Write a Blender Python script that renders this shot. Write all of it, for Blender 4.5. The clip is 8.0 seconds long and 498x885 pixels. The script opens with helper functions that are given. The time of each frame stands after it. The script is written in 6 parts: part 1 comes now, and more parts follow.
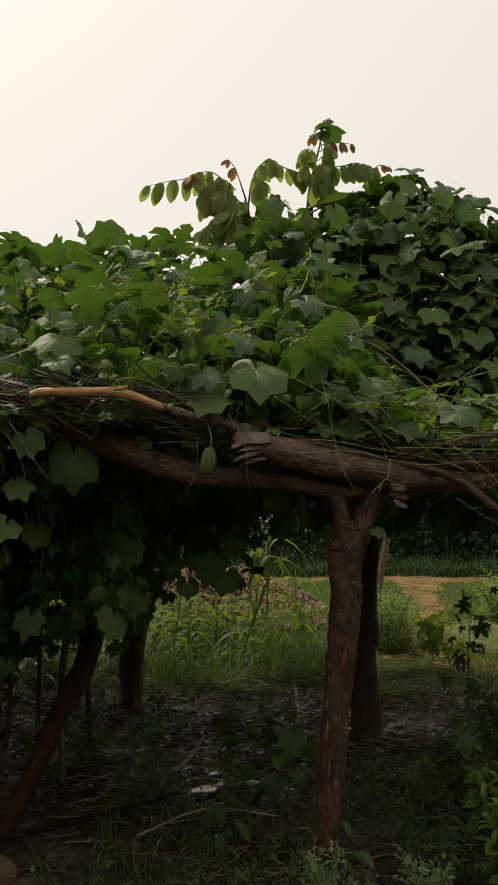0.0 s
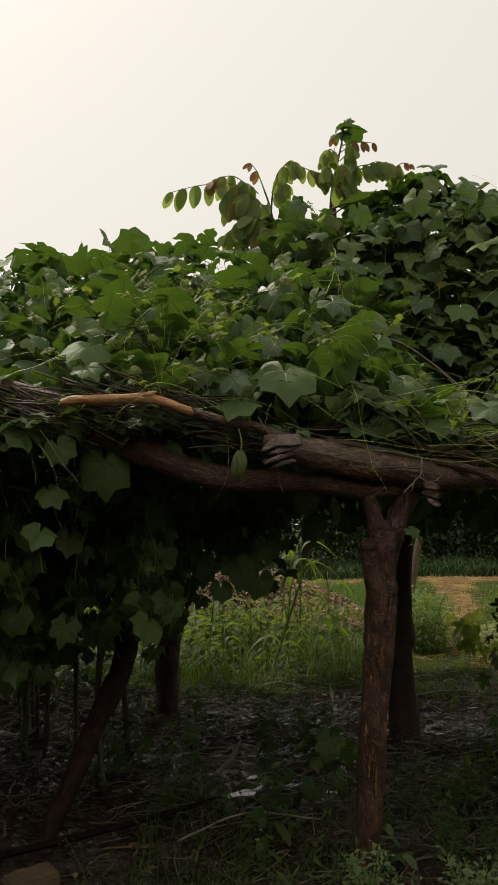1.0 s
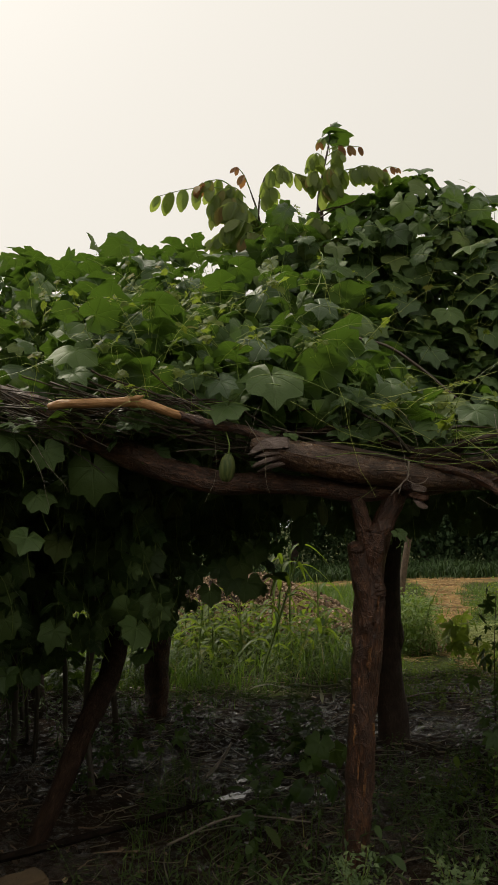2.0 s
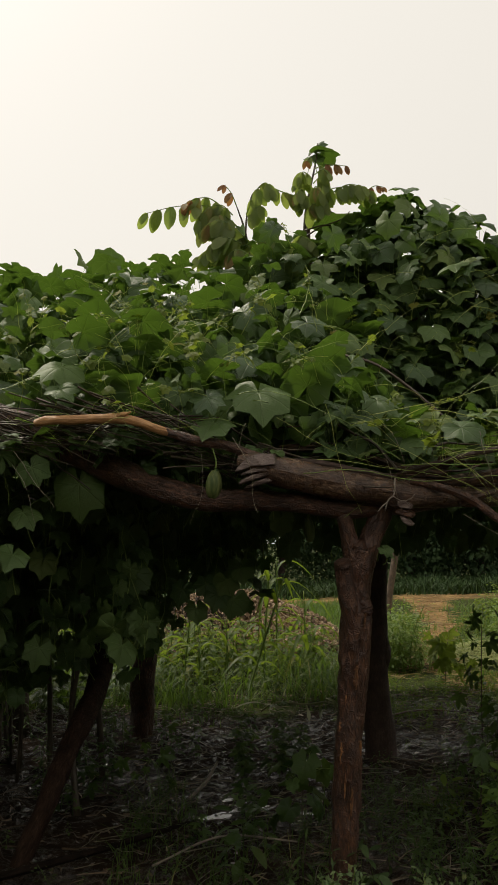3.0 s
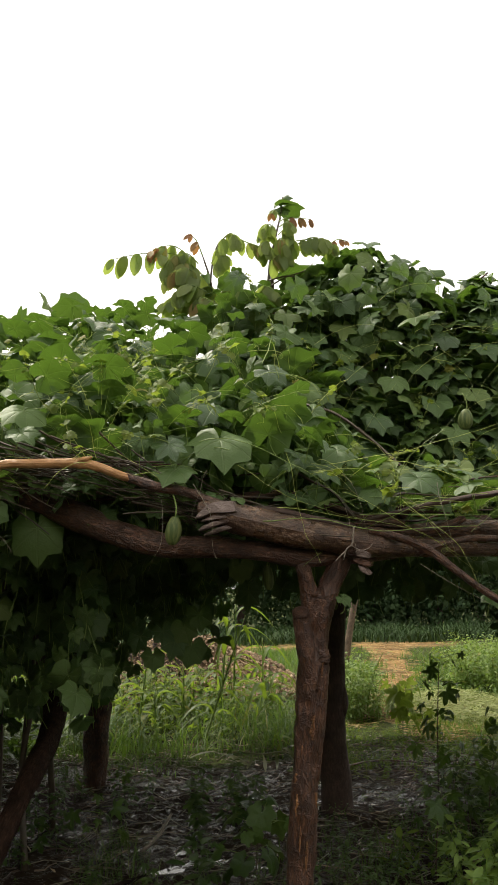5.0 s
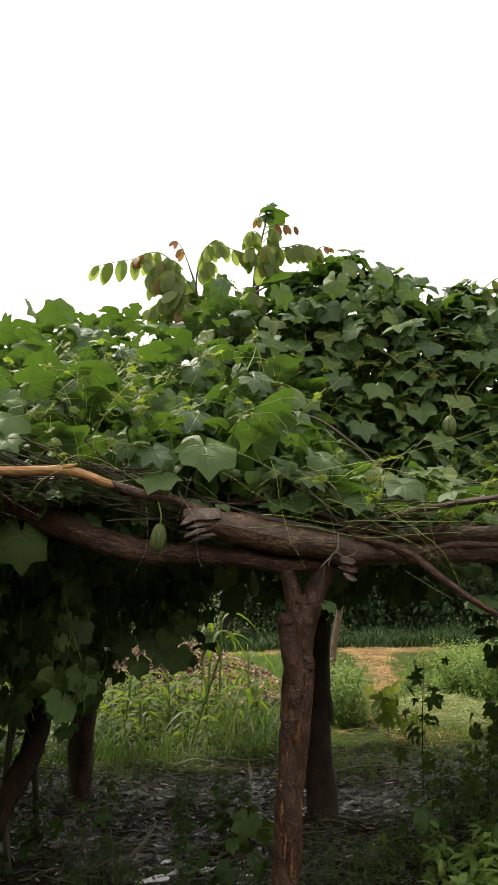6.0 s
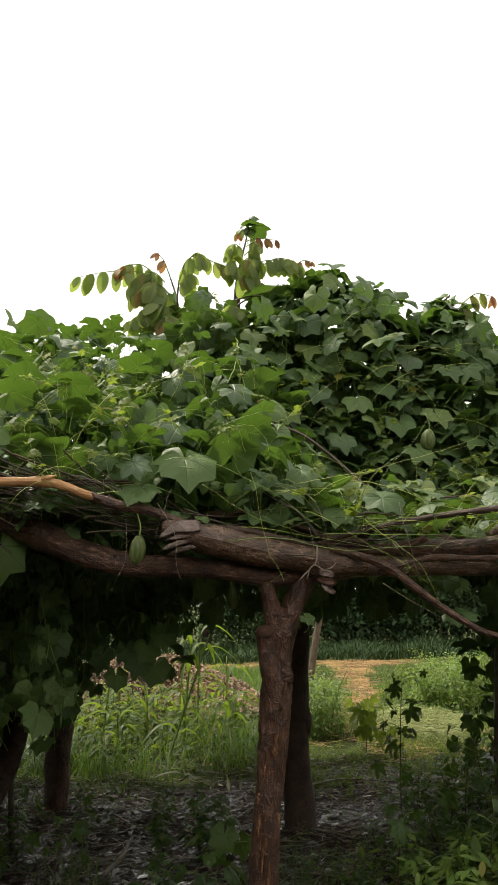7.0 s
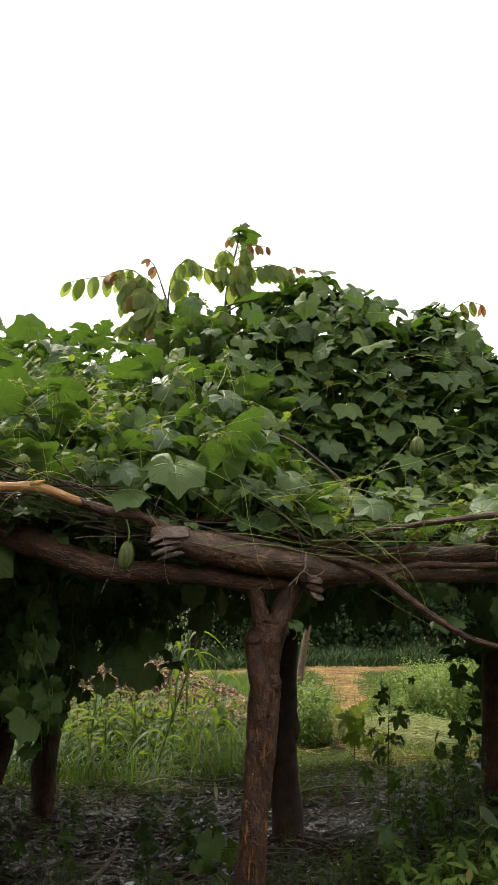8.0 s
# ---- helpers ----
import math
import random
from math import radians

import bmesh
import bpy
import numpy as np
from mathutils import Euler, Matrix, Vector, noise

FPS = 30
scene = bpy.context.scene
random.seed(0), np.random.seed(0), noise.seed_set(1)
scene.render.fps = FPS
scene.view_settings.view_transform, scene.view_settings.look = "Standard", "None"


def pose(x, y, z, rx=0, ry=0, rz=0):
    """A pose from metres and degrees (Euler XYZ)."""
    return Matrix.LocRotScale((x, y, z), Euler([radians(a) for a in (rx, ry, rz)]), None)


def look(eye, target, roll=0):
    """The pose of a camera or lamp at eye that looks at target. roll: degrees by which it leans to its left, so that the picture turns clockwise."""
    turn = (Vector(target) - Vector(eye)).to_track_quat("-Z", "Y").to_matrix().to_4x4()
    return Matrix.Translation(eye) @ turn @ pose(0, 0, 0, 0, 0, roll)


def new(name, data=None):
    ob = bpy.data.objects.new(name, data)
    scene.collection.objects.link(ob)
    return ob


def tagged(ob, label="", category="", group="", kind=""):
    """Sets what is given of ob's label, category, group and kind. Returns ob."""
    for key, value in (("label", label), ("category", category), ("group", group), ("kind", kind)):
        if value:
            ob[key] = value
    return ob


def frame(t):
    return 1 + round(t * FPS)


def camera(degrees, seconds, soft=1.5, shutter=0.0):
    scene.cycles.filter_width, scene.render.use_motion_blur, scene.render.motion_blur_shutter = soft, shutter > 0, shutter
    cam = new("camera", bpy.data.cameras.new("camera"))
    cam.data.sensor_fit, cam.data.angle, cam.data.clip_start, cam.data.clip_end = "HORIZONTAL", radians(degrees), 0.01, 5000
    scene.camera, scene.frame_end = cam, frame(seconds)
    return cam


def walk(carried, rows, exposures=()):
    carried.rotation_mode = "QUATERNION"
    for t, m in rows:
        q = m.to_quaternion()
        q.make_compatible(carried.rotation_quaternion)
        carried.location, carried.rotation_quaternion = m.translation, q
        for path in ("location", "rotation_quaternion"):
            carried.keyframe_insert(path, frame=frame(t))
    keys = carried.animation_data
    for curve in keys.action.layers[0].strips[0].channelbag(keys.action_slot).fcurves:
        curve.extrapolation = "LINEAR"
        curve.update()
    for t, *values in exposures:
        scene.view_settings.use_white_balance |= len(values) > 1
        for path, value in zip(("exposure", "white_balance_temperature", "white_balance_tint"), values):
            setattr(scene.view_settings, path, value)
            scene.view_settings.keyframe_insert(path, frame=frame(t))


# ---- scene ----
# A vine-covered pole trellis in a wet garden under a bright hazy sky.
cam = camera(32.8, 8.0, soft=1.05)
EYE = 1.45
PATH = [  # seconds, yaw, pitch, roll, x, y, z from the first stand
    (0, -0.0, 5.2, 0.0, -0.0, 0.0003, -0.0001),
    (0.5, 1.404, 5.799, 0.976, -0.0089, 0.0052, -0.0054),
    (1, 2.009, 5.492, 1.377, -0.0114, 0.0062, -0.0058),
    (1.5, 1.645, 5.582, 1.536, -0.0049, 0.0, -0.0052),
    (3, 0.448, 6.74, 1.725, -0.0019, -0.0022, -0.003),
    (3.5, -0.679, 8.229, 1.515, -0.0003, -0.0184, 0.0065),
    (4, -1.687, 9.217, 1.299, 0.0026, -0.0263, 0.0082),
    (5.5, -2.522, 9.735, 1.072, 0.0007, -0.0306, 0.0081),
    (6, -3.203, 9.987, 1.23, 0.0052, -0.0363, 0.0139),
    (6.5, -3.903, 10.376, 1.202, 0.0074, -0.0417, 0.0126),
    (7, -4.577, 10.741, 1.105, 0.0065, -0.0483, 0.0157),
    (7.5, -5.017, 10.98, 0.931, 0.0067, -0.0538, 0.0162),
    (8, -5.3, 11.126, 0.889, 0.0085, -0.0527, 0.0166),
]
EXPOSURES = [(0.0, 0.0, 6900, 10), (1.0, -0.03, 6900, 10), (3.0, 0.02, 6850, 10), (3.5, 0.2, 6800, 10), (4.0, 0.62, 6700, 10), (4.6, 0.86, 6650, 10), (5.5, 1.02, 6600, 10), (6.5, 1.0, 6600, 10), (8.0, 0.98, 6600, 10)]
walk(cam, [(t, pose(x, y, EYE + z, 90 + p, r, a)) for t, a, p, r, x, y, z in PATH], EXPOSURES)

# ---- light ----
SUN_AZ, SUN_EL = radians(-42), radians(55)
SUN_DIR = Vector((math.sin(SUN_AZ) * math.cos(SUN_EL), math.cos(SUN_AZ) * math.cos(SUN_EL), math.sin(SUN_EL)))
world = bpy.data.worlds.new("hazy_sky")
scene.world = world
world.use_nodes = True
wt = world.node_tree
wt.nodes.clear()
w_out = wt.nodes.new("ShaderNodeOutputWorld")
w_bg = wt.nodes.new("ShaderNodeBackground")
w_sky = wt.nodes.new("ShaderNodeTexSky")
w_sky.sky_type, w_sky.sun_disc = "NISHITA", False
w_sky.sun_elevation, w_sky.sun_rotation = SUN_EL, SUN_AZ
w_sky.air_density, w_sky.dust_density, w_sky.ozone_density = 1.0, 8.0, 1.0
w_hsv = wt.nodes.new("ShaderNodeHueSaturation")
w_hsv.inputs["Saturation"].default_value = 0.25
w_mix = wt.nodes.new("ShaderNodeMixRGB")
w_mix.inputs[0].default_value = 0.85
w_mix.inputs[2].default_value = (9.62, 9.42, 8.92, 1)   # thick bright haze over the blue
w_bg.inputs["Strength"].default_value = 0.1
w_dir = wt.nodes.new("ShaderNodeTexCoord")
w_dot = wt.nodes.new("ShaderNodeVectorMath")
w_dot.operation = "DOT_PRODUCT"
w_dot.inputs[1].default_value = SUN_DIR
w_glow = wt.nodes.new("ShaderNodeMapRange")   # the haze brightens towards the sun
w_glow.inputs["From Min"].default_value, w_glow.inputs["From Max"].default_value = 0.1, 0.9
w_glow.inputs["To Min"].default_value, w_glow.inputs["To Max"].default_value = 0.84, 1.0
w_mul = wt.nodes.new("ShaderNodeVectorMath")
w_mul.operation = "SCALE"
wt.links.new(w_dir.outputs["Generated"], w_dot.inputs[0])
wt.links.new(w_dot.outputs["Value"], w_glow.inputs["Value"])
wt.links.new(w_glow.outputs["Result"], w_mul.inputs["Scale"])
wt.links.new(w_mix.outputs[0], w_mul.inputs[0])
wt.links.new(w_sky.outputs[0], w_hsv.inputs["Color"])
wt.links.new(w_hsv.outputs[0], w_mix.inputs[1])
wt.links.new(w_mul.outputs[0], w_bg.inputs["Color"])
wt.links.new(w_bg.outputs[0], w_out.inputs["Surface"])
sun_data = bpy.data.lights.new("sun", "SUN")
sun_data.energy, sun_data.angle, sun_data.color = 2.5, radians(4), (1.0, 0.93, 0.8)
sun = new("sun", sun_data)
sun.matrix_world = look(SUN_DIR * 60, (0, 0, 0))


# ---- materials ----
class Mat:
    """A small wrapper for writing node materials."""

    def __init__(self, name):
        self.m = bpy.data.materials.new(name)
        self.m.use_nodes = True
        self.t = self.m.node_tree
        self.t.nodes.clear()
        self.out = self.add("ShaderNodeOutputMaterial")

    def add(self, kind, **values):
        n = self.t.nodes.new(kind)
        for key, value in values.items():
            n.inputs[key.replace("_", " ")].default_value = value
        return n

    def link(self, a, b):
        self.t.links.new(a, b)

    def math(self, op, a, b=None, clamp=False):
        n = self.t.nodes.new("ShaderNodeMath")
        n.operation, n.use_clamp = op, clamp
        for i, v in enumerate((a, b)):
            if v is None:
                continue
            if isinstance(v, (int, float)):
                n.inputs[i].default_value = v
            else:
                self.link(v, n.inputs[i])
        return n.outputs[0]

    def mix(self, fac, a, b, mode="MIX"):
        n = self.t.nodes.new("ShaderNodeMixRGB")
        n.blend_type = mode
        for i, v in enumerate((fac, a, b)):
            if isinstance(v, (int, float)):
                n.inputs[i].default_value = v
            elif isinstance(v, tuple):
                n.inputs[i].default_value = (*v, 1)
            else:
                self.link(v, n.inputs[i])
        return n.outputs[0]

    def ramp(self, fac, stops):
        n = self.t.nodes.new("ShaderNodeValToRGB")
        e = n.color_ramp.elements
        while len(e) < len(stops):
            e.new(0.5)
        for el, (p, c) in zip(e, stops):
            el.position, el.color = p, (*c, 1) if isinstance(c, tuple) else (c, c, c, 1)
        self.link(fac, n.inputs[0])
        return n.outputs[0]

    def coords(self, kind, scale=(1, 1, 1)):
        tc = self.t.nodes.new("ShaderNodeTexCoord")
        mp = self.t.nodes.new("ShaderNodeMapping")
        mp.inputs["Scale"].default_value = scale
        self.link(tc.outputs[kind], mp.inputs["Vector"])
        return mp.outputs[0]

    def noise(self, vec, scale, detail=5, rough=0.6, distort=0.0):
        n = self.add("ShaderNodeTexNoise", Scale=scale, Detail=detail, Roughness=rough, Distortion=distort)
        self.link(vec, n.inputs["Vector"])
        return n.outputs["Fac"]

    def voronoi(self, vec, scale, feature="F1"):
        n = self.t.nodes.new("ShaderNodeTexVoronoi")
        n.feature = feature
        n.inputs["Scale"].default_value = scale
        self.link(vec, n.inputs["Vector"])
        return n.outputs["Distance"]

    def chance(self):
        """A random number for each piece, joined or single."""
        a, b = self.add("ShaderNodeObjectInfo").outputs["Random"], self.add("ShaderNodeNewGeometry").outputs["Random Per Island"]
        return self.math("FRACT", self.math("ADD", a, b))

    def bump(self, height, strength, distance):
        n = self.add("ShaderNodeBump", Strength=strength, Distance=distance)
        self.link(height, n.inputs["Height"])
        return n.outputs[0]

    def finish(self, colour, rough, normal=None, translucent=None, amount=0.0, spec=0.5):
        p = self.add("ShaderNodeBsdfPrincipled")
        for key, v in (("Base Color", colour), ("Roughness", rough), ("Specular IOR Level", spec)):
            if isinstance(v, tuple):
                p.inputs[key].default_value = (*v, 1)
            elif isinstance(v, (int, float)):
                p.inputs[key].default_value = v
            else:
                self.link(v, p.inputs[key])
        if normal is not None:
            self.link(normal, p.inputs["Normal"])
        last = p.outputs[0]
        if translucent is not None:
            tr = self.add("ShaderNodeBsdfTranslucent")
            self.link(translucent, tr.inputs["Color"])
            if normal is not None:
                self.link(normal, tr.inputs["Normal"])
            mx = self.add("ShaderNodeMixShader")
            mx.inputs[0].default_value = amount
            self.link(last, mx.inputs[1])
            self.link(tr.outputs[0], mx.inputs[2])
            last = mx.outputs[0]
        self.link(last, self.out.inputs["Surface"])
        return self.m


def leaf_material(name, dark, mid, light, glow, amount=0.35, rough=0.5, spread=48.0, veins=True, old=(0.22, 0.17, 0.03), spec=0.5):
    """Leaf blade: colour by leaf, blotches, pale veins fanning from the stalk, light through the blade."""
    k = Mat(name)
    r = k.chance()
    base = k.ramp(r, [(0.0, dark), (0.45, mid), (0.9, light), (1.0, old)])
    ob = k.coords("Object")
    blot = k.noise(ob, 9, 4)
    base = k.mix(k.math("MULTIPLY", blot, 0.5), base, k.mix(0.55, base, dark))
    uv = k.add("ShaderNodeUVMap").outputs[0]
    sep = k.add("ShaderNodeSeparateXYZ")
    k.link(uv, sep.inputs[0])
    x, y = k.math("SUBTRACT", sep.outputs[0], 0.5), k.math("SUBTRACT", sep.outputs[1], 0.5)
    height = k.math("MULTIPLY", k.noise(uv, 14, 5), 0.5)
    if veins:
        ang = k.math("MULTIPLY", k.math("ARCTAN2", x, y), 180 / math.pi)
        rad = k.math("SQRT", k.math("ADD", k.math("MULTIPLY", x, x), k.math("MULTIPLY", y, y)))
        off = k.math("MULTIPLY", k.math("PINGPONG", k.math("ABSOLUTE", ang), spread / 2), rad)
        vein = k.math("SUBTRACT", 1.0, k.math("MULTIPLY", off, 1.3, True), True)
        fine = k.math("POWER", k.math("SINE", k.math("MULTIPLY", k.math("ADD", rad, k.math("MULTIPLY", off, -0.012)), 95.0)), 8.0)
        net = k.math("MULTIPLY", k.math("ADD", k.math("MULTIPLY", vein, 0.6), k.math("MULTIPLY", fine, 0.04)), 0.4)
        base = k.mix(net, base, k.mix(0.5, light, (0.30, 0.36, 0.16)))
        height = k.math("SUBTRACT", height, k.math("MULTIPLY", k.math("ADD", vein, k.math("MULTIPLY", fine, 0.12)), 0.5))
    thru = k.mix(k.math("MULTIPLY", r, 0.6), glow, k.mix(0.5, glow, light))
    return k.finish(base, k.math("ADD", rough - 0.2, k.math("ADD", k.math("MULTIPLY", blot, 0.24), k.math("MULTIPLY", r, 0.2))), k.bump(k.math("ADD", height, k.math("MULTIPLY", k.noise(uv, 6, 3), 0.9)), 0.45, 0.012), thru, amount, spec)


vine_leaf_mat = leaf_material("vine_leaf", (0.044, 0.08, 0.028), (0.066, 0.114, 0.034), (0.1, 0.158, 0.04), (0.16, 0.3, 0.03), 0.23, 0.48, old=(0.14, 0.18, 0.045), spec=0.33)
tree_leaf_mat = leaf_material("leaflet", (0.085, 0.125, 0.03), (0.13, 0.17, 0.04), (0.175, 0.21, 0.05), (0.40, 0.52, 0.09), 0.5, veins=False, old=(0.30, 0.13, 0.05))
young_leaf_mat = leaf_material("young_leaflet", (0.16, 0.07, 0.025), (0.22, 0.09, 0.03), (0.2, 0.13, 0.04), (0.42, 0.2, 0.06), 0.4, veins=False)
# weeds under the trellis: leaf coloured darker, shade put into the base
shaded_weed_mat = leaf_material("shaded_weed_leaf", (0.026, 0.052, 0.014), (0.044, 0.082, 0.019), (0.075, 0.122, 0.028), (0.16, 0.27, 0.03), 0.32, 0.42, veins=False, old=(0.075, 0.1, 0.025), spec=0.35)
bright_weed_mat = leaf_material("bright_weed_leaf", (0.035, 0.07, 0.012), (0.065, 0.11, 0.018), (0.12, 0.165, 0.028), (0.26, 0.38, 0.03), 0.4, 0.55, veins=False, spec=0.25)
grass_mat = leaf_material("grass_blade", (0.03, 0.066, 0.011), (0.05, 0.102, 0.015), (0.09, 0.145, 0.026), (0.19, 0.33, 0.03), 0.35, 0.45, veins=False, old=(0.34, 0.28, 0.10))
dark_tree_mat = leaf_material("far_foliage", (0.038, 0.066, 0.034), (0.055, 0.09, 0.042), (0.075, 0.115, 0.05), (0.12, 0.19, 0.05), 0.2, 0.85, veins=False, old=(0.04, 0.06, 0.02), spec=0.05)


lime_leaf_mat = leaf_material("lime_leaf", (0.075, 0.115, 0.018), (0.11, 0.155, 0.024), (0.15, 0.19, 0.034), (0.34, 0.45, 0.05), 0.4, veins=False, spec=0.25)
# long grass blade darkened: the hedge's shade is put into its colour
shade_grass_mat = leaf_material("shaded_grass_blade", (0.018, 0.04, 0.012), (0.026, 0.055, 0.015), (0.04, 0.075, 0.02), (0.05, 0.09, 0.015), 0.12, 0.6, veins=False, old=(0.05, 0.07, 0.02), spec=0.15)
herb_leaf_mat = leaf_material("herb_leaf", (0.13, 0.2, 0.085), (0.17, 0.25, 0.11), (0.22, 0.3, 0.13), (0.3, 0.42, 0.12), 0.35, veins=False)
clump_leaf_mat = leaf_material("clump_leaf", (0.08, 0.145, 0.026), (0.12, 0.195, 0.034), (0.17, 0.25, 0.048), (0.32, 0.46, 0.06), 0.35, veins=False)


def stem_material(name, colour, pale):
    k = Mat(name)
    n = k.noise(k.coords("Object"), 30, 3)
    return k.finish(k.mix(n, colour, pale), 0.45, None, k.mix(0.5, colour, pale), 0.2)


stem_mat = stem_material("green_stem", (0.14, 0.22, 0.04), (0.25, 0.34, 0.07))
tendril_mat = stem_material("tendril", (0.28, 0.36, 0.06), (0.48, 0.54, 0.14))
dry_tendril_mat = stem_material("dry_tendril", (0.20, 0.17, 0.11), (0.34, 0.29, 0.2))
woody_mat = stem_material("woody_stem", (0.06, 0.045, 0.03), (0.11, 0.08, 0.05))


def bark_material(name, dark, mid, pale, crack=1.0, rough=0.5, spec=0.5):
    """Bark: long grain, cracked plates, pale rubbed spots, damp sheen."""
    k = Mat(name)
    uv = k.coords("UV", (1.0, 1.0, 1.0))
    long_uv = k.coords("UV", (42, 11, 1))
    grain = k.noise(long_uv, 2.2, 6, 0.7, 0.6)
    big = k.noise(uv, 9, 4)
    warp = k.add("ShaderNodeVectorMath")
    warp.operation = "ADD"
    k.link(k.coords("UV", (20, 9, 1)), warp.inputs[0])
    k.link(k.noise(uv, 30, 3), warp.inputs[1])
    plates = k.voronoi(warp.outputs[0], 2.0, "DISTANCE_TO_EDGE")
    crackle = k.math("SUBTRACT", 1.0, k.math("MULTIPLY", plates, 7.0, True), True)
    c = k.ramp(grain, [(0.34, dark), (0.52, mid), (0.72, pale)])
    c = k.mix(k.ramp(big, [(0.4, 0.0), (0.66, 0.85)]), c, dark)
    c = k.mix(k.math("MULTIPLY", crackle, 0.45 * crack), c, k.mix(0.5, dark, (0.008, 0.006, 0.005)))
    spots = k.ramp(k.noise(uv, 26, 6, 0.75), [(0.58, 0.0), (0.7, 1.0)])
    c = k.mix(k.math("MULTIPLY", spots, 0.5), c, pale)
    h = k.math("ADD", k.math("MULTIPLY", grain, 0.6), k.math("MULTIPLY", crackle, -0.4 * crack))
    r = k.math("ADD", rough - 0.2, k.math("MULTIPLY", big, 0.35))
    return k.finish(c, r, k.bump(h, 0.9, 0.012), spec=spec)


bark_mat = bark_material("damp_bark", (0.026, 0.01, 0.005), (0.105, 0.045, 0.024), (0.3, 0.15, 0.078), 0.75, 0.4)
grey_bark_mat = bark_material("grey_bark", (0.035, 0.017, 0.01), (0.115, 0.06, 0.034), (0.38, 0.25, 0.15), 0.25, 0.32)
dark_bark_mat = bark_material("dark_bark", (0.045, 0.026, 0.018), (0.085, 0.05, 0.036), (0.13, 0.082, 0.06), 0.3, 0.75)
# bark taken almost to black, deep shade put into the colour
deep_shade_bark_mat = bark_material("deep_shade_bark", (0.008, 0.006, 0.004), (0.018, 0.011, 0.008), (0.04, 0.026, 0.018), 0.3, 0.9, 0.08)
# brown bark made darker and duller, shade under the roof in its colour
shaded_bark_mat = bark_material("shaded_bark", (0.018, 0.010, 0.007), (0.045, 0.024, 0.015), (0.10, 0.058, 0.036), 0.5, 0.8, 0.12)
peeled_mat = bark_material("peeled_wood", (0.36, 0.17, 0.06), (0.54, 0.28, 0.11), (0.64, 0.38, 0.18), 0.1, 0.45)
scar_mat = bark_material("bare_wood", (0.1, 0.036, 0.014), (0.32, 0.14, 0.045), (0.52, 0.29, 0.12), 0.9, 0.5)
pale_wood_mat = bark_material("weathered_wood", (0.16, 0.13, 0.1), (0.28, 0.225, 0.175), (0.42, 0.35, 0.28), 0.2, 0.7)
chip_mat = bark_material("bark_chip", (0.10, 0.065, 0.05), (0.2, 0.14, 0.115), (0.34, 0.265, 0.23), 0.15, 0.45)


def stone_material():
    k = Mat("broken_brick")
    r = k.chance()
    c = k.ramp(r, [(0.0, (0.06, 0.04, 0.024)), (0.35, (0.23, 0.145, 0.078)), (0.7, (0.42, 0.29, 0.165)), (1.0, (0.62, 0.47, 0.3))])
    n = k.noise(k.coords("Object"), 22, 6)
    c = k.mix(k.math("MULTIPLY", n, 0.7), c, (0.09, 0.06, 0.036))
    return k.finish(c, 0.8, k.bump(n, 0.6, 0.01))


stone_mat = stone_material()


def clay_material():
    k = Mat("clay_block")
    n = k.noise(k.coords("Object"), 14, 6)
    f = k.noise(k.coords("Object"), 90, 4)
    c = k.ramp(n, [(0.3, (0.07, 0.045, 0.022)), (0.6, (0.14, 0.09, 0.045)), (0.8, (0.2, 0.145, 0.08))])
    return k.finish(k.mix(k.math("MULTIPLY", f, 0.4), c, (0.07, 0.05, 0.03)), 0.85, k.bump(f, 0.7, 0.006))


clay_mat = clay_material()


def soil_material():
    k = Mat("dark_soil")
    n = k.noise(k.coords("Object"), 18, 6)
    return k.finish(k.ramp(n, [(0.3, (0.03, 0.021, 0.015)), (0.7, (0.09, 0.065, 0.045))]), 0.9, k.bump(n, 0.8, 0.02))


soil_mat = soil_material()


def straw_material():
    k = Mat("straw")
    r = k.chance()
    c = k.ramp(r, [(0.0, (0.2, 0.12, 0.045)), (0.5, (0.4, 0.25, 0.1)), (1.0, (0.55, 0.39, 0.18))])
    return k.finish(c, 0.6, None, c, 0.2)


straw_mat = straw_material()


def litter_material():
    k = Mat("wet_litter")
    r = k.chance()
    c = k.ramp(r, [(0.0, (0.045, 0.029, 0.018)), (0.55, (0.13, 0.085, 0.052)), (0.88, (0.25, 0.175, 0.11)), (1.0, (0.4, 0.3, 0.17))])
    return k.finish(c, 0.32, spec=0.4)


litter_mat = litter_material()


def gourd_material():
    k = Mat("gourd_skin")
    w = k.ramp(k.noise(k.coords("Object", (60, 60, 5)), 1.2, 3), [(0.4, 0.0), (0.6, 1.0)])
    c = k.mix(w, (0.06, 0.09, 0.024), (0.14, 0.165, 0.05))
    return k.finish(c, 0.5, None, c, 0.1, 0.3)


gourd_mat = gourd_material()


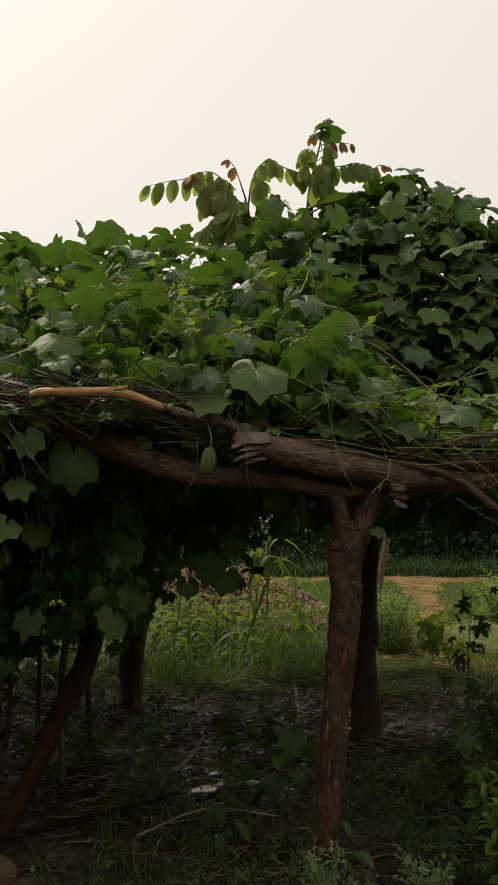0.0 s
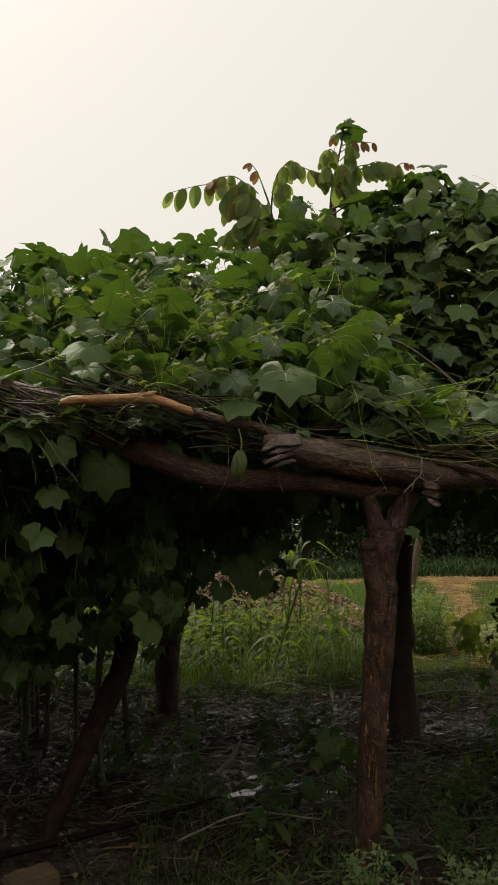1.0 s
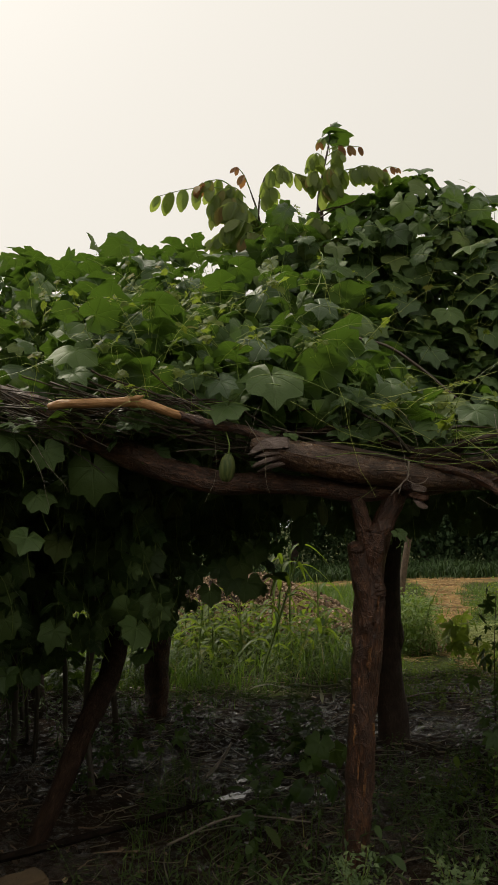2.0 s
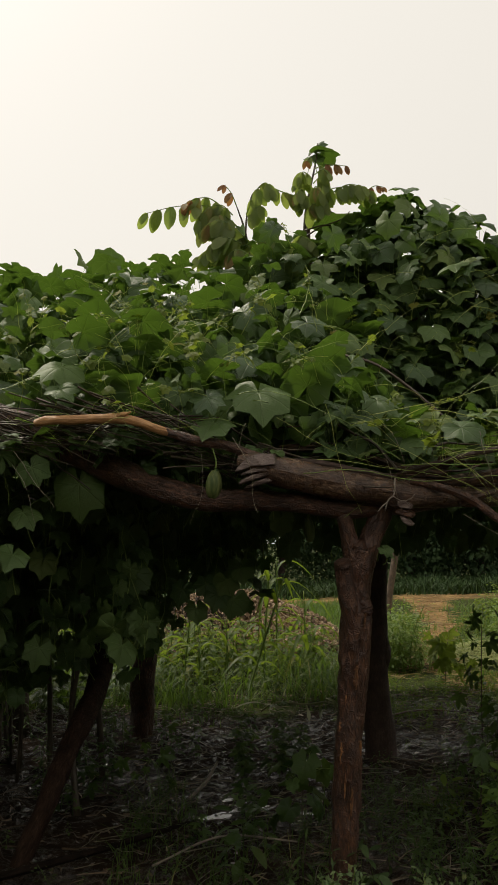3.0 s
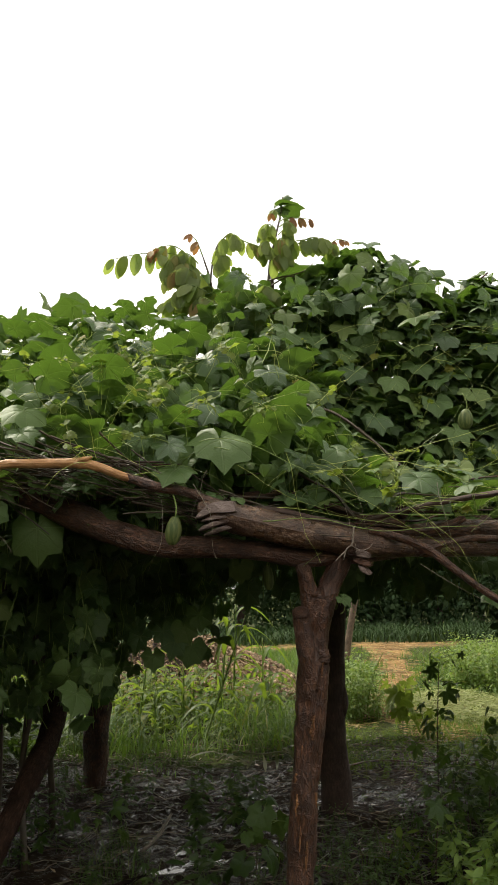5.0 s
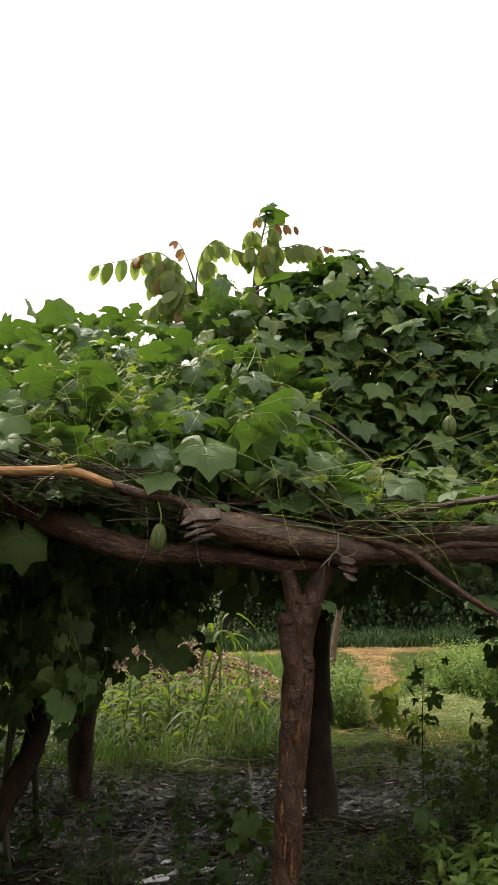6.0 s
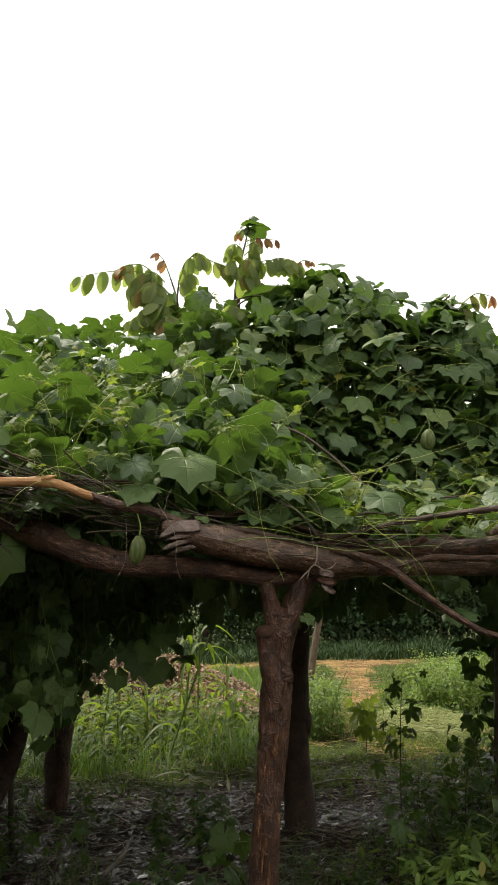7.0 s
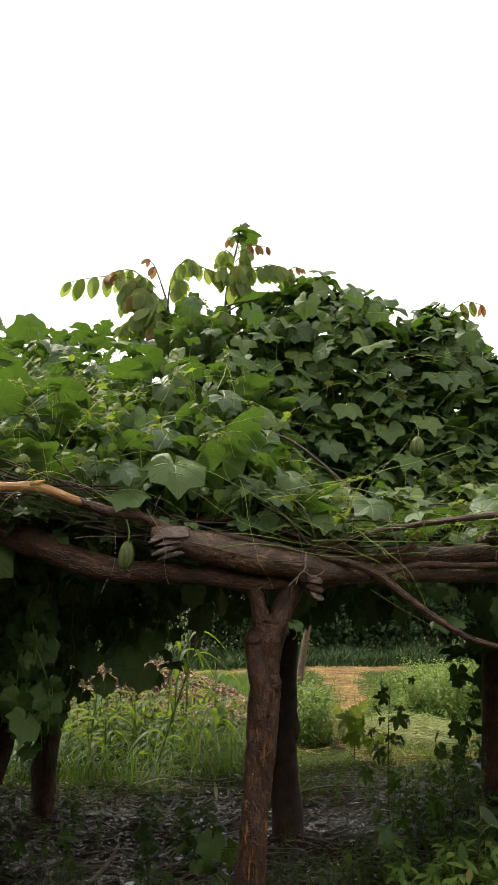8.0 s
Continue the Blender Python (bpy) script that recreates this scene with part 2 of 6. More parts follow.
def ground_material():
    """Wet black mud, trodden earth, pale straw path and green sward, by the masks laid on the sheet."""
    k = Mat("garden_ground")
    ob = k.coords("Object")
    mud = k.add("ShaderNodeAttribute")
    mud.attribute_name = "mud"
    straw = k.add("ShaderNodeAttribute")
    straw.attribute_name = "straw"
    big, mid, fine = k.noise(ob, 0.7, 4), k.noise(ob, 5, 6, 0.65), k.noise(ob, 60, 6, 0.7)
    sward = k.ramp(mid, [(0.3, (0.03, 0.034, 0.012)), (0.55, (0.05, 0.065, 0.018)), (0.75, (0.09, 0.085, 0.03))])
    earth = k.ramp(mid, [(0.3, (0.024, 0.016, 0.011)), (0.6, (0.054, 0.036, 0.024)), (0.8, (0.095, 0.066, 0.044))])
    dry = k.ramp(k.noise(ob, 9, 6, 0.75), [(0.3, (0.15, 0.09, 0.035)), (0.52, (0.36, 0.225, 0.09)), (0.8, (0.53, 0.38, 0.19))])
    dry = k.mix(k.ramp(k.noise(ob, 1.6, 5, 0.7), [(0.42, 0.0), (0.58, 1.0)]), dry, (0.13, 0.09, 0.045))
    edge = k.math("MULTIPLY", k.math("SUBTRACT", k.math("ADD", k.math("MULTIPLY", mid, 0.6), k.math("MULTIPLY", k.noise(ob, 1.8, 5, 0.7), 0.4)), 0.5), 2.2)
    m = k.ramp(k.math("ADD", mud.outputs["Fac"], edge), [(0.35, 0.0), (0.6, 1.0)])
    s = k.ramp(k.math("ADD", straw.outputs["Fac"], edge), [(0.35, 0.0), (0.65, 1.0)])
    c = k.mix(m, sward, earth)
    c = k.mix(s, c, dry)
    c = k.mix(k.math("MULTIPLY", fine, 0.5), c, k.mix(0.6, c, (0.01, 0.008, 0.006)))
    wet = k.math("MULTIPLY", m, k.ramp(k.math("ADD", k.math("MULTIPLY", big, 0.4), k.math("MULTIPLY", k.noise(ob, 20, 5, 0.7), 0.6)), [(0.485, 0.0), (0.535, 1.0)]))
    rough = k.math("SUBTRACT", 0.85, k.math("MULTIPLY", wet, 0.7))
    h = k.math("ADD", k.math("MULTIPLY", mid, 1.0), k.math("MULTIPLY", fine, 0.35))
    return k.finish(c, rough, k.bump(h, 1.0, 0.05), spec=k.math("ADD", 0.04, k.math("MULTIPLY", wet, 0.5)))


ground_mat = ground_material()


def water_material():
    """Still muddy water with a faint ripple."""
    k = Mat("muddy_water")
    n = k.noise(k.coords("Object"), 14, 3)
    return k.finish(k.ramp(n, [(0.3, (0.018, 0.013, 0.009)), (0.7, (0.035, 0.026, 0.018))]), 0.12, k.bump(n, 0.25, 0.01), spec=0.5)


water_mat = water_material()

# ---- mesh tools ----
rng = np.random.default_rng(7)


class Geo:
    """Gathers triangles: points, faces and a flat coordinate for each point."""

    def __init__(self):
        self.v, self.f, self.u, self.n = [], [], [], 0

    def add(self, v, f, u=None):
        v = np.asarray(v, float).reshape(-1, 3)
        self.v.append(v)
        self.f.append(np.asarray(f, int).reshape(-1, 3) + self.n)
        self.u.append(np.zeros((len(v), 2)) if u is None else np.asarray(u, float))
        self.n += len(v)
        return self

    def mesh(self, name, material, smooth=True):
        v, f, u = np.concatenate(self.v), np.concatenate(self.f), np.concatenate(self.u)
        me = bpy.data.meshes.new(name)
        me.vertices.add(len(v))
        me.vertices.foreach_set("co", v.astype(np.float32).ravel())
        me.loops.add(f.size)
        me.loops.foreach_set("vertex_index", f.astype(np.int32).ravel())
        me.polygons.add(len(f))
        me.polygons.foreach_set("loop_start", np.arange(0, f.size, 3, dtype=np.int32))
        me.polygons.foreach_set("use_smooth", np.full(len(f), smooth))
        layer = me.uv_layers.new(name="UVMap")
        layer.data.foreach_set("uv", u[f.ravel()].astype(np.float32).ravel())
        me.update(calc_edges=True)
        me.validate()
        me.materials.append(material)
        return me


def thing(name, x, y, z, label, category, group="", kind=""):
    """An empty at a thing's base, which carries its parts."""
    ob = new(name)
    ob.matrix_basis = pose(x, y, z)
    ob.empty_display_size = 0.1
    return tagged(ob, label, category, group, kind)


def part(name, geo, material, parent, label="", kind="", smooth=True, m=None):
    """One mesh under a thing or a part. Its points are in world metres unless m places it."""
    me = geo if isinstance(geo, bpy.types.Mesh) else geo.mesh(name, material, smooth)
    ob = new(name, me)
    ob.parent = parent
    up = Matrix.Identity(4)
    q = parent
    while q is not None:
        up = q.matrix_basis @ up
        q = q.parent
    ob.matrix_basis = up.inverted() @ (m if m is not None else Matrix.Identity(4))
    return tagged(ob, label, kind=kind)


def smooth_line(pts, n):
    """n points along a Catmull-Rom line through pts."""
    p = np.asarray(pts, float)
    p = np.vstack([2 * p[0] - p[1], p, 2 * p[-1] - p[-2]])
    out = []
    for s in np.linspace(0, len(p) - 3 - 1e-6, n):
        i, t = int(s), s - int(s)
        a, b, c, d = p[i:i + 4]
        out.append(0.5 * (2 * b + (c - a) * t + (2 * a - 5 * b + 4 * c - d) * t * t + (3 * b - a - 3 * c + d) * t ** 3))
    return np.array(out)


def tube(pts, radii, n=12, seg=10, knobs=0.0, seed=0, geo=None, round_end=0.0):
    """A tapered, uneven round log, branch or stem along pts, closed at both ends."""
    geo = geo or Geo()
    line = smooth_line(pts, n)
    rad = np.interp(np.linspace(0, 1, n), np.linspace(0, 1, len(radii)), radii)
    tan = np.gradient(line, axis=0)
    tan /= np.linalg.norm(tan, axis=1)[:, None]
    ref = np.array([0.0, 0.0, 1.0]) if abs(tan[0][2]) < 0.8 else np.array([0.0, 1.0, 0.0])
    length = np.concatenate([[0], np.cumsum(np.linalg.norm(np.diff(line, axis=0), axis=1))])
    v, u = [], []
    for i in range(n):
        side = np.cross(tan[i], ref)
        side /= np.linalg.norm(side)
        up = np.cross(side, tan[i])
        for j in range(seg + 1):
            a = 2 * math.pi * j / seg
            w = 1.0
            if knobs:
                ja = j % seg
                q = Vector((math.cos(2 * math.pi * ja / seg) * 0.9 + seed * 7.3, math.sin(2 * math.pi * ja / seg) * 0.9, length[i] / max(0.02, rad.mean()) * 0.3 + seed))
                w += knobs * (noise.noise(q) + 0.5 * noise.noise(q * 2.7) + 0.3 * noise.noise(q * 6.3))
            v.append(line[i] + rad[i] * w * (math.cos(a) * side + math.sin(a) * up))
            u.append((j / seg * 2 * math.pi * rad.mean(), length[i]))
    f = []
    for i in range(n - 1):
        for j in range(seg):
            a, b = i * (seg + 1) + j, (i + 1) * (seg + 1) + j
            f += [(a, a + 1, b + 1), (a, b + 1, b)]
    for i, sgn in ((0, -1), (n - 1, 1)):
        c = len(v)
        v.append(line[i] + tan[i] * sgn * rad[i] * round_end)
        u.append((0.3, length[i]))
        for j in range(seg):
            a = i * (seg + 1) + j
            f.append((c, a + 1, a) if sgn < 0 else (c, a, a + 1))
    return geo.add(v, f, u)


def frames(normal, tip):
    """Turns that lay a leaf's face along normal and its tip along tip."""
    normal = normal / np.linalg.norm(normal, axis=-1, keepdims=True)
    y = tip - normal * (tip * normal).sum(-1, keepdims=True)
    y /= np.maximum(np.linalg.norm(y, axis=-1, keepdims=True), 1e-6)
    x = np.cross(y, normal)
    return np.stack([x, y, normal], axis=-1)


def scatter(geo, templates, turns, places, sizes):
    """Joins many turned and scaled copies of a few leaf shapes into one mesh."""
    pick = rng.integers(0, len(templates), len(places))
    for k, (v, f, u) in enumerate(templates):
        w = np.nonzero(pick == k)[0]
        if not len(w):
            continue
        pts = np.einsum("nij,vj->nvi", turns[w], v) * np.asarray(sizes)[w][:, None, None] + places[w][:, None, :]
        faces = (f[None] + (np.arange(len(w)) * len(v))[:, None, None]).reshape(-1, 3)
        geo.add(pts.reshape(-1, 3), faces, np.tile(u, (len(w), 1)))
    return geo


def vine_leaf(seed, fine=True):
    """A five-pointed gourd leaf: cleft at the stalk, raised between its veins, drooping rim. One unit from stalk to tip."""
    r = np.random.default_rng(seed)
    keys = np.array([0, 22, 47, 72, 97, 122, 146, 166]) if fine else np.array([0, 24, 48, 74, 98, 146, 166])
    if seed % 2 == 0 and fine:
        size = np.array([1.05, 0.8, 0.95, 0.76, 0.86, 0.72, 0.73, 0.46])
    else:
        size = np.array([1.08, 0.74, 0.95, 0.67, 0.84, 0.63, 0.7, 0.43]) if fine else np.array([1.08, 0.74, 0.93, 0.66, 0.82, 0.68, 0.42])
    ang = np.radians(np.concatenate([-keys[::-1], keys[1:]]))
    rad = np.concatenate([size[::-1], size[1:]]) * (1 + r.uniform(-0.06, 0.06, len(ang)))
    if fine:
        a2 = np.interp(np.arange(0, len(ang) - 0.99, 0.5), np.arange(len(ang)), ang)
        r2 = np.interp(np.arange(0, len(ang) - 0.99, 0.5), np.arange(len(ang)), rad)
        r2[1::2] *= r.uniform(0.96, 1.03, len(r2[1::2]))
        ang, rad = a2, r2
    cup, droop, wave, fold = r.uniform(0.0, 0.16), r.uniform(0.05, 0.36), r.uniform(0.04, 0.14), r.uniform(-0.25, 0.32)
    ph = r.uniform(0, 6)
    rings = (0.35, 0.7, 1.0) if fine else (0.55, 1.0)
    v = [(0, 0, 0)]
    for q in rings:
        for a, s in zip(ang, rad):
            x, y = math.sin(a) * s * q * 0.92, math.cos(a) * s * q
            vein = abs(math.sin(math.degrees(a) / 48 * math.pi))
            z = cup * q * (1 - q) * 2 + 0.05 * vein * q - droop * (q * s) ** 2 * 0.7 + wave * math.sin(3 * a + ph) * q + fold * abs(x) - 0.12 * max(0, y) ** 2
            v.append((x, y, z))
    n, f = len(ang), []
    for j in range(n - 1):
        f.append((0, 1 + j + 1, 1 + j))
        for k in range(len(rings) - 1):
            a, b = 1 + k * n + j, 1 + (k + 1) * n + j
            f += [(a, a + 1, b + 1), (a, b + 1, b)]
    v = np.array(v)
    return v, np.array(f), v[:, :2] * 0.5 + 0.5


def oval_leaf(seed, wide=0.5, point=0.6, n=5):
    """A simple folded oval leaf, one unit long from its stalk at the origin."""
    r = np.random.default_rng(seed)
    v, f = [], []
    bend, fold = r.uniform(0.05, 0.35), r.uniform(0.05, 0.22)
    for i in range(n + 1):
        t = i / n
        w = wide * 0.5 * math.sin(math.pi * min(1, t * 0.96 + 0.03)) ** point
        z = -bend * t * t
        for s in (-1, 0, 1):
            v.append((s * w, t, z + (fold * w * abs(s))))
    for i in range(n):
        for j in range(2):
            a = i * 3 + j
            f += [(a, a + 1, a + 4), (a, a + 4, a + 3)]
    v = np.array(v)
    return v, np.array(f), np.column_stack([v[:, 0] + 0.5, v[:, 1] * 0.5 + 0.5])


def lobed_leaf(seed):
    """A deeply cut, pointed five-lobed leaf."""
    r = np.random.default_rng(seed)
    key = [0, 14, 27, 40, 55, 68, 82, 104, 120, 140]
    size = [1.0, 0.8, 0.46, 0.72, 0.9, 0.6, 0.4, 0.66, 0.42, 0.2]
    ang = np.radians(np.array([-k for k in key[::-1]] + key[1:], float))
    rad = np.array(size[::-1] + size[1:]) * (1 + r.uniform(-0.06, 0.06, 19))
    droop, fold, ph = r.uniform(0.25, 0.55), r.uniform(0.0, 0.3), r.uniform(0, 6)
    v = [(0, 0, 0)]
    for q in (0.5, 1.0):
        for a, s in zip(ang, rad):
            s = s if q == 1.0 else max(0.3, 0.75 * s)
            px, py = math.sin(a) * s * q, math.cos(a) * s * q
            v.append((px, py, fold * abs(px) - droop * (s * q) ** 2 + 0.04 * math.sin(4 * a + ph)))
    f = []
    for j in range(18):
        f += [(0, 2 + j, 1 + j), (1 + j, 2 + j, 21 + j), (1 + j, 21 + j, 20 + j)]
    v = np.array(v)
    return v, np.array(f), v[:, :2] * 0.5 + 0.5


LOBED = [lobed_leaf(s + 300) for s in range(5)]
FINE_LEAVES = [vine_leaf(s) for s in range(10)]
PLAIN_LEAVES = [vine_leaf(s + 40, False) for s in range(8)]
OVALS = [oval_leaf(s, 0.5) for s in range(5)]
LEAFLETS = [oval_leaf(s + 20, 0.52, 0.5, 6) for s in range(4)]
SMALL_OVALS = [oval_leaf(s + 60, 0.55, 0.7, 2) for s in range(4)]
NARROWS = [oval_leaf(s + 80, 0.22, 0.8, 4) for s in range(4)]


def blades(geo, xs, ys, zs, heights, widths, lean, levels=4):
    """Grass: bent tapering ribbons at the given feet."""
    n = len(xs)
    a = rng.uniform(0, 2 * math.pi, n)
    d = np.column_stack([np.cos(a), np.sin(a)])
    b = a + math.pi / 2 + rng.uniform(-0.6, 0.6, n)
    w = np.column_stack([np.cos(b), np.sin(b)])
    ln = rng.uniform(0.15, 1.0, n) * lean
    rows = []
    for i in range(levels):
        t = i / (levels - 1)
        c = np.column_stack([xs, ys]) + d * (ln * heights * t ** 1.8)[:, None]
        z = zs + heights * (t - 0.35 * ln * t ** 3)
        half = (widths * 0.5 * (1 - t ** 1.6) + 0.0004)[:, None]
        rows += [np.column_stack([c - w * half, z]), np.column_stack([c + w * half, z])]
    v = np.stack(rows, 1)
    f = []
    for i in range(levels - 1):
        f += [(2 * i, 2 * i + 1, 2 * i + 3), (2 * i, 2 * i + 3, 2 * i + 2)]
    f = np.array(f)
    k = v.shape[1]
    u = np.tile(np.column_stack([np.tile([0.0, 1.0], levels), np.repeat(np.linspace(0, 1, levels), 2)]), (n, 1))
    return geo.add(v.reshape(-1, 3), (f[None] + (np.arange(n) * k)[:, None, None]).reshape(-1, 3), u)


def strands(geo, lines, radius, sides=3):
    """Many thin stems at once: lines is (how many, points, 3)."""
    lines = np.asarray(lines, float)
    n, k, _ = lines.shape
    tan = np.gradient(lines, axis=1)
    tan /= np.maximum(np.linalg.norm(tan, axis=2, keepdims=True), 1e-6)
    ref = np.where(np.abs(tan[..., 2:3]) < 0.9, np.array([0.0, 0, 1]), np.array([1.0, 0, 0]))
    a = np.cross(tan, ref)
    a /= np.maximum(np.linalg.norm(a, axis=2, keepdims=True), 1e-6)
    b = np.cross(a, tan)
    taper = np.linspace(1, 0.45, k)[None, :, None] * np.broadcast_to(np.asarray(radius, float).reshape(-1, 1, 1), (n, 1, 1))
    ring = [lines + taper * (math.cos(2 * math.pi * s / sides) * a + math.sin(2 * math.pi * s / sides) * b) for s in range(sides)]
    v = np.stack(ring, 2).reshape(n, k * sides, 3)
    f = []
    for i in range(k - 1):
        for s in range(sides):
            p, q = i * sides + s, i * sides + (s + 1) % sides
            f += [(p, q, q + sides), (p, q + sides, p + sides)]
    f = np.array(f)
    return geo.add(v.reshape(-1, 3), (f[None] + (np.arange(n) * k * sides)[:, None, None]).reshape(-1, 3))


# ---- ground ----
def smooth_step(t):
    t = np.clip(t, 0, 1)
    return t * t * (3 - 2 * t)


def path_mid(y):
    """The straw path's middle, winding away to the hedge."""
    return np.interp(y, [6, 8, 9.2, 10.5, 11.5, 13.1, 14.8, 16.4, 18.4, 21], [1.3, 1.37, 1.55, 1.97, 2.33, 2.75, 3.12, 3.28, 3.7, 4.4])


def rise(x, y):
    """Height of the bare ground."""
    return 0.03 * math.sin(x * 1.7 + 0.6 * y) * math.sin(y * 1.1) + 0.035 * noise.noise(Vector((x * 1.3, y * 1.3, 0))) + 0.02 * noise.noise(Vector((x * 5, y * 5, 3)))


def ground_sheet():
    def axis(a, b, step):
        mid = np.arange(a, b + step / 2, step)
        out = step * np.cumsum(1.22 ** np.arange(1, 40))
        out = out[out < 1500]
        return np.concatenate([a - out[::-1], mid, b + out])
    xs, ys = axis(-2.4, 3.2, 0.05), axis(3.0, 9, 0.05)
    v, mud, straw = [], [], []
    for y in ys:
        for x in xs:
            near = math.exp(-max(0.0, math.hypot(x, y - 8) - 25) / 10)
            wet = smooth_step((8.2 - y + 0.5 * noise.noise(Vector((x, y, 7)))) / 1.2)
            h = rise(x, y) * near + wet * near * (0.03 * noise.noise(Vector((x * 7, y * 7, 5))) + 0.018 * noise.noise(Vector((x * 17, y * 17, 2))))
            v.append((x, y, h))
            mud.append(float(wet) if y > -20 else 0.0)
            d = abs(x - path_mid(y)) / (0.17 + 0.009 * y + 0.1 * max(0.0, y - 17.5))
            blob = max(smooth_step(1.4 - math.hypot((x - 1.3) / 0.9, (y - 20.6) / 1.6)), smooth_step(1.4 - math.hypot((x - 4.6) / 1.5, (y - 20.9) / 0.8)))
            straw.append(max(0.9 * float(blob), float(smooth_step((1.25 - d) / 0.7) * smooth_step((y - 9.0) / 1.8) * smooth_step((21.8 - y) / 1.2))))
    nx, f = len(xs), []
    for j in range(len(ys) - 1):
        for i in range(nx - 1):
            a = j * nx + i
            f += [(a, a + 1, a + nx + 1), (a, a + nx + 1, a + nx)]
    me = Geo().add(v, f, np.array(v)[:, :2]).mesh("ground", ground_mat)
    for name, values in (("mud", mud), ("straw", straw)):
        me.attributes.new(name, "FLOAT", "POINT").data.foreach_set("value", np.array(values, np.float32))
    return tagged(new("ground", me), "wet dark mud giving way to grass and a straw path", "ground", kind="structure")


ground_sheet()


def puddle_water(x, y, rx, ry, level, label):
    """A level sheet of water that shows only in the hollows of the mud."""
    v = [(x, y, level)]
    for k in range(28):
        a = 2 * math.pi * k / 28
        q = 1 + 0.18 * math.sin(3 * a + x) + 0.1 * math.sin(7 * a)
        v.append((x + rx * q * math.cos(a), y + ry * q * math.sin(a), level))
    f = [(0, k + 1, (k + 1) % 28 + 1) for k in range(28)]
    me = Geo().add(v, f, np.array(v)[:, :2]).mesh("puddle", water_mat)
    return tagged(new("puddle", me), label, "puddle", kind="structure")


puddle_water(-0.06, 5.4, 0.5, 1.15, -0.027, "shallow puddle of muddy water in the hollows")
puddle_water(1.05, 6.9, 0.5, 0.8, -0.03, "shallow puddle of muddy water in the hollows")

# ---- trellis of poles ----
trellis = thing("pole_trellis", 0.34, 3.65, 0, "rough trellis of bark-covered forked posts and crooked poles, smothered in vines", "trellis")
POST_LINE = [(0.30, 3.66, -0.12), (0.325, 3.65, 0.2), (0.36, 3.65, 0.62), (0.39, 3.65, 0.88), (0.41, 3.65, 1.11), (0.425, 3.65, 1.3), (0.445, 3.65, 1.40)]
POST_RAD = [0.06, 0.054, 0.053, 0.057, 0.064, 0.068, 0.066]
front_post = part("post", tube(POST_LINE, POST_RAD, 110, 30, 0.3, 1), bark_mat, trellis, "forked front post of damp reddish bark with bare scars")
part("fork", tube([(0.425, 3.65, 1.33), (0.395, 3.63, 1.46), (0.372, 3.62, 1.56)], [0.05, 0.036, 0.032], 14, 12, 0.15, 2), bark_mat, front_post)
part("fork", tube([(0.45, 3.65, 1.34), (0.505, 3.65, 1.47), (0.55, 3.65, 1.575)], [0.055, 0.046, 0.045], 14, 12, 0.2, 3), bark_mat, front_post)
part("stub", tube([(0.41, 3.62, 1.02), (0.378, 3.60, 1.2), (0.364, 3.588, 1.32), (0.36, 3.572, 1.35)], [0.03, 0.04, 0.037, 0.036], 20, 16, 0.12, 4), bark_mat, front_post, "sawn branch stub")
part("stub_end", tube([(0.36, 3.5725, 1.349), (0.3595, 3.569, 1.3535)], [0.033, 0.030], 2, 16, 0.08, 4), bark_mat, front_post, "sawn wood face of the stub")


def scar(z0, z1, turn, width, seed, material=scar_mat, proud=0.004):
    """A long bare patch lying on the front post's bark. turn: degrees from the side that faces the garden gate."""
    r = np.random.default_rng(seed)
    line, v, f = np.array(POST_LINE), [], []
    rows, cols = 13, 5
    for i in range(rows):
        t = i / (rows - 1)
        z = z0 + (z1 - z0) * t
        c = np.array([np.interp(z, line[:, 2], line[:, k]) for k in range(3)])
        rad = np.interp(z, line[:, 2], POST_RAD) * 1.04
        half = width * (math.sin(math.pi * (0.06 + 0.88 * t)) ** 0.6) * r.uniform(0.35, 1.25)
        lean = r.uniform(-0.35, 0.35) * half / rad
        for j in range(cols):
            s = j / (cols - 1) * 2 - 1
            a = math.radians(-90 + turn) + lean + s * half / rad
            lift = rad + proud * (1 - abs(s) ** 2) * 2.4 - 0.002
            v.append((c[0] + math.cos(a) * lift, c[1] + math.sin(a) * lift, z))
    for i in range(rows - 1):
        for j in range(cols - 1):
            a = i * cols + j
            f += [(a, a + 1, a + cols + 1), (a, a + cols + 1, a + cols)]
    u = np.array(v)[:, [0, 2]]
    part("bark_scar", Geo().add(v, f, u), material, front_post, "strip of bare orange wood")


scar(0.83, 0.93, 8, 0.013, 1)
scar(0.63, 0.70, -50, 0.013, 2)
scar(0.53, 0.62, -36, 0.012, 3)
scar(0.40, 0.5, -14, 0.006, 7)
scar(0.77, 0.81, -30, 0.005, 8)
scar(1.08, 1.14, 30, 0.006, 9)
scar(0.33, 0.44, 18, 0.006, 4)
scar(0.56, 0.62, 55, 0.006, 5)
scar(0.2, 0.27, 10, 0.005, 6)


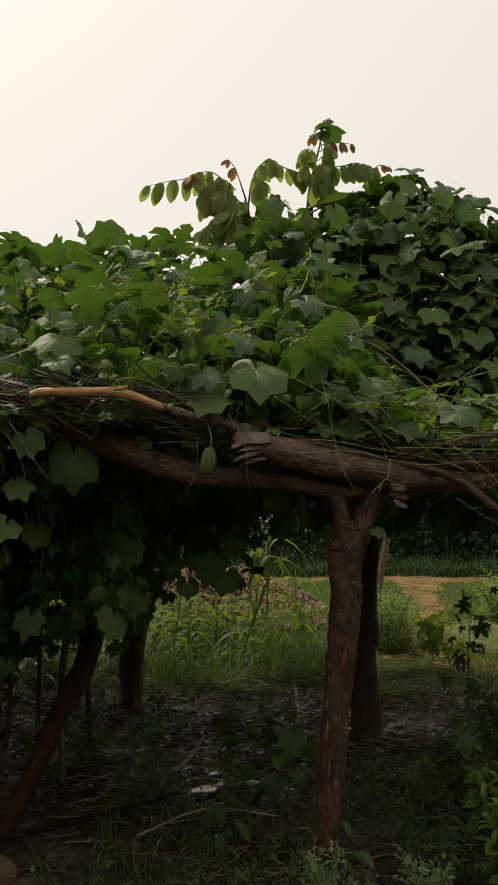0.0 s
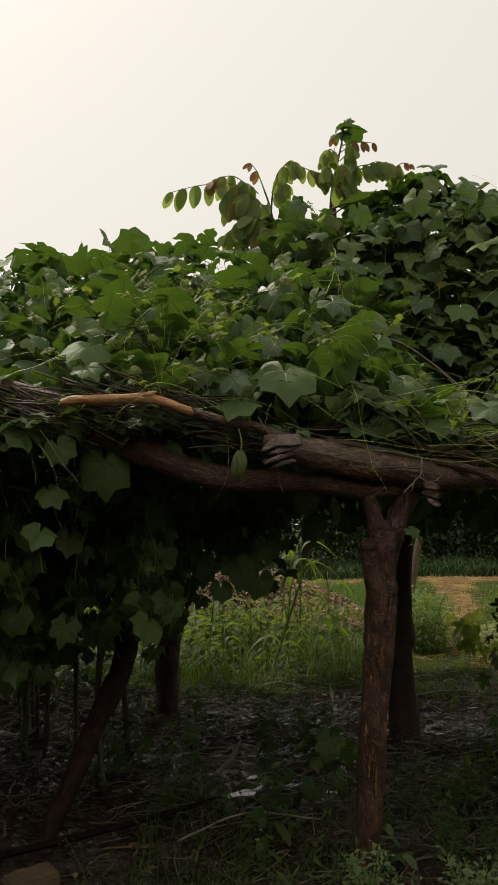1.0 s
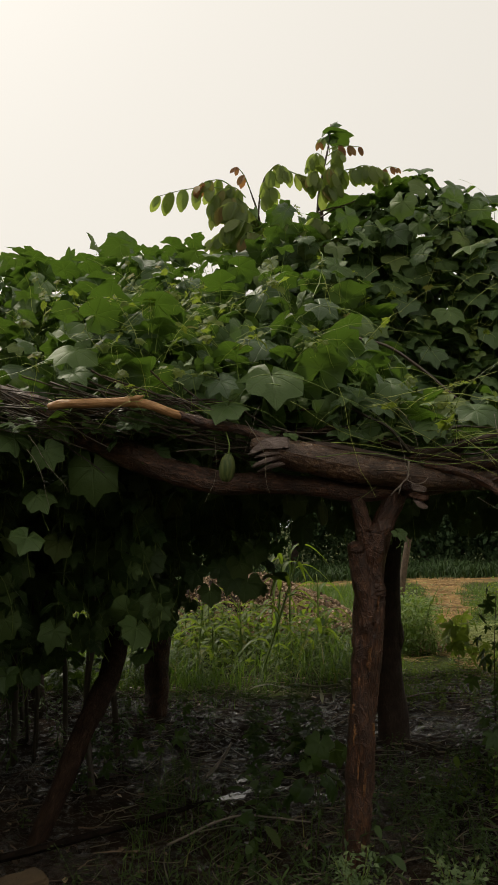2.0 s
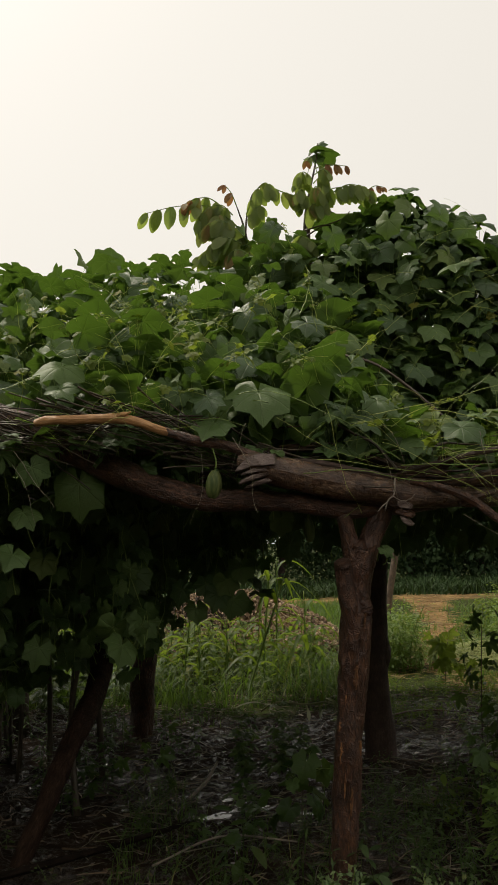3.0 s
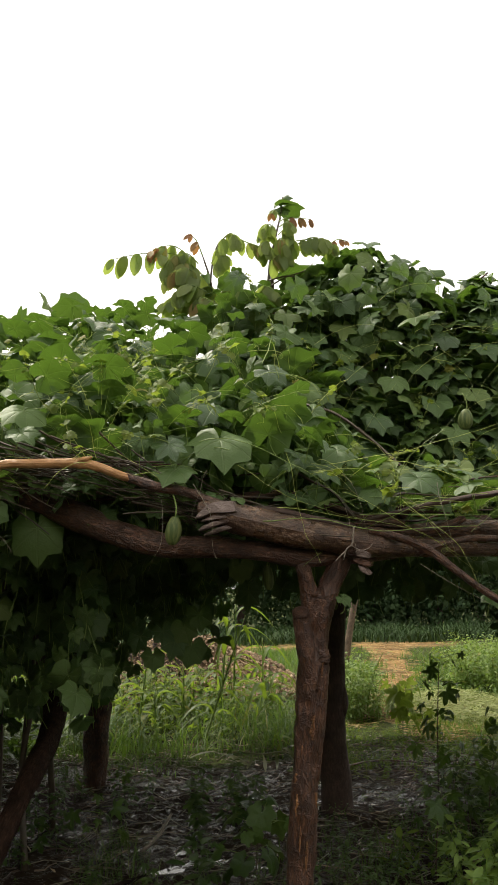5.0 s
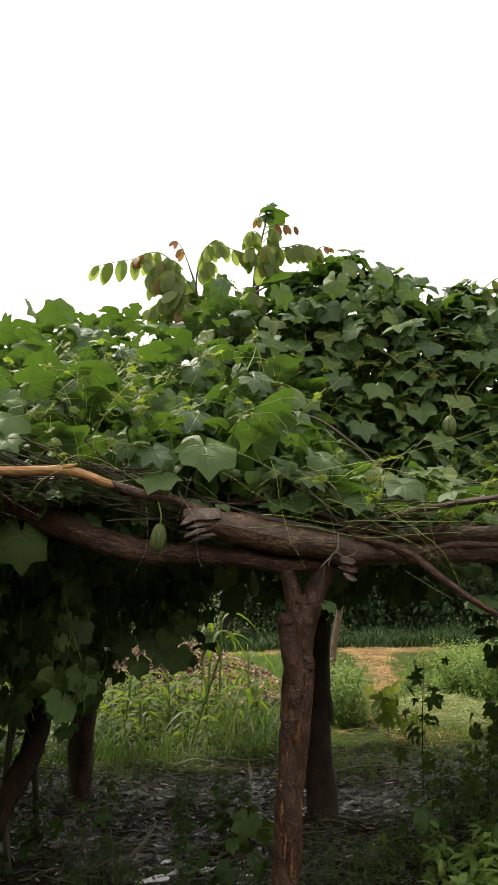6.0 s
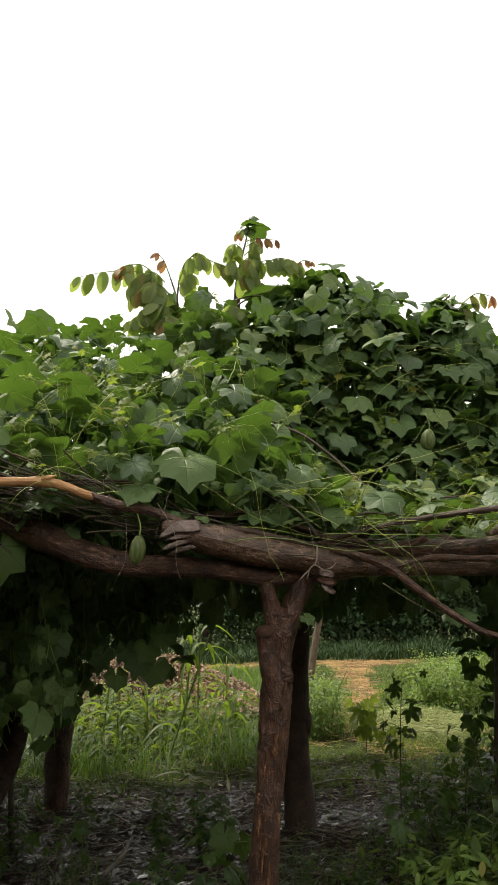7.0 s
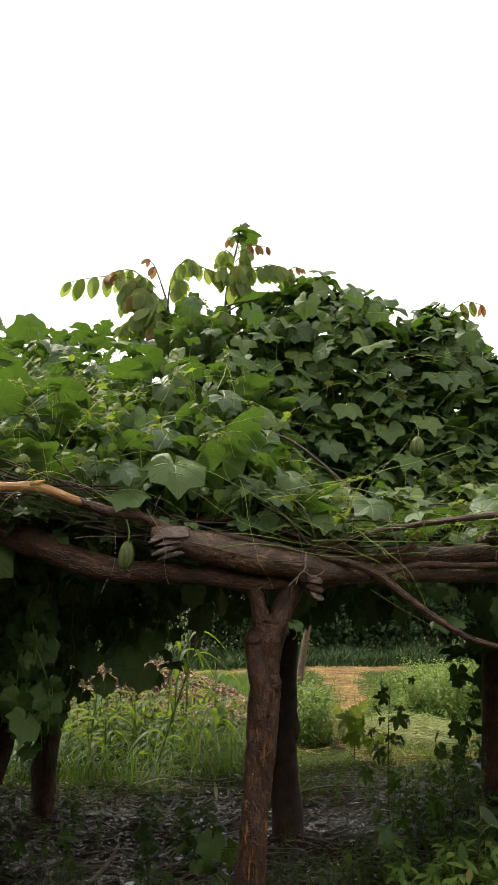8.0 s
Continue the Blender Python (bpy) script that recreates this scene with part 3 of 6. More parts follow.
# the posts further in, dark against the light behind
part("post", tube([(0.78, 5.78, -0.1), (0.775, 5.76, 0.12), (0.76, 5.72, 0.5), (0.77, 5.66, 1.0), (0.78, 5.6, 1.45), (0.79, 5.6, 1.75)], [0.105, 0.1, 0.085, 0.08, 0.08, 0.075], 26, 16, 0.12, 11), dark_bark_mat, trellis, "dark inner post with a flared foot")
part("knot", tube([(0.80, 5.7, 0.55), (0.825, 5.68, 0.7), (0.815, 5.66, 0.85)], [0.02, 0.04, 0.02], 14, 12, 0.2, 12), dark_bark_mat, trellis)
part("post", tube([(-0.92, 6.6, -0.1), (-0.9, 6.58, 0.2), (-0.86, 6.5, 0.8), (-0.82, 6.4, 1.4), (-0.8, 6.4, 1.8)], [0.1, 0.092, 0.085, 0.08, 0.08], 60, 20, 0.28, 13), bark_mat, trellis, "inner post of reddish bark")
part("post", tube([(-1.94, 7.0, -0.1), (-1.93, 7.0, 0.6), (-1.9, 7.0, 1.8)], [0.075, 0.065, 0.06], 14, 12, 0.12, 14), dark_bark_mat, trellis)
# prop takes the bark darkened for shade
part("prop", tube([(-1.16, 4.08, -0.06), (-1.06, 4.3, 0.22), (-0.975, 4.6, 0.49), (-0.95, 5.0, 0.63), (-0.95, 5.3, 0.85), (-0.93, 5.42, 1.1), (-0.86, 5.5, 1.72)], [0.045, 0.05, 0.06, 0.066, 0.074, 0.07, 0.065], 40, 14, 0.2, 15), shaded_bark_mat, trellis, "slanting crooked prop, its bark coloured dark for the shade")
part("post", tube([(1.93, 5.2, -0.1), (1.93, 5.15, 0.3), (1.96, 5.1, 1.0), (1.98, 5.0, 1.75)], [0.075, 0.065, 0.06, 0.06], 16, 12, 0.15, 16), bark_mat, trellis, "outer post of reddish bark")
part("post", tube([(-2.4, 4.0, -0.1), (-2.35, 4.0, 0.9), (-2.3, 3.95, 1.8)], [0.07, 0.065, 0.06], 14, 12, 0.15, 17), bark_mat, trellis)

# poles laid on the forks
main_log = part("log", tube([(-0.068, 3.48, 1.785), (-0.01, 3.49, 1.772), (0.07, 3.51, 1.745), (0.34, 3.55, 1.68), (0.57, 3.6, 1.64), (0.75, 3.65, 1.62), (0.98, 3.75, 1.615), (1.3, 3.85, 1.605), (1.95, 3.98, 1.6)], [0.02, 0.045, 0.062, 0.064, 0.06, 0.05, 0.042, 0.035, 0.028], 50, 18, 0.15, 21), grey_bark_mat, trellis, "thick grey-brown log with a split, splintered end")


def slab(outline, y, depth, seed, material=chip_mat, parent=main_log):
    """A split, flat-faced piece of the log's broken end: outline is x and z, corner by corner."""
    r = np.random.default_rng(seed)
    bm = bmesh.new()
    front = [bm.verts.new((px + r.normal(0, 0.002), y + 0.35 * max(0, pz - 1.74) + r.normal(0, 0.004), pz + r.normal(0, 0.002))) for px, pz in outline]
    back = [bm.verts.new((v.co.x + 0.02, v.co.y + depth, v.co.z + 0.004)) for v in front]
    n = len(outline)
    bm.faces.new(front)
    bm.faces.new(back[::-1])
    for k in range(n):
        bm.faces.new((front[k], back[k], back[(k + 1) % n], front[(k + 1) % n]))
    bmesh.ops.recalc_face_normals(bm, faces=bm.faces[:])
    bmesh.ops.bevel(bm, geom=bm.edges[:], offset=0.004, segments=2, affect="EDGES")
    bmesh.ops.triangulate(bm, faces=bm.faces[:])
    bm.verts.index_update()
    v, f = np.array([q.co[:] for q in bm.verts]), np.array([[q.index for q in g.verts] for g in bm.faces])
    bm.free()
    part("splinter", Geo().add(v, f, v[:, [2, 0]] * 1.5), material, parent, "grey-brown split piece of wood", smooth=False)


slab([(0.08, 1.805), (0.035, 1.808), (0.0, 1.802), (-0.035, 1.785), (-0.064, 1.758), (-0.082, 1.734), (-0.05, 1.741), (-0.01, 1.756), (0.04, 1.757), (0.09, 1.76)], 3.428, 0.09, 1)
slab([(0.05, 1.75), (0.0, 1.747), (-0.035, 1.736), (-0.058, 1.722), (-0.02, 1.728), (0.05, 1.737)], 3.44, 0.05, 2)
slab([(0.05, 1.727), (0.0, 1.723), (-0.05, 1.704), (-0.076, 1.682), (-0.035, 1.694), (0.05, 1.715)], 3.436, 0.05, 3)
slab([(0.05, 1.703), (0.0, 1.694), (-0.03, 1.68), (-0.05, 1.661), (-0.015, 1.675), (0.06, 1.69)], 3.446, 0.05, 4)
slab([(0.59, 1.60), (0.63, 1.597), (0.652, 1.58), (0.645, 1.566), (0.60, 1.572)], 3.54, 0.05, 5, parent=front_post)
slab([(0.585, 1.57), (0.625, 1.566), (0.662, 1.546), (0.655, 1.53), (0.61, 1.54), (0.58, 1.55)], 3.548, 0.05, 6, bark_mat, front_post)
slab([(0.60, 1.54), (0.63, 1.532), (0.658, 1.50), (0.646, 1.492), (0.615, 1.51)], 3.556, 0.04, 7, parent=front_post)
slab([(0.56, 1.605), (0.60, 1.612), (0.618, 1.59), (0.59, 1.575), (0.562, 1.58)], 3.552, 0.05, 8, bark_mat, front_post)
part("log", tube([(-2.0, 3.78, 2.28), (-1.086, 3.79, 2.02), (-0.93, 3.79, 1.935), (-0.69, 3.77, 1.815), (-0.44, 3.7, 1.705), (-0.2, 3.62, 1.635), (0.01, 3.6, 1.625), (0.2, 3.6, 1.605), (0.37, 3.62, 1.58), (0.55, 3.66, 1.585), (0.8, 3.75, 1.6)], [0.06, 0.064, 0.066, 0.066, 0.06, 0.052, 0.044, 0.044, 0.042, 0.04, 0.035], 60, 16, 0.18, 22), bark_mat, trellis, "crooked brown pole lying in the fork")
peeled_pole = part("pole", tube([(-0.9, 3.47, 1.965), (-0.84, 3.45, 1.972), (-0.68, 3.45, 1.972), (-0.54, 3.45, 1.97), (-0.47, 3.45, 1.953), (-0.39, 3.45, 1.92), (-0.35, 3.46, 1.908)], [0.016, 0.019, 0.02, 0.022, 0.02, 0.018, 0.017], 44, 14, 0.16, 24), peeled_mat, trellis, "peeled orange-brown pole")
part("knot", tube([(-0.555, 3.44, 1.978), (-0.53, 3.435, 1.984), (-0.51, 3.435, 1.99), (-0.497, 3.437, 1.996)], [0.012, 0.011, 0.006, 0.003], 10, 9, 0.3, 81), peeled_mat, peeled_pole, "broken twig stub")
part("pole", tube([(-0.365, 3.46, 1.913), (-0.25, 3.47, 1.876), (-0.11, 3.5, 1.85), (0.01, 3.5, 1.80), (0.15, 3.55, 1.77)], [0.0185, 0.022, 0.021, 0.02, 0.017], 34, 12, 0.25, 25), bark_mat, trellis)
part("log", tube([(0.7, 3.82, 1.66), (1.05, 3.8, 1.695), (1.31, 3.8, 1.69), (1.59, 3.8, 1.71), (2.0, 3.8, 1.69), (2.7, 3.8, 1.72)], [0.035, 0.045, 0.048, 0.05, 0.05, 0.045], 34, 14, 0.12, 26), bark_mat, trellis, "rough dark brown log")
part("branch", tube([(0.66, 3.6, 1.685), (0.74, 3.6, 1.67), (0.9, 3.55, 1.60), (1.1, 3.5, 1.435), (1.25, 3.45, 1.335), (1.39, 3.4, 1.29), (1.6, 3.35, 1.25)], [0.016, 0.018, 0.018, 0.016, 0.013, 0.011, 0.009], 40, 10, 0.25, 27), bark_mat, trellis, "bare crooked branch dipping from the beam")
part("branch", tube([(0.86, 3.58, 1.585), (0.95, 3.6, 1.61), (1.1, 3.62, 1.645), (1.31, 3.65, 1.64), (1.53, 3.68, 1.645), (1.8, 3.7, 1.66)], [0.013, 0.014, 0.015, 0.014, 0.013, 0.011], 28, 10, 0.25, 28), bark_mat, trellis)
part("branch", tube([(0.62, 3.66, 1.72), (0.87, 3.6, 1.78), (1.04, 3.55, 1.808), (1.22, 3.5, 1.83), (1.46, 3.45, 1.85), (1.9, 3.4, 1.88)], [0.009, 0.011, 0.013, 0.014, 0.014, 0.012], 24, 9, 0.18, 29), dark_bark_mat, trellis)
part("branch", tube([(0.45, 3.78, 1.72), (0.62, 3.75, 1.70), (0.88, 3.75, 1.685), (1.02, 3.7, 1.70), (1.11, 3.68, 1.74)], [0.02, 0.024, 0.025, 0.022, 0.016], 20, 10, 0.2, 31), bark_mat, trellis)
part("branch", tube([(-0.05, 3.85, 1.84), (0.12, 3.8, 1.86), (0.33, 3.8, 1.865), (0.48, 3.78, 1.82), (0.68, 3.75, 1.745), (0.85, 3.72, 1.72)], [0.014, 0.018, 0.022, 0.024, 0.022, 0.018], 22, 10, 0.2, 32), bark_mat, trellis)
part("branch", tube([(0.05, 3.62, 1.79), (0.25, 3.58, 1.775), (0.45, 3.57, 1.73), (0.6, 3.6, 1.70)], [0.012, 0.017, 0.016, 0.012], 16, 9, 0.2, 36), dark_bark_mat, trellis)
part("twig", tube([(0.45, 4.0, 2.33), (0.6, 3.97, 2.27), (0.76, 3.95, 2.14), (0.9, 3.9, 1.99), (0.98, 3.88, 1.88)], [0.006, 0.008, 0.009, 0.008, 0.006], 20, 6, 0.25, 33), woody_mat, trellis)
part("twig", tube([(0.33, 3.8, 2.0), (0.45, 3.77, 1.92), (0.54, 3.72, 1.86), (0.62, 3.66, 1.74)], [0.006, 0.007, 0.007, 0.008], 16, 6, 0.25, 34), woody_mat, trellis)
part("twig", tube([(0.59, 3.54, 1.70), (0.58, 3.53, 1.63), (0.555, 3.53, 1.605), (0.54, 3.53, 1.56)], [0.0036, 0.0034, 0.003, 0.0024], 14, 6, 0.5, 35), pale_wood_mat, trellis, "pale dead twig")
part("twig", tube([(0.575, 3.53, 1.62), (0.61, 3.525, 1.60), (0.645, 3.525, 1.605), (0.665, 3.525, 1.625)], [0.0024, 0.0022, 0.002, 0.0016], 12, 6, 0.5, 37), pale_wood_mat, trellis)
part("twig", tube([(0.548, 3.53, 1.595), (0.525, 3.525, 1.575), (0.505, 3.52, 1.555)], [0.003, 0.0026, 0.002], 8, 6, 0.5, 38), pale_wood_mat, trellis)
brush = np.random.default_rng(77)
for k in range(30):
    x0, y0, z0 = brush.uniform(-1.0, 1.3), brush.uniform(3.6, 4.3), brush.uniform(1.7, 1.9)
    ln, rise_by, rr = brush.uniform(0.35, 0.9), brush.normal(0, 0.06), brush.uniform(0.003, 0.009)
    z0 += 0.14 if x0 < -0.4 else 0.0
    pts = [(x0 + ln * t, y0 + brush.normal(0, 0.03), z0 + rise_by * t + brush.normal(0, 0.012)) for t in (0, 0.3, 0.6, 1.0)]
    part("twig", tube(pts, [rr, rr, rr * 0.8, rr * 0.5], 14, 6, 0.25, 400 + k), (bark_mat, dark_bark_mat, woody_mat)[k % 3], trellis)
for k, (x, y, z, rr) in enumerate(((0.438, 3.61, 1.40, 0.036), (0.45, 3.61, 1.16, 0.034), (0.365, 3.612, 0.52, 0.02))):
    part("knot", tube([(x - 0.01, y + 0.03, z - 0.03), (x, y, z), (x + 0.006, y + 0.02, z + 0.035)], [rr * 0.7, rr, rr * 0.6], 10, 12, 0.35, 500 + k, round_end=0.5), bark_mat, front_post)
for k, x in enumerate((-2.0, -1.35, -0.6, 0.1, 0.85, 1.5, 2.2)):
    part("rafter", tube([(x, 3.95 if x < 0 else 3.75, 1.72 + (0.1 if x < -0.8 else 0.06)), (x + 0.06, 4.6, 1.74), (x - 0.05, 5.6, 1.74), (x, 6.9, 1.82), (x + 0.05, 9.2, 1.95)], [0.03, 0.028, 0.026, 0.024, 0.02], 22, 9, 0.2, 50 + k), bark_mat, trellis)
# rafters and posts out of view, added to carry the extra shading roof
for k, y in enumerate((1.4, 2.6)):
    part("rafter", tube([(-4.8, y, 1.9), (-3.2, y + 0.05, 1.93), (-1.6, y, 1.9)], [0.03, 0.032, 0.03], 12, 9, 0.2, 66 + k), bark_mat, trellis)
for k, (x, y) in enumerate(((-4.7, 1.4), (-1.8, 1.2), (-4.6, 4.6), (-3.2, 8.4), (-4.9, 8.3))):
    part("post", tube([(x, y, -0.1), (x + 0.03, y, 1.0), (x, y, 1.95)], [0.07, 0.065, 0.06], 14, 12, 0.15, 90 + k), bark_mat, trellis)
for k, y in enumerate((7.4, 8.4)):
    part("rafter", tube([(-5.0, y, 1.9), (-3.0, y + 0.05, 1.93), (-0.8, y, 1.9), (2.4, y, 1.92)], [0.03, 0.032, 0.03, 0.028], 18, 9, 0.2, 76 + k), bark_mat, trellis)
for k, y in enumerate((4.5, 5.5, 6.5)):
    part("rafter", tube([(-4.7, y, 1.8), (-2.5, y, 1.76), (-0.9, y + 0.05, 1.8), (0.8, y - 0.04, 1.79), (2.6, y, 1.77)], [0.03, 0.032, 0.032, 0.028], 18, 9, 0.2, 60 + k), bark_mat, trellis)

# ---- the climbing vine ----
vine = thing("gourd_vine", 0.3, 4.6, 0, "dense climbing gourd vine with broad lobed green leaves and tendrils", "vine")
CREST_X = [-2.8, -1.9, -1.36, -1.14, -0.81, -0.48, -0.33, -0.14, 0.12, 0.31, 0.65, 0.88, 1.04, 1.27, 1.42, 1.58, 1.65, 1.74, 1.84, 1.96, 2.06, 2.13, 2.25, 2.6, 3.0]
CREST_Z = [3.16, 3.22, 3.26, 3.3, 3.34, 3.33, 3.36, 3.37, 3.47, 3.47, 3.52, 3.62, 3.69, 3.64, 3.52, 3.34, 3.28, 3.42, 3.53, 3.52, 3.36, 3.24, 3.1, 2.8, 2.6]


def top(x, y):
    """Height of the leafy roof: a slope at one side, a flat eave and a steep mound at the other."""
    c = np.interp(x, CREST_X, CREST_Z) + 0.025 * np.sin(x * 8.3 + 0.5) + 0.02 * np.sin(x * 15.1)
    s = np.clip((y - 3.4) / 2.2, 0, 1)
    slope = 1.8 + (c - 1.8) * (0.6 * s ** 0.6 + 0.4 * s) + 0.09 * np.sin(x * 5.2 + 1) * np.sin(y * 6.1 + x * 2) * s
    mound = 1.76 + 0.2 * s + (c - 1.96) * smooth_step((y - 4.55) / 0.95)
    w = smooth_step((x - 0.25) / 0.65)
    return slope * (1 - w) + mound * w - np.clip(y - 5.6, 0, 9) * 0.6


def roof_normal(x, y):
    e = 0.05
    gx, gy = (top(x + e, y) - top(x - e, y)) / (2 * e), (top(x, y + e) - top(x, y - e)) / (2 * e)
    n = np.column_stack([-gx, -gy, np.ones(len(x))])
    return n / np.linalg.norm(n, axis=1)[:, None], np.sqrt(1 + gx ** 2 + gy ** 2)


def roof_points(n, x0, x1, y0, y1):
    """Points spread evenly over the roof's surface."""
    x, y = rng.uniform(x0, x1, n * 4), rng.uniform(y0, y1, n * 4)
    _, area = roof_normal(x, y)
    keep = rng.uniform(0, 3.2, n * 4) < area
    return x[keep][:n], y[keep][:n]


def unit_noise(n):
    v = rng.normal(size=(n, 3))
    return v / np.linalg.norm(v, axis=1)[:, None]


POS, TURN, SIZE = [], [], []


def leaves(pos, normal, tip, size):
    POS.append(np.asarray(pos, float))
    TURN.append(frames(np.asarray(normal, float), np.asarray(tip, float)))
    SIZE.append(np.asarray(size, float))


# outer coat, carried on out of view past x = -2.6 for shade
x, y = roof_points(3000, -4.6, 2.95, 3.36, 6.3)
keep = ~((y < 3.52) & (x > -0.35)) & ((x > 0.5) | (rng.uniform(0, 1, len(x)) < 0.7))
x, y = x[keep], y[keep]
nrm, _ = roof_normal(x, y)
n = len(x)
deep = rng.exponential(1.0, n) * np.where(x < 0.5, 0.15, 0.1) - 0.07
pos = np.column_stack([x, y, top(x, y)]) - nrm * deep[:, None] + unit_noise(n) * 0.04
flat = (rng.uniform(0, 1, n) < np.where(x < 0.6, 0.4, 0.5))[:, None]
face = np.where(flat, np.column_stack([0 * x, np.where(x < 0.6, 0.42, 0.12), 0 * x + 0.9]) + unit_noise(n) * 0.45, nrm * 0.7 + np.array([0.1, -0.1, 0.45]) + unit_noise(n) * 0.8)
tip = np.column_stack([nrm[:, 0], nrm[:, 1], -0.6 + 0 * x]) + unit_noise(n) * 0.7
leaves(pos, face, tip, np.clip(rng.lognormal(0.0, 0.38, n) * np.where(x < 0.5, 0.084, 0.092), 0.04, 0.16))
# extra coat on the sunny mound
x, y = roof_points(640, 0.6, 2.95, 4.5, 5.8)
n = len(x)
leaves(np.column_stack([x, y - 0.03, top(x, y) + rng.uniform(-0.03, 0.05, n)]), np.array([0.0, -0.15, 0.95]) + unit_noise(n) * 0.5, np.array([0.0, -0.7, -0.5]) + unit_noise(n) * 0.6, rng.uniform(0.075, 0.13, n))
# second layer in the shade of the first
x, y = roof_points(1500, -3.0, 0.4, 3.6, 6.1)
n = len(x)
leaves(np.column_stack([x, y, top(x, y) - rng.uniform(0.2, 0.42, n)]), np.array([0, -0.2, 0.6]) + unit_noise(n) * 0.8, np.array([0, -0.3, -0.7]) + unit_noise(n) * 0.6, rng.uniform(0.07, 0.13, n))
# tangle inside
x, y = rng.uniform(-4.4, 2.9, 4300), rng.uniform(3.6, 6.6, 4300)
hi = top(x, y) - 0.16
z = 1.72 + (hi - 1.72) * rng.uniform(0, 1, len(x)) ** 0.9
ok = hi > 1.8
x, y, z = x[ok], y[ok], z[ok]
n = len(x)
leaves(np.column_stack([x, y, z]), np.array([0, -0.3, 0.7]) + unit_noise(n) * 0.9, unit_noise(n) + np.array([0, 0, -0.5]), rng.uniform(0.06, 0.13, n))
n = 2000
x, y = rng.uniform(0.0, 2.9, n), rng.uniform(4.9, 6.5, n)
z = 1.85 + (np.minimum(np.interp(x, CREST_X, CREST_Z) - 0.12, top(x, np.maximum(y, 5.3))) - 1.85) * rng.uniform(0, 1, n)
leaves(np.column_stack([x, y, z]), np.array([0, -0.7, 0.5]) + unit_noise(n) * 0.6, unit_noise(n) * 0.6 + np.array([0, 0, -0.8]), rng.uniform(0.075, 0.14, n))
# underside of the roof
x, y = rng.uniform(-4.6, 2.8, 1000), rng.uniform(3.75, 6.6, 1000)
n = len(x)
leaves(np.column_stack([x, y, rng.uniform(1.58, 1.8, n)]), np.array([0, -0.3, 0.6]) + unit_noise(n) * 0.6, unit_noise(n) * 0.6 + np.array([0, 0, -0.8]), rng.uniform(0.06, 0.12, n))
# curtain hanging at the shady side, and the short one at the other
HANG = []
CURTAIN_X = [-2.6, -1.35, -1.15, -1.05, -0.9, -0.72, -0.58, -0.5, -0.43, -0.385, -0.29, -0.22, -0.15, -0.07, -0.02, 0.03, 0.08]
CURTAIN_Z = [0.45, 0.55, 0.68, 0.8, 0.82, 0.82, 0.84, 0.9, 1.0, 1.24, 1.27, 1.14, 1.08, 1.14, 1.3, 1.46, 1.6]
# unseen roof added round the corner and away behind, shading the ground
n = 1300
x, y = rng.uniform(-0.8, 2.5, n), rng.uniform(6.2, 9.2, n)
leaves(np.column_stack([x, y, 2.0 + 0.12 * np.sin(x * 3) * np.sin(y * 2) + rng.uniform(-0.08, 0.25, n)]), np.array([0, 0.1, 1.0]) + unit_noise(n) * 0.5, unit_noise(n), rng.uniform(0.09, 0.16, n))
n = 1300
x, y = rng.uniform(-5.0, -0.7, n), rng.uniform(6.2, 8.6, n)
leaves(np.column_stack([x, y, 2.0 + 0.25 * np.sin(x * 3) * np.sin(y * 2) + rng.uniform(-0.2, 0.3, n)]), np.array([0, 0.1, 1.0]) + unit_noise(n) * 0.5, unit_noise(n), rng.uniform(0.09, 0.16, n))
n = 900
x, y = rng.uniform(-4.8, -1.55, n), rng.uniform(0.8, 3.5, n)
leaves(np.column_stack([x, y, 2.0 + 0.25 * np.sin(x * 3) * np.sin(y * 2) + rng.uniform(-0.2, 0.3, n)]), np.array([0, 0.1, 1.0]) + unit_noise(n) * 0.5, unit_noise(n), rng.uniform(0.09, 0.16, n))
# unseen curtain added to close that corner against side light
for k in range(40):
    x0, y0 = rng.uniform(-4.8, -3.6), rng.uniform(0.8, 3.6)
    z = np.linspace(1.9, 0.4, 26)
    leaves(np.column_stack([x0 + 0 * z, y0 + 0 * z, z]) + unit_noise(26) * 0.09, unit_noise(26) + np.array([0.6, 0, 0.3]), np.array([0, 0, -1.0]) + unit_noise(26) * 0.4, rng.uniform(0.08, 0.14, 26))
# strands past x = -2.6 hang out of view, added for shade
for k in range(200):
    x0, y0 = rng.uniform(-5.0, 0.1), rng.uniform(4.15, 6.5)
    low = 1.5 + (float(np.interp(x0 * 4.4 / y0, CURTAIN_X, CURTAIN_Z)) - 1.45) * y0 / 4.4 + (rng.uniform(-0.02, 0.16) if k % 5 < 3 else rng.uniform(0.1, 0.55))
    m = max(4, int((1.8 - low) / 0.055))
    z = np.linspace(1.8, low, m)
    sway = np.cumsum(rng.normal(0, 0.02, (m, 2)), axis=0)
    line = np.column_stack([x0 + sway[:, 0], y0 + sway[:, 1], z])
    HANG.append(smooth_line(line, 14))
    off = unit_noise(m) * np.array([0.09, 0.09, 0.04])
    leaves(line + off, np.array([0, -0.6, 0.35]) + unit_noise(m) * 0.8 + off * 4, np.array([0, -0.15, -1.0]) + unit_noise(m) * 0.5, rng.uniform(0.065, 0.14, m) * np.linspace(1.05, 0.8, m))
n = 170
x, y = rng.uniform(1.42, 2.7, n), rng.uniform(3.9, 5.2, n)
x = np.maximum(x, 0.33 * y + rng.uniform(0.2, 0.6, n))
low = np.interp(x, [1.42, 1.7, 2.0, 2.7], [1.4, 1.1, 0.95, 0.8])
z = low + (1.72 - low) * rng.uniform(0, 1, n)
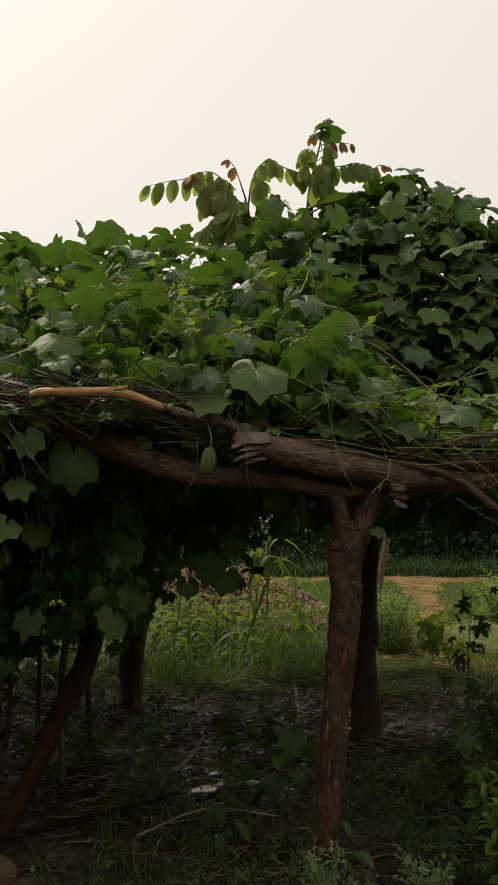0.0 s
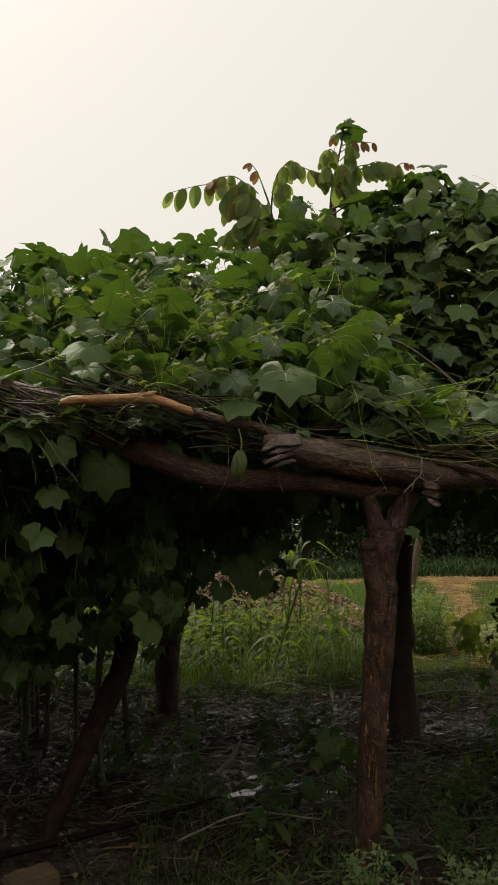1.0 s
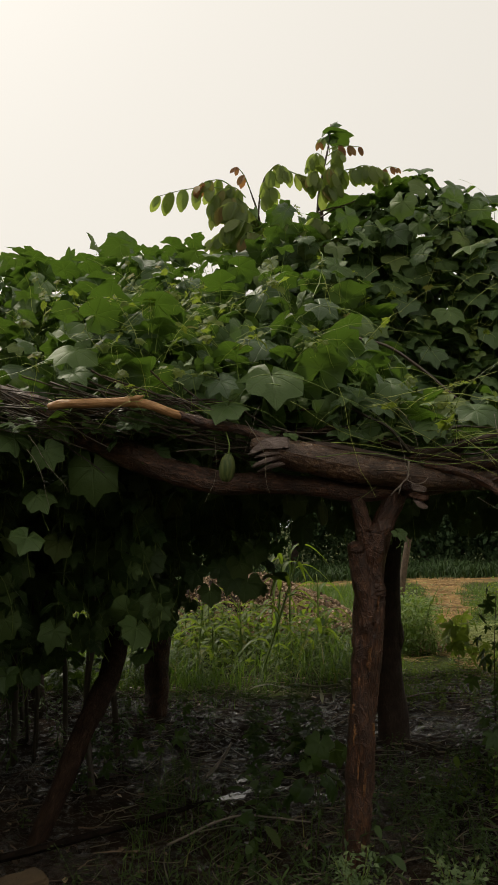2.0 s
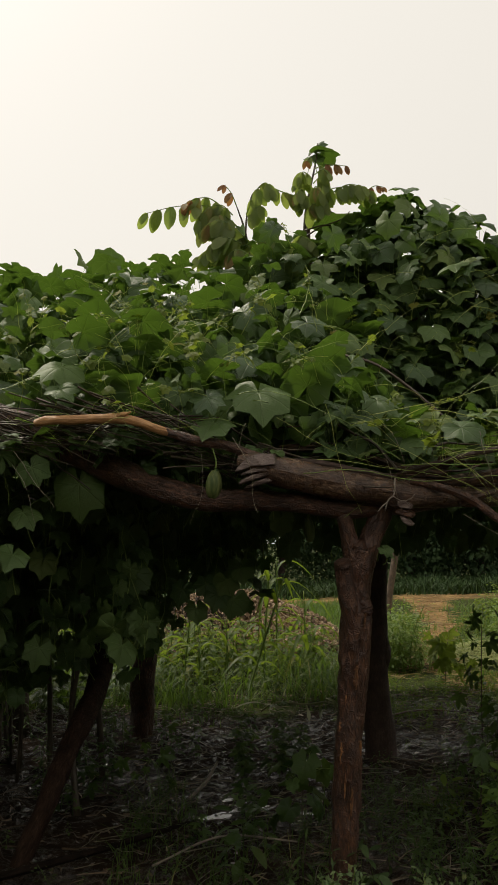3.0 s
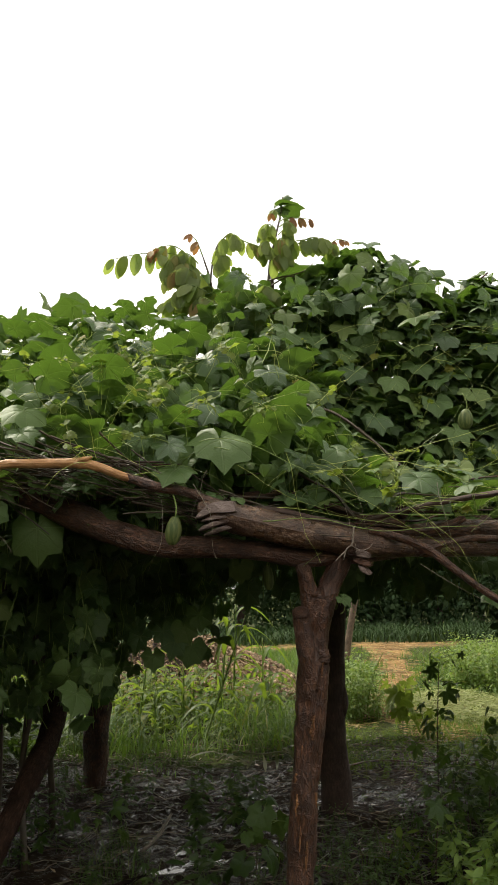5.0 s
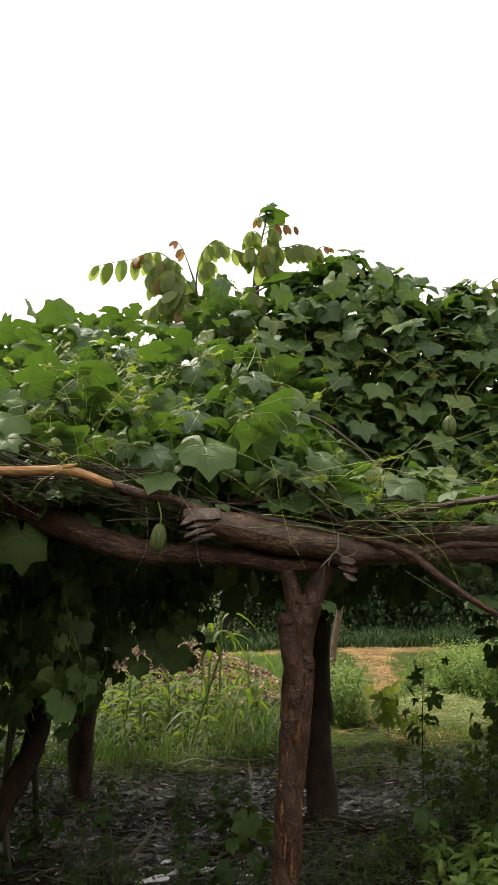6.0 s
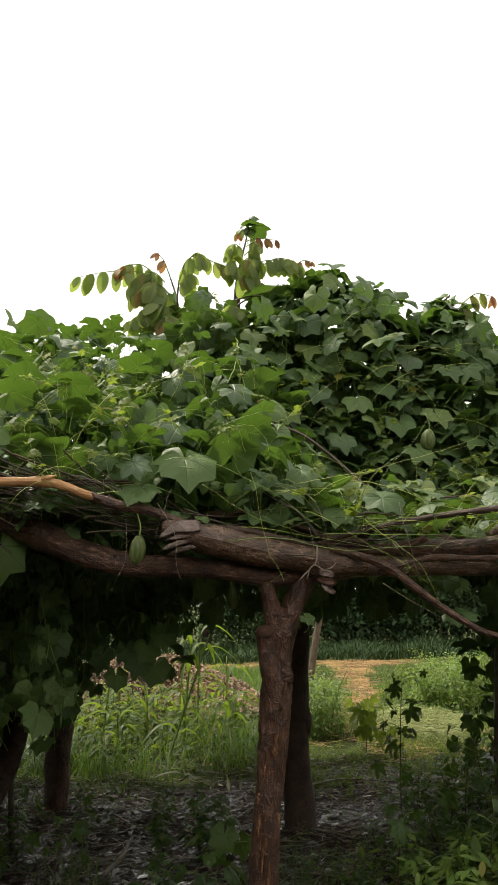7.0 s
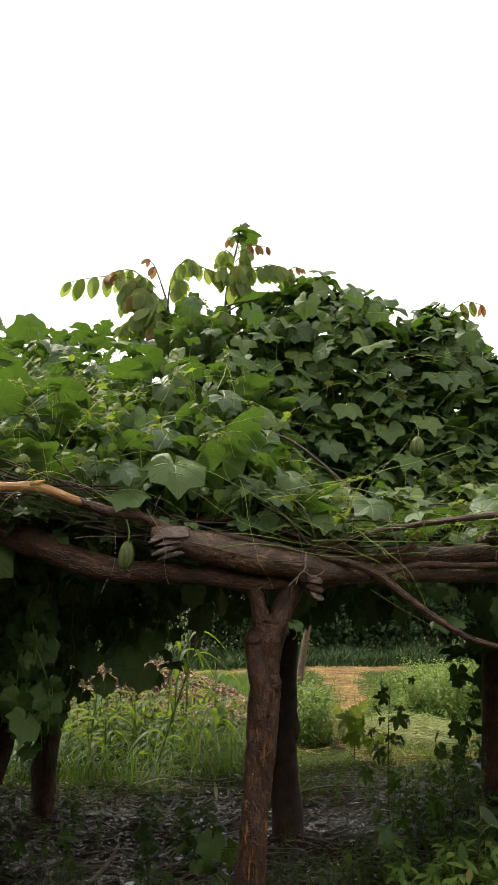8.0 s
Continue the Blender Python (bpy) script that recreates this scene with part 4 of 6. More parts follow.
leaves(np.column_stack([x, y, z]), np.array([0, -0.9, 0.3]) + unit_noise(n) * 0.6, np.array([0, -0.15, -1.0]) + unit_noise(n) * 0.35, rng.uniform(0.06, 0.12, n))
n = 90
x, y = rng.uniform(0.0, 1.5, n), rng.uniform(4.0, 5.4, n)
leaves(np.column_stack([x, y, rng.uniform(1.42, 1.66, n)]), np.array([0, -0.9, 0.3]) + unit_noise(n) * 0.6, np.array([0, -0.15, -1.0]) + unit_noise(n) * 0.35, rng.uniform(0.05, 0.1, n))
# single leaves held up along the skyline
n = 45
x = rng.uniform(-2.2, 2.5, n)
y = rng.uniform(4.8, 5.8, n)
leaves(np.column_stack([x, y, top(x, y) + rng.uniform(0.0, 0.07, n)]), np.array([0, -0.1, 0.6]) + unit_noise(n) * 0.8, np.array([0, -0.2, -0.1]) + unit_noise(n), rng.uniform(0.08, 0.14, n))

# vine climbing round the outer post
for k in range(34):
    x0, y0 = rng.uniform(1.98, 2.75), rng.uniform(4.75, 5.7)
    low = 0.25 + 0.9 * max(0.0, 2.05 - x0 * 5.2 / y0) / 0.25 * 0.5 + rng.uniform(0, 0.4)
    m = max(5, int((1.7 - low) / 0.05))
    z = np.linspace(1.7, low, m)
    line = np.column_stack([x0 + np.cumsum(rng.normal(0, 0.02, m)), y0 + np.cumsum(rng.normal(0, 0.015, m)), z])
    HANG.append(smooth_line(line, 14))
    off = unit_noise(m) * np.array([0.09, 0.09, 0.04])
    leaves(line + off, np.array([0, -0.4, 0.6]) + unit_noise(m) * 0.7 + off * 3, np.array([0, -0.3, -0.8]) + unit_noise(m) * 0.5, rng.uniform(0.045, 0.095, m))
# wet leaves lying along the front edge of the roof
n = 95
x = rng.uniform(0.35, 1.75, n)
y = rng.uniform(3.42, 3.8, n)
leaves(np.column_stack([x, y, 1.84 + 0.3 * (y - 3.42) + 0.12 * np.clip(0.9 - x, 0, 1) + rng.uniform(0, 0.07, n)]), np.array([0.0, -0.3, 0.9]) + unit_noise(n) * 0.4, np.array([0.1, -0.7, -0.3]) + unit_noise(n) * 0.6, rng.uniform(0.05, 0.1, n))

HERO = []


def big_leaf(x, y, z, size, normal, tip):
    """A broad leaf that stands out by itself."""
    HERO.append((x, y, z, size))
    leaves([(x, y, z)], [normal], [tip], [size])


big_leaf(1.75, 5.2, 1.17, 0.11, (0.1, 0.6, 0.7), (0.5, 0.1, 0.7))
big_leaf(1.77, 5.1, 1.03, 0.1, (0.1, 0.6, 0.7), (-0.3, 0.1, 0.7))
# dark leaves at the end of the hanging curtain
for hx, hz, hs in ((-0.205, 1.141, 0.1), (-0.083, 1.269, 0.09), (-0.265, 1.192, 0.085), (-0.123, 1.111, 0.105), (-0.317, 1.069, 0.08), (-0.383, 1.167, 0.09), (-0.16, 1.21, 0.09)):
    big_leaf(hx, 4.4, hz + 0.05, hs, (0.2 * math.sin(hz * 90), -0.8, 0.35), (0.3 * math.sin(hx * 70), -0.1, -1.0))
# broad leaves: lit through from behind, standing on their stalks
big_leaf(0.25, 3.72, 2.13, 0.143, (0.1, 0.8, 0.55), (0.35, -0.5, 0.8))
big_leaf(0.03, 3.62, 2.09, 0.185, (0.05, -0.62, 0.8), (0.1, -0.8, -0.5))
big_leaf(-0.5, 3.9, 2.5, 0.15, (0.1, 0.42, 0.9), (0.9, -0.2, 0.1))
big_leaf(1.48, 3.6, 1.93, 0.18, (0.0, -0.5, 0.8), (0.6, -0.7, -0.3))
big_leaf(0.536, 3.56, 1.40, 0.045, (0.2, -0.7, 0.6), (0.7, -0.3, -0.5))

big_leaf(-0.384, 3.95, 2.407, 0.111, (0.05, 0.75, 0.6), (0.2, 0.7, 0.5))
big_leaf(-0.48, 3.85, 2.389, 0.095, (0.05, 0.38, 0.92), (0.9, -0.3, -0.15))
big_leaf(-0.766, 3.8, 2.433, 0.123, (-0.1, 0.7, 0.65), (0.7, 0.2, 0.55))
big_leaf(-0.896, 3.75, 2.429, 0.095, (0.05, 0.38, 0.92), (0.8, 0.1, 0.3))
big_leaf(-0.635, 3.62, 2.159, 0.113, (0.0, 0.7, 0.65), (0.8, 0.1, 0.4))
big_leaf(-0.123, 3.72, 2.209, 0.115, (0.05, 0.38, 0.92), (-0.9, -0.1, 0.3))
big_leaf(0.337, 3.78, 2.24, 0.131, (0.15, 0.8, 0.5), (0.5, 0.3, 0.7))
big_leaf(-0.323, 3.5, 2.031, 0.079, (0.0, -0.62, 0.78), (0.1, -0.6, -0.6))
big_leaf(-0.189, 3.52, 2.057, 0.103, (0.0, -0.62, 0.78), (0.3, -0.7, -0.5))
big_leaf(-0.819, 3.6, 2.227, 0.139, (0.2, -0.5, 0.8), (-0.4, -0.7, -0.4))
big_leaf(-0.806, 3.5, 2.109, 0.093, (0.0, -0.62, 0.78), (0.6, -0.6, -0.3))
big_leaf(0.299, 4.3, 2.576, 0.132, (0.0, -0.62, 0.78), (0.6, -0.5, -0.5))
big_leaf(0.496, 4.4, 2.506, 0.117, (0.0, -0.7, 0.6), (0.3, -0.4, -0.7))
big_leaf(-0.028, 4.3, 2.64, 0.132, (-0.3, -0.7, 0.5), (0.5, -0.5, 0.5))
big_leaf(1.08, 4.85, 2.66, 0.128, (0.05, -0.62, 0.75), (0.1, -0.3, -0.9))
big_leaf(0.853, 4.9, 2.727, 0.129, (0.05, -0.62, 0.75), (-0.3, -0.3, -0.8))
big_leaf(0.947, 4.75, 2.401, 0.126, (0.05, -0.62, 0.75), (0.1, -0.3, -0.9))
big_leaf(1.422, 4.8, 2.338, 0.138, (0.05, -0.62, 0.75), (0.3, -0.3, -0.9))
big_leaf(1.342, 4.9, 2.531, 0.135, (0.05, -0.62, 0.75), (-0.1, -0.3, -0.9))
big_leaf(1.569, 4.9, 2.581, 0.135, (0.05, -0.62, 0.75), (0.2, -0.3, -0.9))
big_leaf(1.258, 5.0, 2.786, 0.126, (0.05, -0.62, 0.75), (0.3, -0.3, -0.8))
big_leaf(1.69, 5.0, 2.892, 0.132, (0.05, -0.62, 0.75), (0.2, -0.2, -0.9))
big_leaf(1.46, 5.05, 2.981, 0.133, (0.05, -0.62, 0.75), (-0.2, -0.3, -0.9))
big_leaf(1.114, 5.1, 3.035, 0.129, (0.05, -0.62, 0.75), (0.1, -0.3, -0.9))
big_leaf(0.827, 5.1, 3.074, 0.135, (0.05, -0.62, 0.75), (-0.1, -0.3, -0.9))
big_leaf(0.621, 5.05, 2.985, 0.133, (0.05, -0.62, 0.75), (0.1, -0.3, -0.9))
big_leaf(0.47, 5.1, 3.15, 0.129, (0.05, -0.62, 0.75), (0.0, -0.3, -0.9))
big_leaf(0.665, 4.5, 2.385, 0.102, (0.1, 0.25, 0.95), (0.6, -0.5, 0.1))
big_leaf(0.696, 3.55, 1.856, 0.095, (0.0, -0.62, 0.78), (-0.3, -0.7, -0.5))
big_leaf(0.894, 3.6, 1.908, 0.12, (0.0, -0.62, 0.78), (0.6, -0.6, -0.3))
big_leaf(1.237, 3.7, 1.878, 0.153, (0.05, 0.45, 0.88), (-0.8, -0.2, 0.2))
big_leaf(0.54, 3.6, 2.037, 0.111, (0.0, -0.62, 0.78), (0.6, -0.6, -0.3))
big_leaf(0.456, 3.55, 1.944, 0.095, (0.0, -0.62, 0.78), (0.7, -0.5, -0.3))
big_leaf(0.658, 3.6, 1.899, 0.12, (0.1, 0.25, 0.95), (0.8, -0.4, 0.0))
big_leaf(-0.872, 5.1, 3.211, 0.123, (0.0, 0.45, 0.88), (-0.9, -0.1, 0.3))
big_leaf(-0.555, 5.1, 3.198, 0.108, (0.05, 0.38, 0.92), (0.8, 0.1, 0.4))
big_leaf(1.072, 5.3, 3.575, 0.127, (0.4, -0.7, 0.3), (-0.1, 0.1, 1.0))
big_leaf(1.274, 5.3, 3.567, 0.106, (0.5, -0.6, 0.3), (-0.2, 0.1, 0.9))
big_leaf(1.448, 5.25, 3.487, 0.112, (0.1, -0.6, 0.7), (0.2, -0.2, -0.9))
big_leaf(1.502, 5.25, 3.428, 0.112, (0.1, -0.4, 0.8), (0.8, -0.2, -0.5))
big_leaf(-1.044, 4.9, 3.048, 0.121, (0.05, 0.38, 0.92), (0.6, 0.1, 0.4))
big_leaf(-1.153, 4.8, 2.971, 0.118, (0.05, 0.38, 0.92), (0.6, 0.1, 0.3))
big_leaf(-0.127, 4.7, 2.918, 0.121, (0.0, 0.6, 0.7), (0.7, 0.0, -0.2))
big_leaf(-1.416, 5.1, 3.157, 0.103, (0.05, 0.38, 0.92), (0.8, 0.1, 0.2))
big_leaf(-1.52, 5.1, 3.149, 0.103, (0.05, 0.38, 0.92), (0.7, 0.1, 0.2))
big_leaf(-0.952, 3.6, 1.795, 0.096, (0.0, -0.9, 0.42), (0.4, -0.4, -0.8))
big_leaf(-1.013, 3.7, 1.608, 0.094, (0.05, -0.62, 0.75), (0.5, -0.4, -0.7))
big_leaf(-0.779, 3.75, 1.728, 0.155, (0.1, -0.95, 0.2), (0.05, -0.3, -0.9))
big_leaf(-0.919, 3.42, 1.987, 0.091, (0.5, -0.5, 0.3), (0.3, -0.6, -0.7))
big_leaf(0.488, 5.5, 4.104, 0.095, (-0.5, -0.6, 0.5), (0.3, 0, 0.9))
big_leaf(0.526, 5.5, 4.07, 0.133, (0.1, 0.25, 0.95), (0.9, -0.2, -0.1))
big_leaf(0.454, 5.5, 4.02, 0.059, (0.0, -0.9, 0.42), (-0.3, 0, 0.8))
big_leaf(0.501, 5.5, 4.028, 0.066, (0.0, -0.9, 0.42), (0.4, 0, 0.6))

POS, TURN, SIZE = np.concatenate(POS), np.concatenate(TURN), np.concatenate(SIZE)
# nothing grows across the broad leaves
clear = np.ones(len(POS), bool)
for hx, hy, hz, hs in HERO:
    d = np.hypot(POS[:, 0] - hx, POS[:, 2] - hz)
    clear &= (d > hs * 1.0) | (POS[:, 1] > hy + 0.12)
clear[-len(HERO):] = True
POS, TURN, SIZE = POS[clear], TURN[clear], SIZE[clear]
# thin spots where the sky glints through the roof
GLINTS = [
    ((-0.182, 2.613), (-0.287, 3.277), 0.05),
    ((-0.143, 2.498), (-0.225, 3.096), 0.05),
    ((-0.208, 2.477), (-0.328, 3.063), 0.035),
    ((0.007, 2.497), (0.01, 3.094), 0.035),
    ((0.062, 2.672), (0.097, 3.37), 0.04),
    ((-0.064, 2.525), (-0.101, 3.138), 0.03),
    ((-0.266, 2.483), (-0.419, 3.072), 0.03),
    ((0.163, 2.68), (0.256, 3.382), 0.03),
    ((-0.498, 2.725), (-0.784, 3.452), 0.03),
    ((-0.327, 2.683), (-0.515, 3.386), 0.04),
]
for (ax, az), (bx, bz), wide in GLINTS:
    t = (POS[:, 1] - 3.8) / 2.2
    d = np.hypot(POS[:, 0] - ax - (bx - ax) * t, POS[:, 2] - az - (bz - az) * t)
    keep = d > wide * 0.4 + SIZE * 0.3
    keep[-60:] = True
    POS, TURN, SIZE = POS[keep], TURN[keep], SIZE[keep]
# keep leaves off the front of the logs, which stay bare
bare = (POS[:, 1] < np.where(POS[:, 0] < 0.1, 3.7, 3.85)) & (POS[:, 2] < np.interp(POS[:, 0], [-0.9, -0.4, 0.1, 0.6, 1.5], [1.9, 1.9, 1.88, 1.8, 1.8])) & (POS[:, 2] > 1.5) & (POS[:, 0] > -0.6) & (POS[:, 0] < 1.6)
bare |= (POS[:, 1] < 3.6) & (POS[:, 0] > -1.4) & (POS[:, 0] < -0.3) & (POS[:, 2] > 1.5) & (POS[:, 2] < 2.06)
POS, TURN, SIZE = POS[~bare], TURN[~bare], SIZE[~bare]
order = np.argsort(np.where(POS[:, 1] < 3.3, 9.0, POS[:, 1]) + np.where(POS[:, 2] < 1.5, 0.6, 0.0) + np.where(np.abs(POS[:, 0] - 0.1) > 1.5, 2.0, 0.0))
near, far = order[:300], order[300:]
LEAF_MESHES = [Geo().add(v, f, u).mesh("leaf", vine_leaf_mat) for v, f, u in FINE_LEAVES]
for k, i in enumerate(near):
    m = Matrix([[*(TURN[i][r] * SIZE[i]), POS[i][r]] for r in range(3)] + [[0, 0, 0, 1]])
    part("leaf", LEAF_MESHES[(2 * k if SIZE[i] > 0.125 else k) % len(LEAF_MESHES)], None, vine, m=m)
fine_far, plain_far = far[: len(far) // 2], far[len(far) // 2:]
foliage = scatter(Geo(), FINE_LEAVES, TURN[fine_far], POS[fine_far], SIZE[fine_far])
scatter(foliage, PLAIN_LEAVES, TURN[plain_far], POS[plain_far], SIZE[plain_far])
part("foliage", foliage, vine_leaf_mat, vine, "mass of overlapping lobed leaves", kind="stuff")

# tangle of stems and small wet leaves between the poles
tr = np.random.default_rng(88)
mesh_of_stems = []
for k in range(170):
    x0, y0 = tr.uniform(-1.25, 0.3), tr.uniform(3.52, 3.8)
    z0 = 1.98 - 0.2 * smooth_step((x0 + 0.6) / 0.8) + tr.uniform(-0.1, 0.05)
    ln, a = tr.uniform(0.15, 0.6), tr.normal(-0.15, 0.22)
    p = np.array([x0, y0, z0]) + np.linspace(-0.5, 0.5, 8)[:, None] * ln * np.array([math.cos(a), tr.normal(0, 0.3), math.sin(a) - 0.15])
    mesh_of_stems.append(p + np.cumsum(tr.normal(0, 0.004, (8, 3)), axis=0))
part("stem", strands(Geo(), mesh_of_stems, tr.uniform(0.0012, 0.0055, 170), 4), woody_mat, vine, "tangle of thin stems between the poles", kind="stuff")
n = 90
x = tr.uniform(-1.2, 0.25, n)
p = np.column_stack([x, tr.uniform(3.52, 3.8, n), 1.97 - 0.2 * smooth_step((x + 0.6) / 0.8) + tr.uniform(-0.1, 0.05, n)])
part("leaf", scatter(Geo(), FINE_LEAVES, frames(np.array([0, -0.3, 0.9]) + tr.normal(0, 0.35, (n, 3)), tr.normal(0, 1, (n, 3)) + np.array([0, -0.5, -0.2])), p, tr.uniform(0.03, 0.07, n)), vine_leaf_mat, vine, "small leaves caught between the poles", kind="stuff")

# leaf stalks
n = len(POS)
root = POS + np.column_stack([rng.normal(0, 0.03, n), rng.uniform(0.0, 0.08, n), -rng.uniform(0.06, 0.17, n)])
mid = (POS + root) / 2 + rng.normal(0, 0.012, (n, 3))
t = np.linspace(0, 1, 5)[None, :, None]
stalks = root[:, None] * (1 - t) ** 2 + 2 * mid[:, None] * t * (1 - t) + POS[:, None] * t ** 2
part("stalk", strands(Geo(), stalks, np.full(n, 0.0026)), stem_mat, vine, "pale green leaf stalks", kind="stuff")


def runner(start, way, length, sag, seed, curl=0.0, wander=0.08):
    """A wandering line for a stem or tendril."""
    r = np.random.default_rng(seed)
    p, d, k = np.array(start, float), np.array(way, float), 22
    d /= np.linalg.norm(d)
    out = [p.copy()]
    for i in range(k - 1):
        d = d + r.normal(0, wander, 3) + np.array([0, 0, -sag])
        if curl and i > k * 0.55:
            a = curl * (i - k * 0.55) / k * 4
            d = d @ np.array([[math.cos(a), 0, math.sin(a)], [0, 1, 0], [-math.sin(a), 0, math.cos(a)]])
        d /= np.linalg.norm(d)
        p = p + d * length / k
        out.append(p.copy())
    return out


green, pale, dry = [], [], []
for k in range(48):
    x0, y0 = rng.uniform(-1.5, 1.5), rng.uniform(3.4, 4.2)
    green.append(runner((x0, y0, float(top(np.array(x0), np.array(y0))) + 0.03), (rng.normal(), rng.normal(0, 0.4), 0.35), rng.uniform(0.3, 0.9), 0.05, 100 + k))
for k in range(70):
    x0, y0 = rng.uniform(-1.3, 1.6), rng.uniform(3.38, 4.4)
    pale.append(runner((x0, y0, float(top(np.array(x0), np.array(y0))) + rng.uniform(-0.05, 0.1)), (rng.normal(), -0.2, rng.normal(0.4, 0.6)), rng.uniform(0.15, 0.45), 0.07, 300 + k, rng.choice([0, 1.5, -1.5])))
for k in range(12):
    x0 = rng.uniform(0.6, 1.6)
    pale.append(runner((x0, rng.uniform(3.42, 3.6), rng.uniform(1.72, 1.85)), (rng.choice([-1, 1]), -0.05, rng.normal(0.1, 0.2)), rng.uniform(0.15, 0.45), 0.03, 500 + k))
for k in range(9):
    x0 = rng.uniform(-1.1, 1.3)
    dry.append(runner((x0, rng.uniform(3.4, 3.5), rng.uniform(1.75, 1.95)), (rng.normal(0, 0.5), -0.15, -0.7), rng.uniform(0.15, 0.4), 0.05, 700 + k))
for k in range(24):
    z0 = rng.uniform(2.25, 3.25)
    pale.append(runner((rng.uniform(0.5, 2.0), 4.62 + 0.28 * (z0 - 1.96), z0), (rng.normal(), -0.1, rng.uniform(-0.2, 0.9)), rng.uniform(0.25, 0.6), 0.06, 1500 + k, 0.0, 0.05))
pale.append(runner((0.78, 3.44, 1.80), (0.55, -0.1, -0.5), 0.5, 0.02, 901))
pale.append(runner((0.1, 3.42, 1.95), (0.7, -0.05, -0.35), 0.75, 0.0, 903))
pale.append(runner((0.3, 3.42, 2.0), (0.4, -0.05, -0.9), 0.5, 0.0, 905))
for k in range(5):
    x0 = rng.uniform(-0.3, 0.9)
    pale.append(runner((x0, rng.uniform(3.38, 3.46), rng.uniform(1.72, 1.98)), (1, 0, rng.uniform(-0.2, 0.06)), rng.uniform(0.5, 1.1), rng.uniform(-0.01, 0.015), 950 + k))
dry.append(list(smooth_line([(0.84, 3.43, 1.535), (0.96, 3.41, 1.455), (1.113, 3.4, 1.367)], 22)))
green.append(runner((0.2, 3.44, 1.72), (1, 0, 0.03), 0.9, -0.01, 907))
green.append(runner((0.6, 3.44, 1.74), (1, 0, 0.1), 0.9, 0.0, 909))
part("stem", strands(Geo(), HANG, np.full(len(HANG), 0.004), 4), stem_mat, vine, "green stems of the hanging curtain", kind="stuff")
part("stem", strands(Geo(), green, rng.uniform(0.0012, 0.0026, len(green)), 5), stem_mat, vine, "trailing green vine stems", kind="stuff")
part("tendril", strands(Geo(), pale, rng.uniform(0.0008, 0.0017, len(pale)), 4), tendril_mat, vine, "fine yellow-green tendrils", kind="stuff")
part("dry_tendril", strands(Geo(), dry, rng.uniform(0.001, 0.002, len(dry)), 4), dry_tendril_mat, vine, "dry hanging tendrils", kind="stuff")

# rain drops hanging from the stems along the beam
drop_mat = bpy.data.materials.new("water_drop")
drop_mat.use_nodes = True
drop_shader = drop_mat.node_tree.nodes["Principled BSDF"]
drop_shader.inputs["Roughness"].default_value, drop_shader.inputs["Transmission Weight"].default_value, drop_shader.inputs["IOR"].default_value = 0.02, 1.0, 1.33
dr, drops = np.random.default_rng(51), Geo()
ball = bmesh.new()
bmesh.ops.create_icosphere(ball, subdivisions=2, radius=1.0)
ball.verts.index_update()
ball_v, ball_f = np.array([q.co[:] for q in ball.verts]), np.array([[q.index for q in g.verts] for g in ball.faces])
ball.free()
for line in pale + green:
    for q in dr.integers(3, 20, 1 if line[0][1] < 3.7 else 0):
        size = dr.uniform(0.002, 0.0038)
        drops.add(ball_v * size * np.array([1, 1, 1.25]) + np.array(line[q]) - np.array([0, 0, size * 1.2]), ball_f)
part("droplets", drops, drop_mat, vine, "clear rain drops clinging to the stems", kind="stuff")

# bare woody stems rising from the soil into the shady side
wr = np.random.default_rng(93)
for k in range(12):
    x0, y0 = wr.uniform(-2.2, -1.05), wr.uniform(4.6, 6.4)
    pts = [(x0 + wr.normal(0, 0.04), y0 + wr.normal(0, 0.04), z) for z in (-0.05, 0.5, 1.1, 1.75)]
    rr = wr.uniform(0.008, 0.022)
    part("vine_stem", tube(pts, [rr, rr * 0.9, rr * 0.8, rr * 0.7], 18, 8, 0.25, 800 + k), woody_mat, vine)

# young shoots: thin upright stems with small bright leaves and coiling tendrils
shoot_stems, coils, bud_pos, bud_face, bud_tip, bud_size = [], [], [], [], [], []
sr = np.random.default_rng(31)
for k in range(95):
    if k < 70:
        x0, y0 = sr.uniform(-1.15, 1.6), sr.uniform(3.45, 4.4)
    else:
        x0, y0 = sr.uniform(0.3, 1.9), sr.uniform(4.5, 5.1)
    z0 = float(top(np.array(x0), np.array(y0))) - 0.02
    line = runner((x0, y0 - 0.03, z0), (sr.normal(0, 0.5), -0.3, sr.uniform(0.2, 1.0)), sr.uniform(0.14, 0.36), 0.02, 1200 + k)
    shoot_stems.append(line)
    for q in sr.integers(7, 22, 5):
        bud_pos.append(np.array(line[q]) + sr.normal(0, 0.008, 3))
        bud_face.append((sr.normal(0, 0.5), -0.4 + sr.normal(0, 0.5), 0.7))
        bud_tip.append((sr.normal(), -0.3, sr.normal(0, 0.6)))
        bud_size.append(sr.uniform(0.014, 0.05) * (1.25 - q / 30))
    for q in sr.integers(8, 20, 2):
        p, a0, w, rr = np.array(line[q]), sr.uniform(0, 6.28), sr.uniform(2, 9), sr.uniform(0.006, 0.018)
        d = np.array([sr.normal(), -0.3, sr.normal(0, 0.7)])
        d /= np.linalg.norm(d)
        t = np.linspace(0, 1, 22)
        coil = p + d * (t * sr.uniform(0.05, 0.13))[:, None]
        coil = coil + np.column_stack([np.cos(a0 + w * t) - math.cos(a0), 0 * t, np.sin(a0 + w * t) - math.sin(a0)]) * rr * np.sqrt(t)[:, None]
        coils.append(coil)
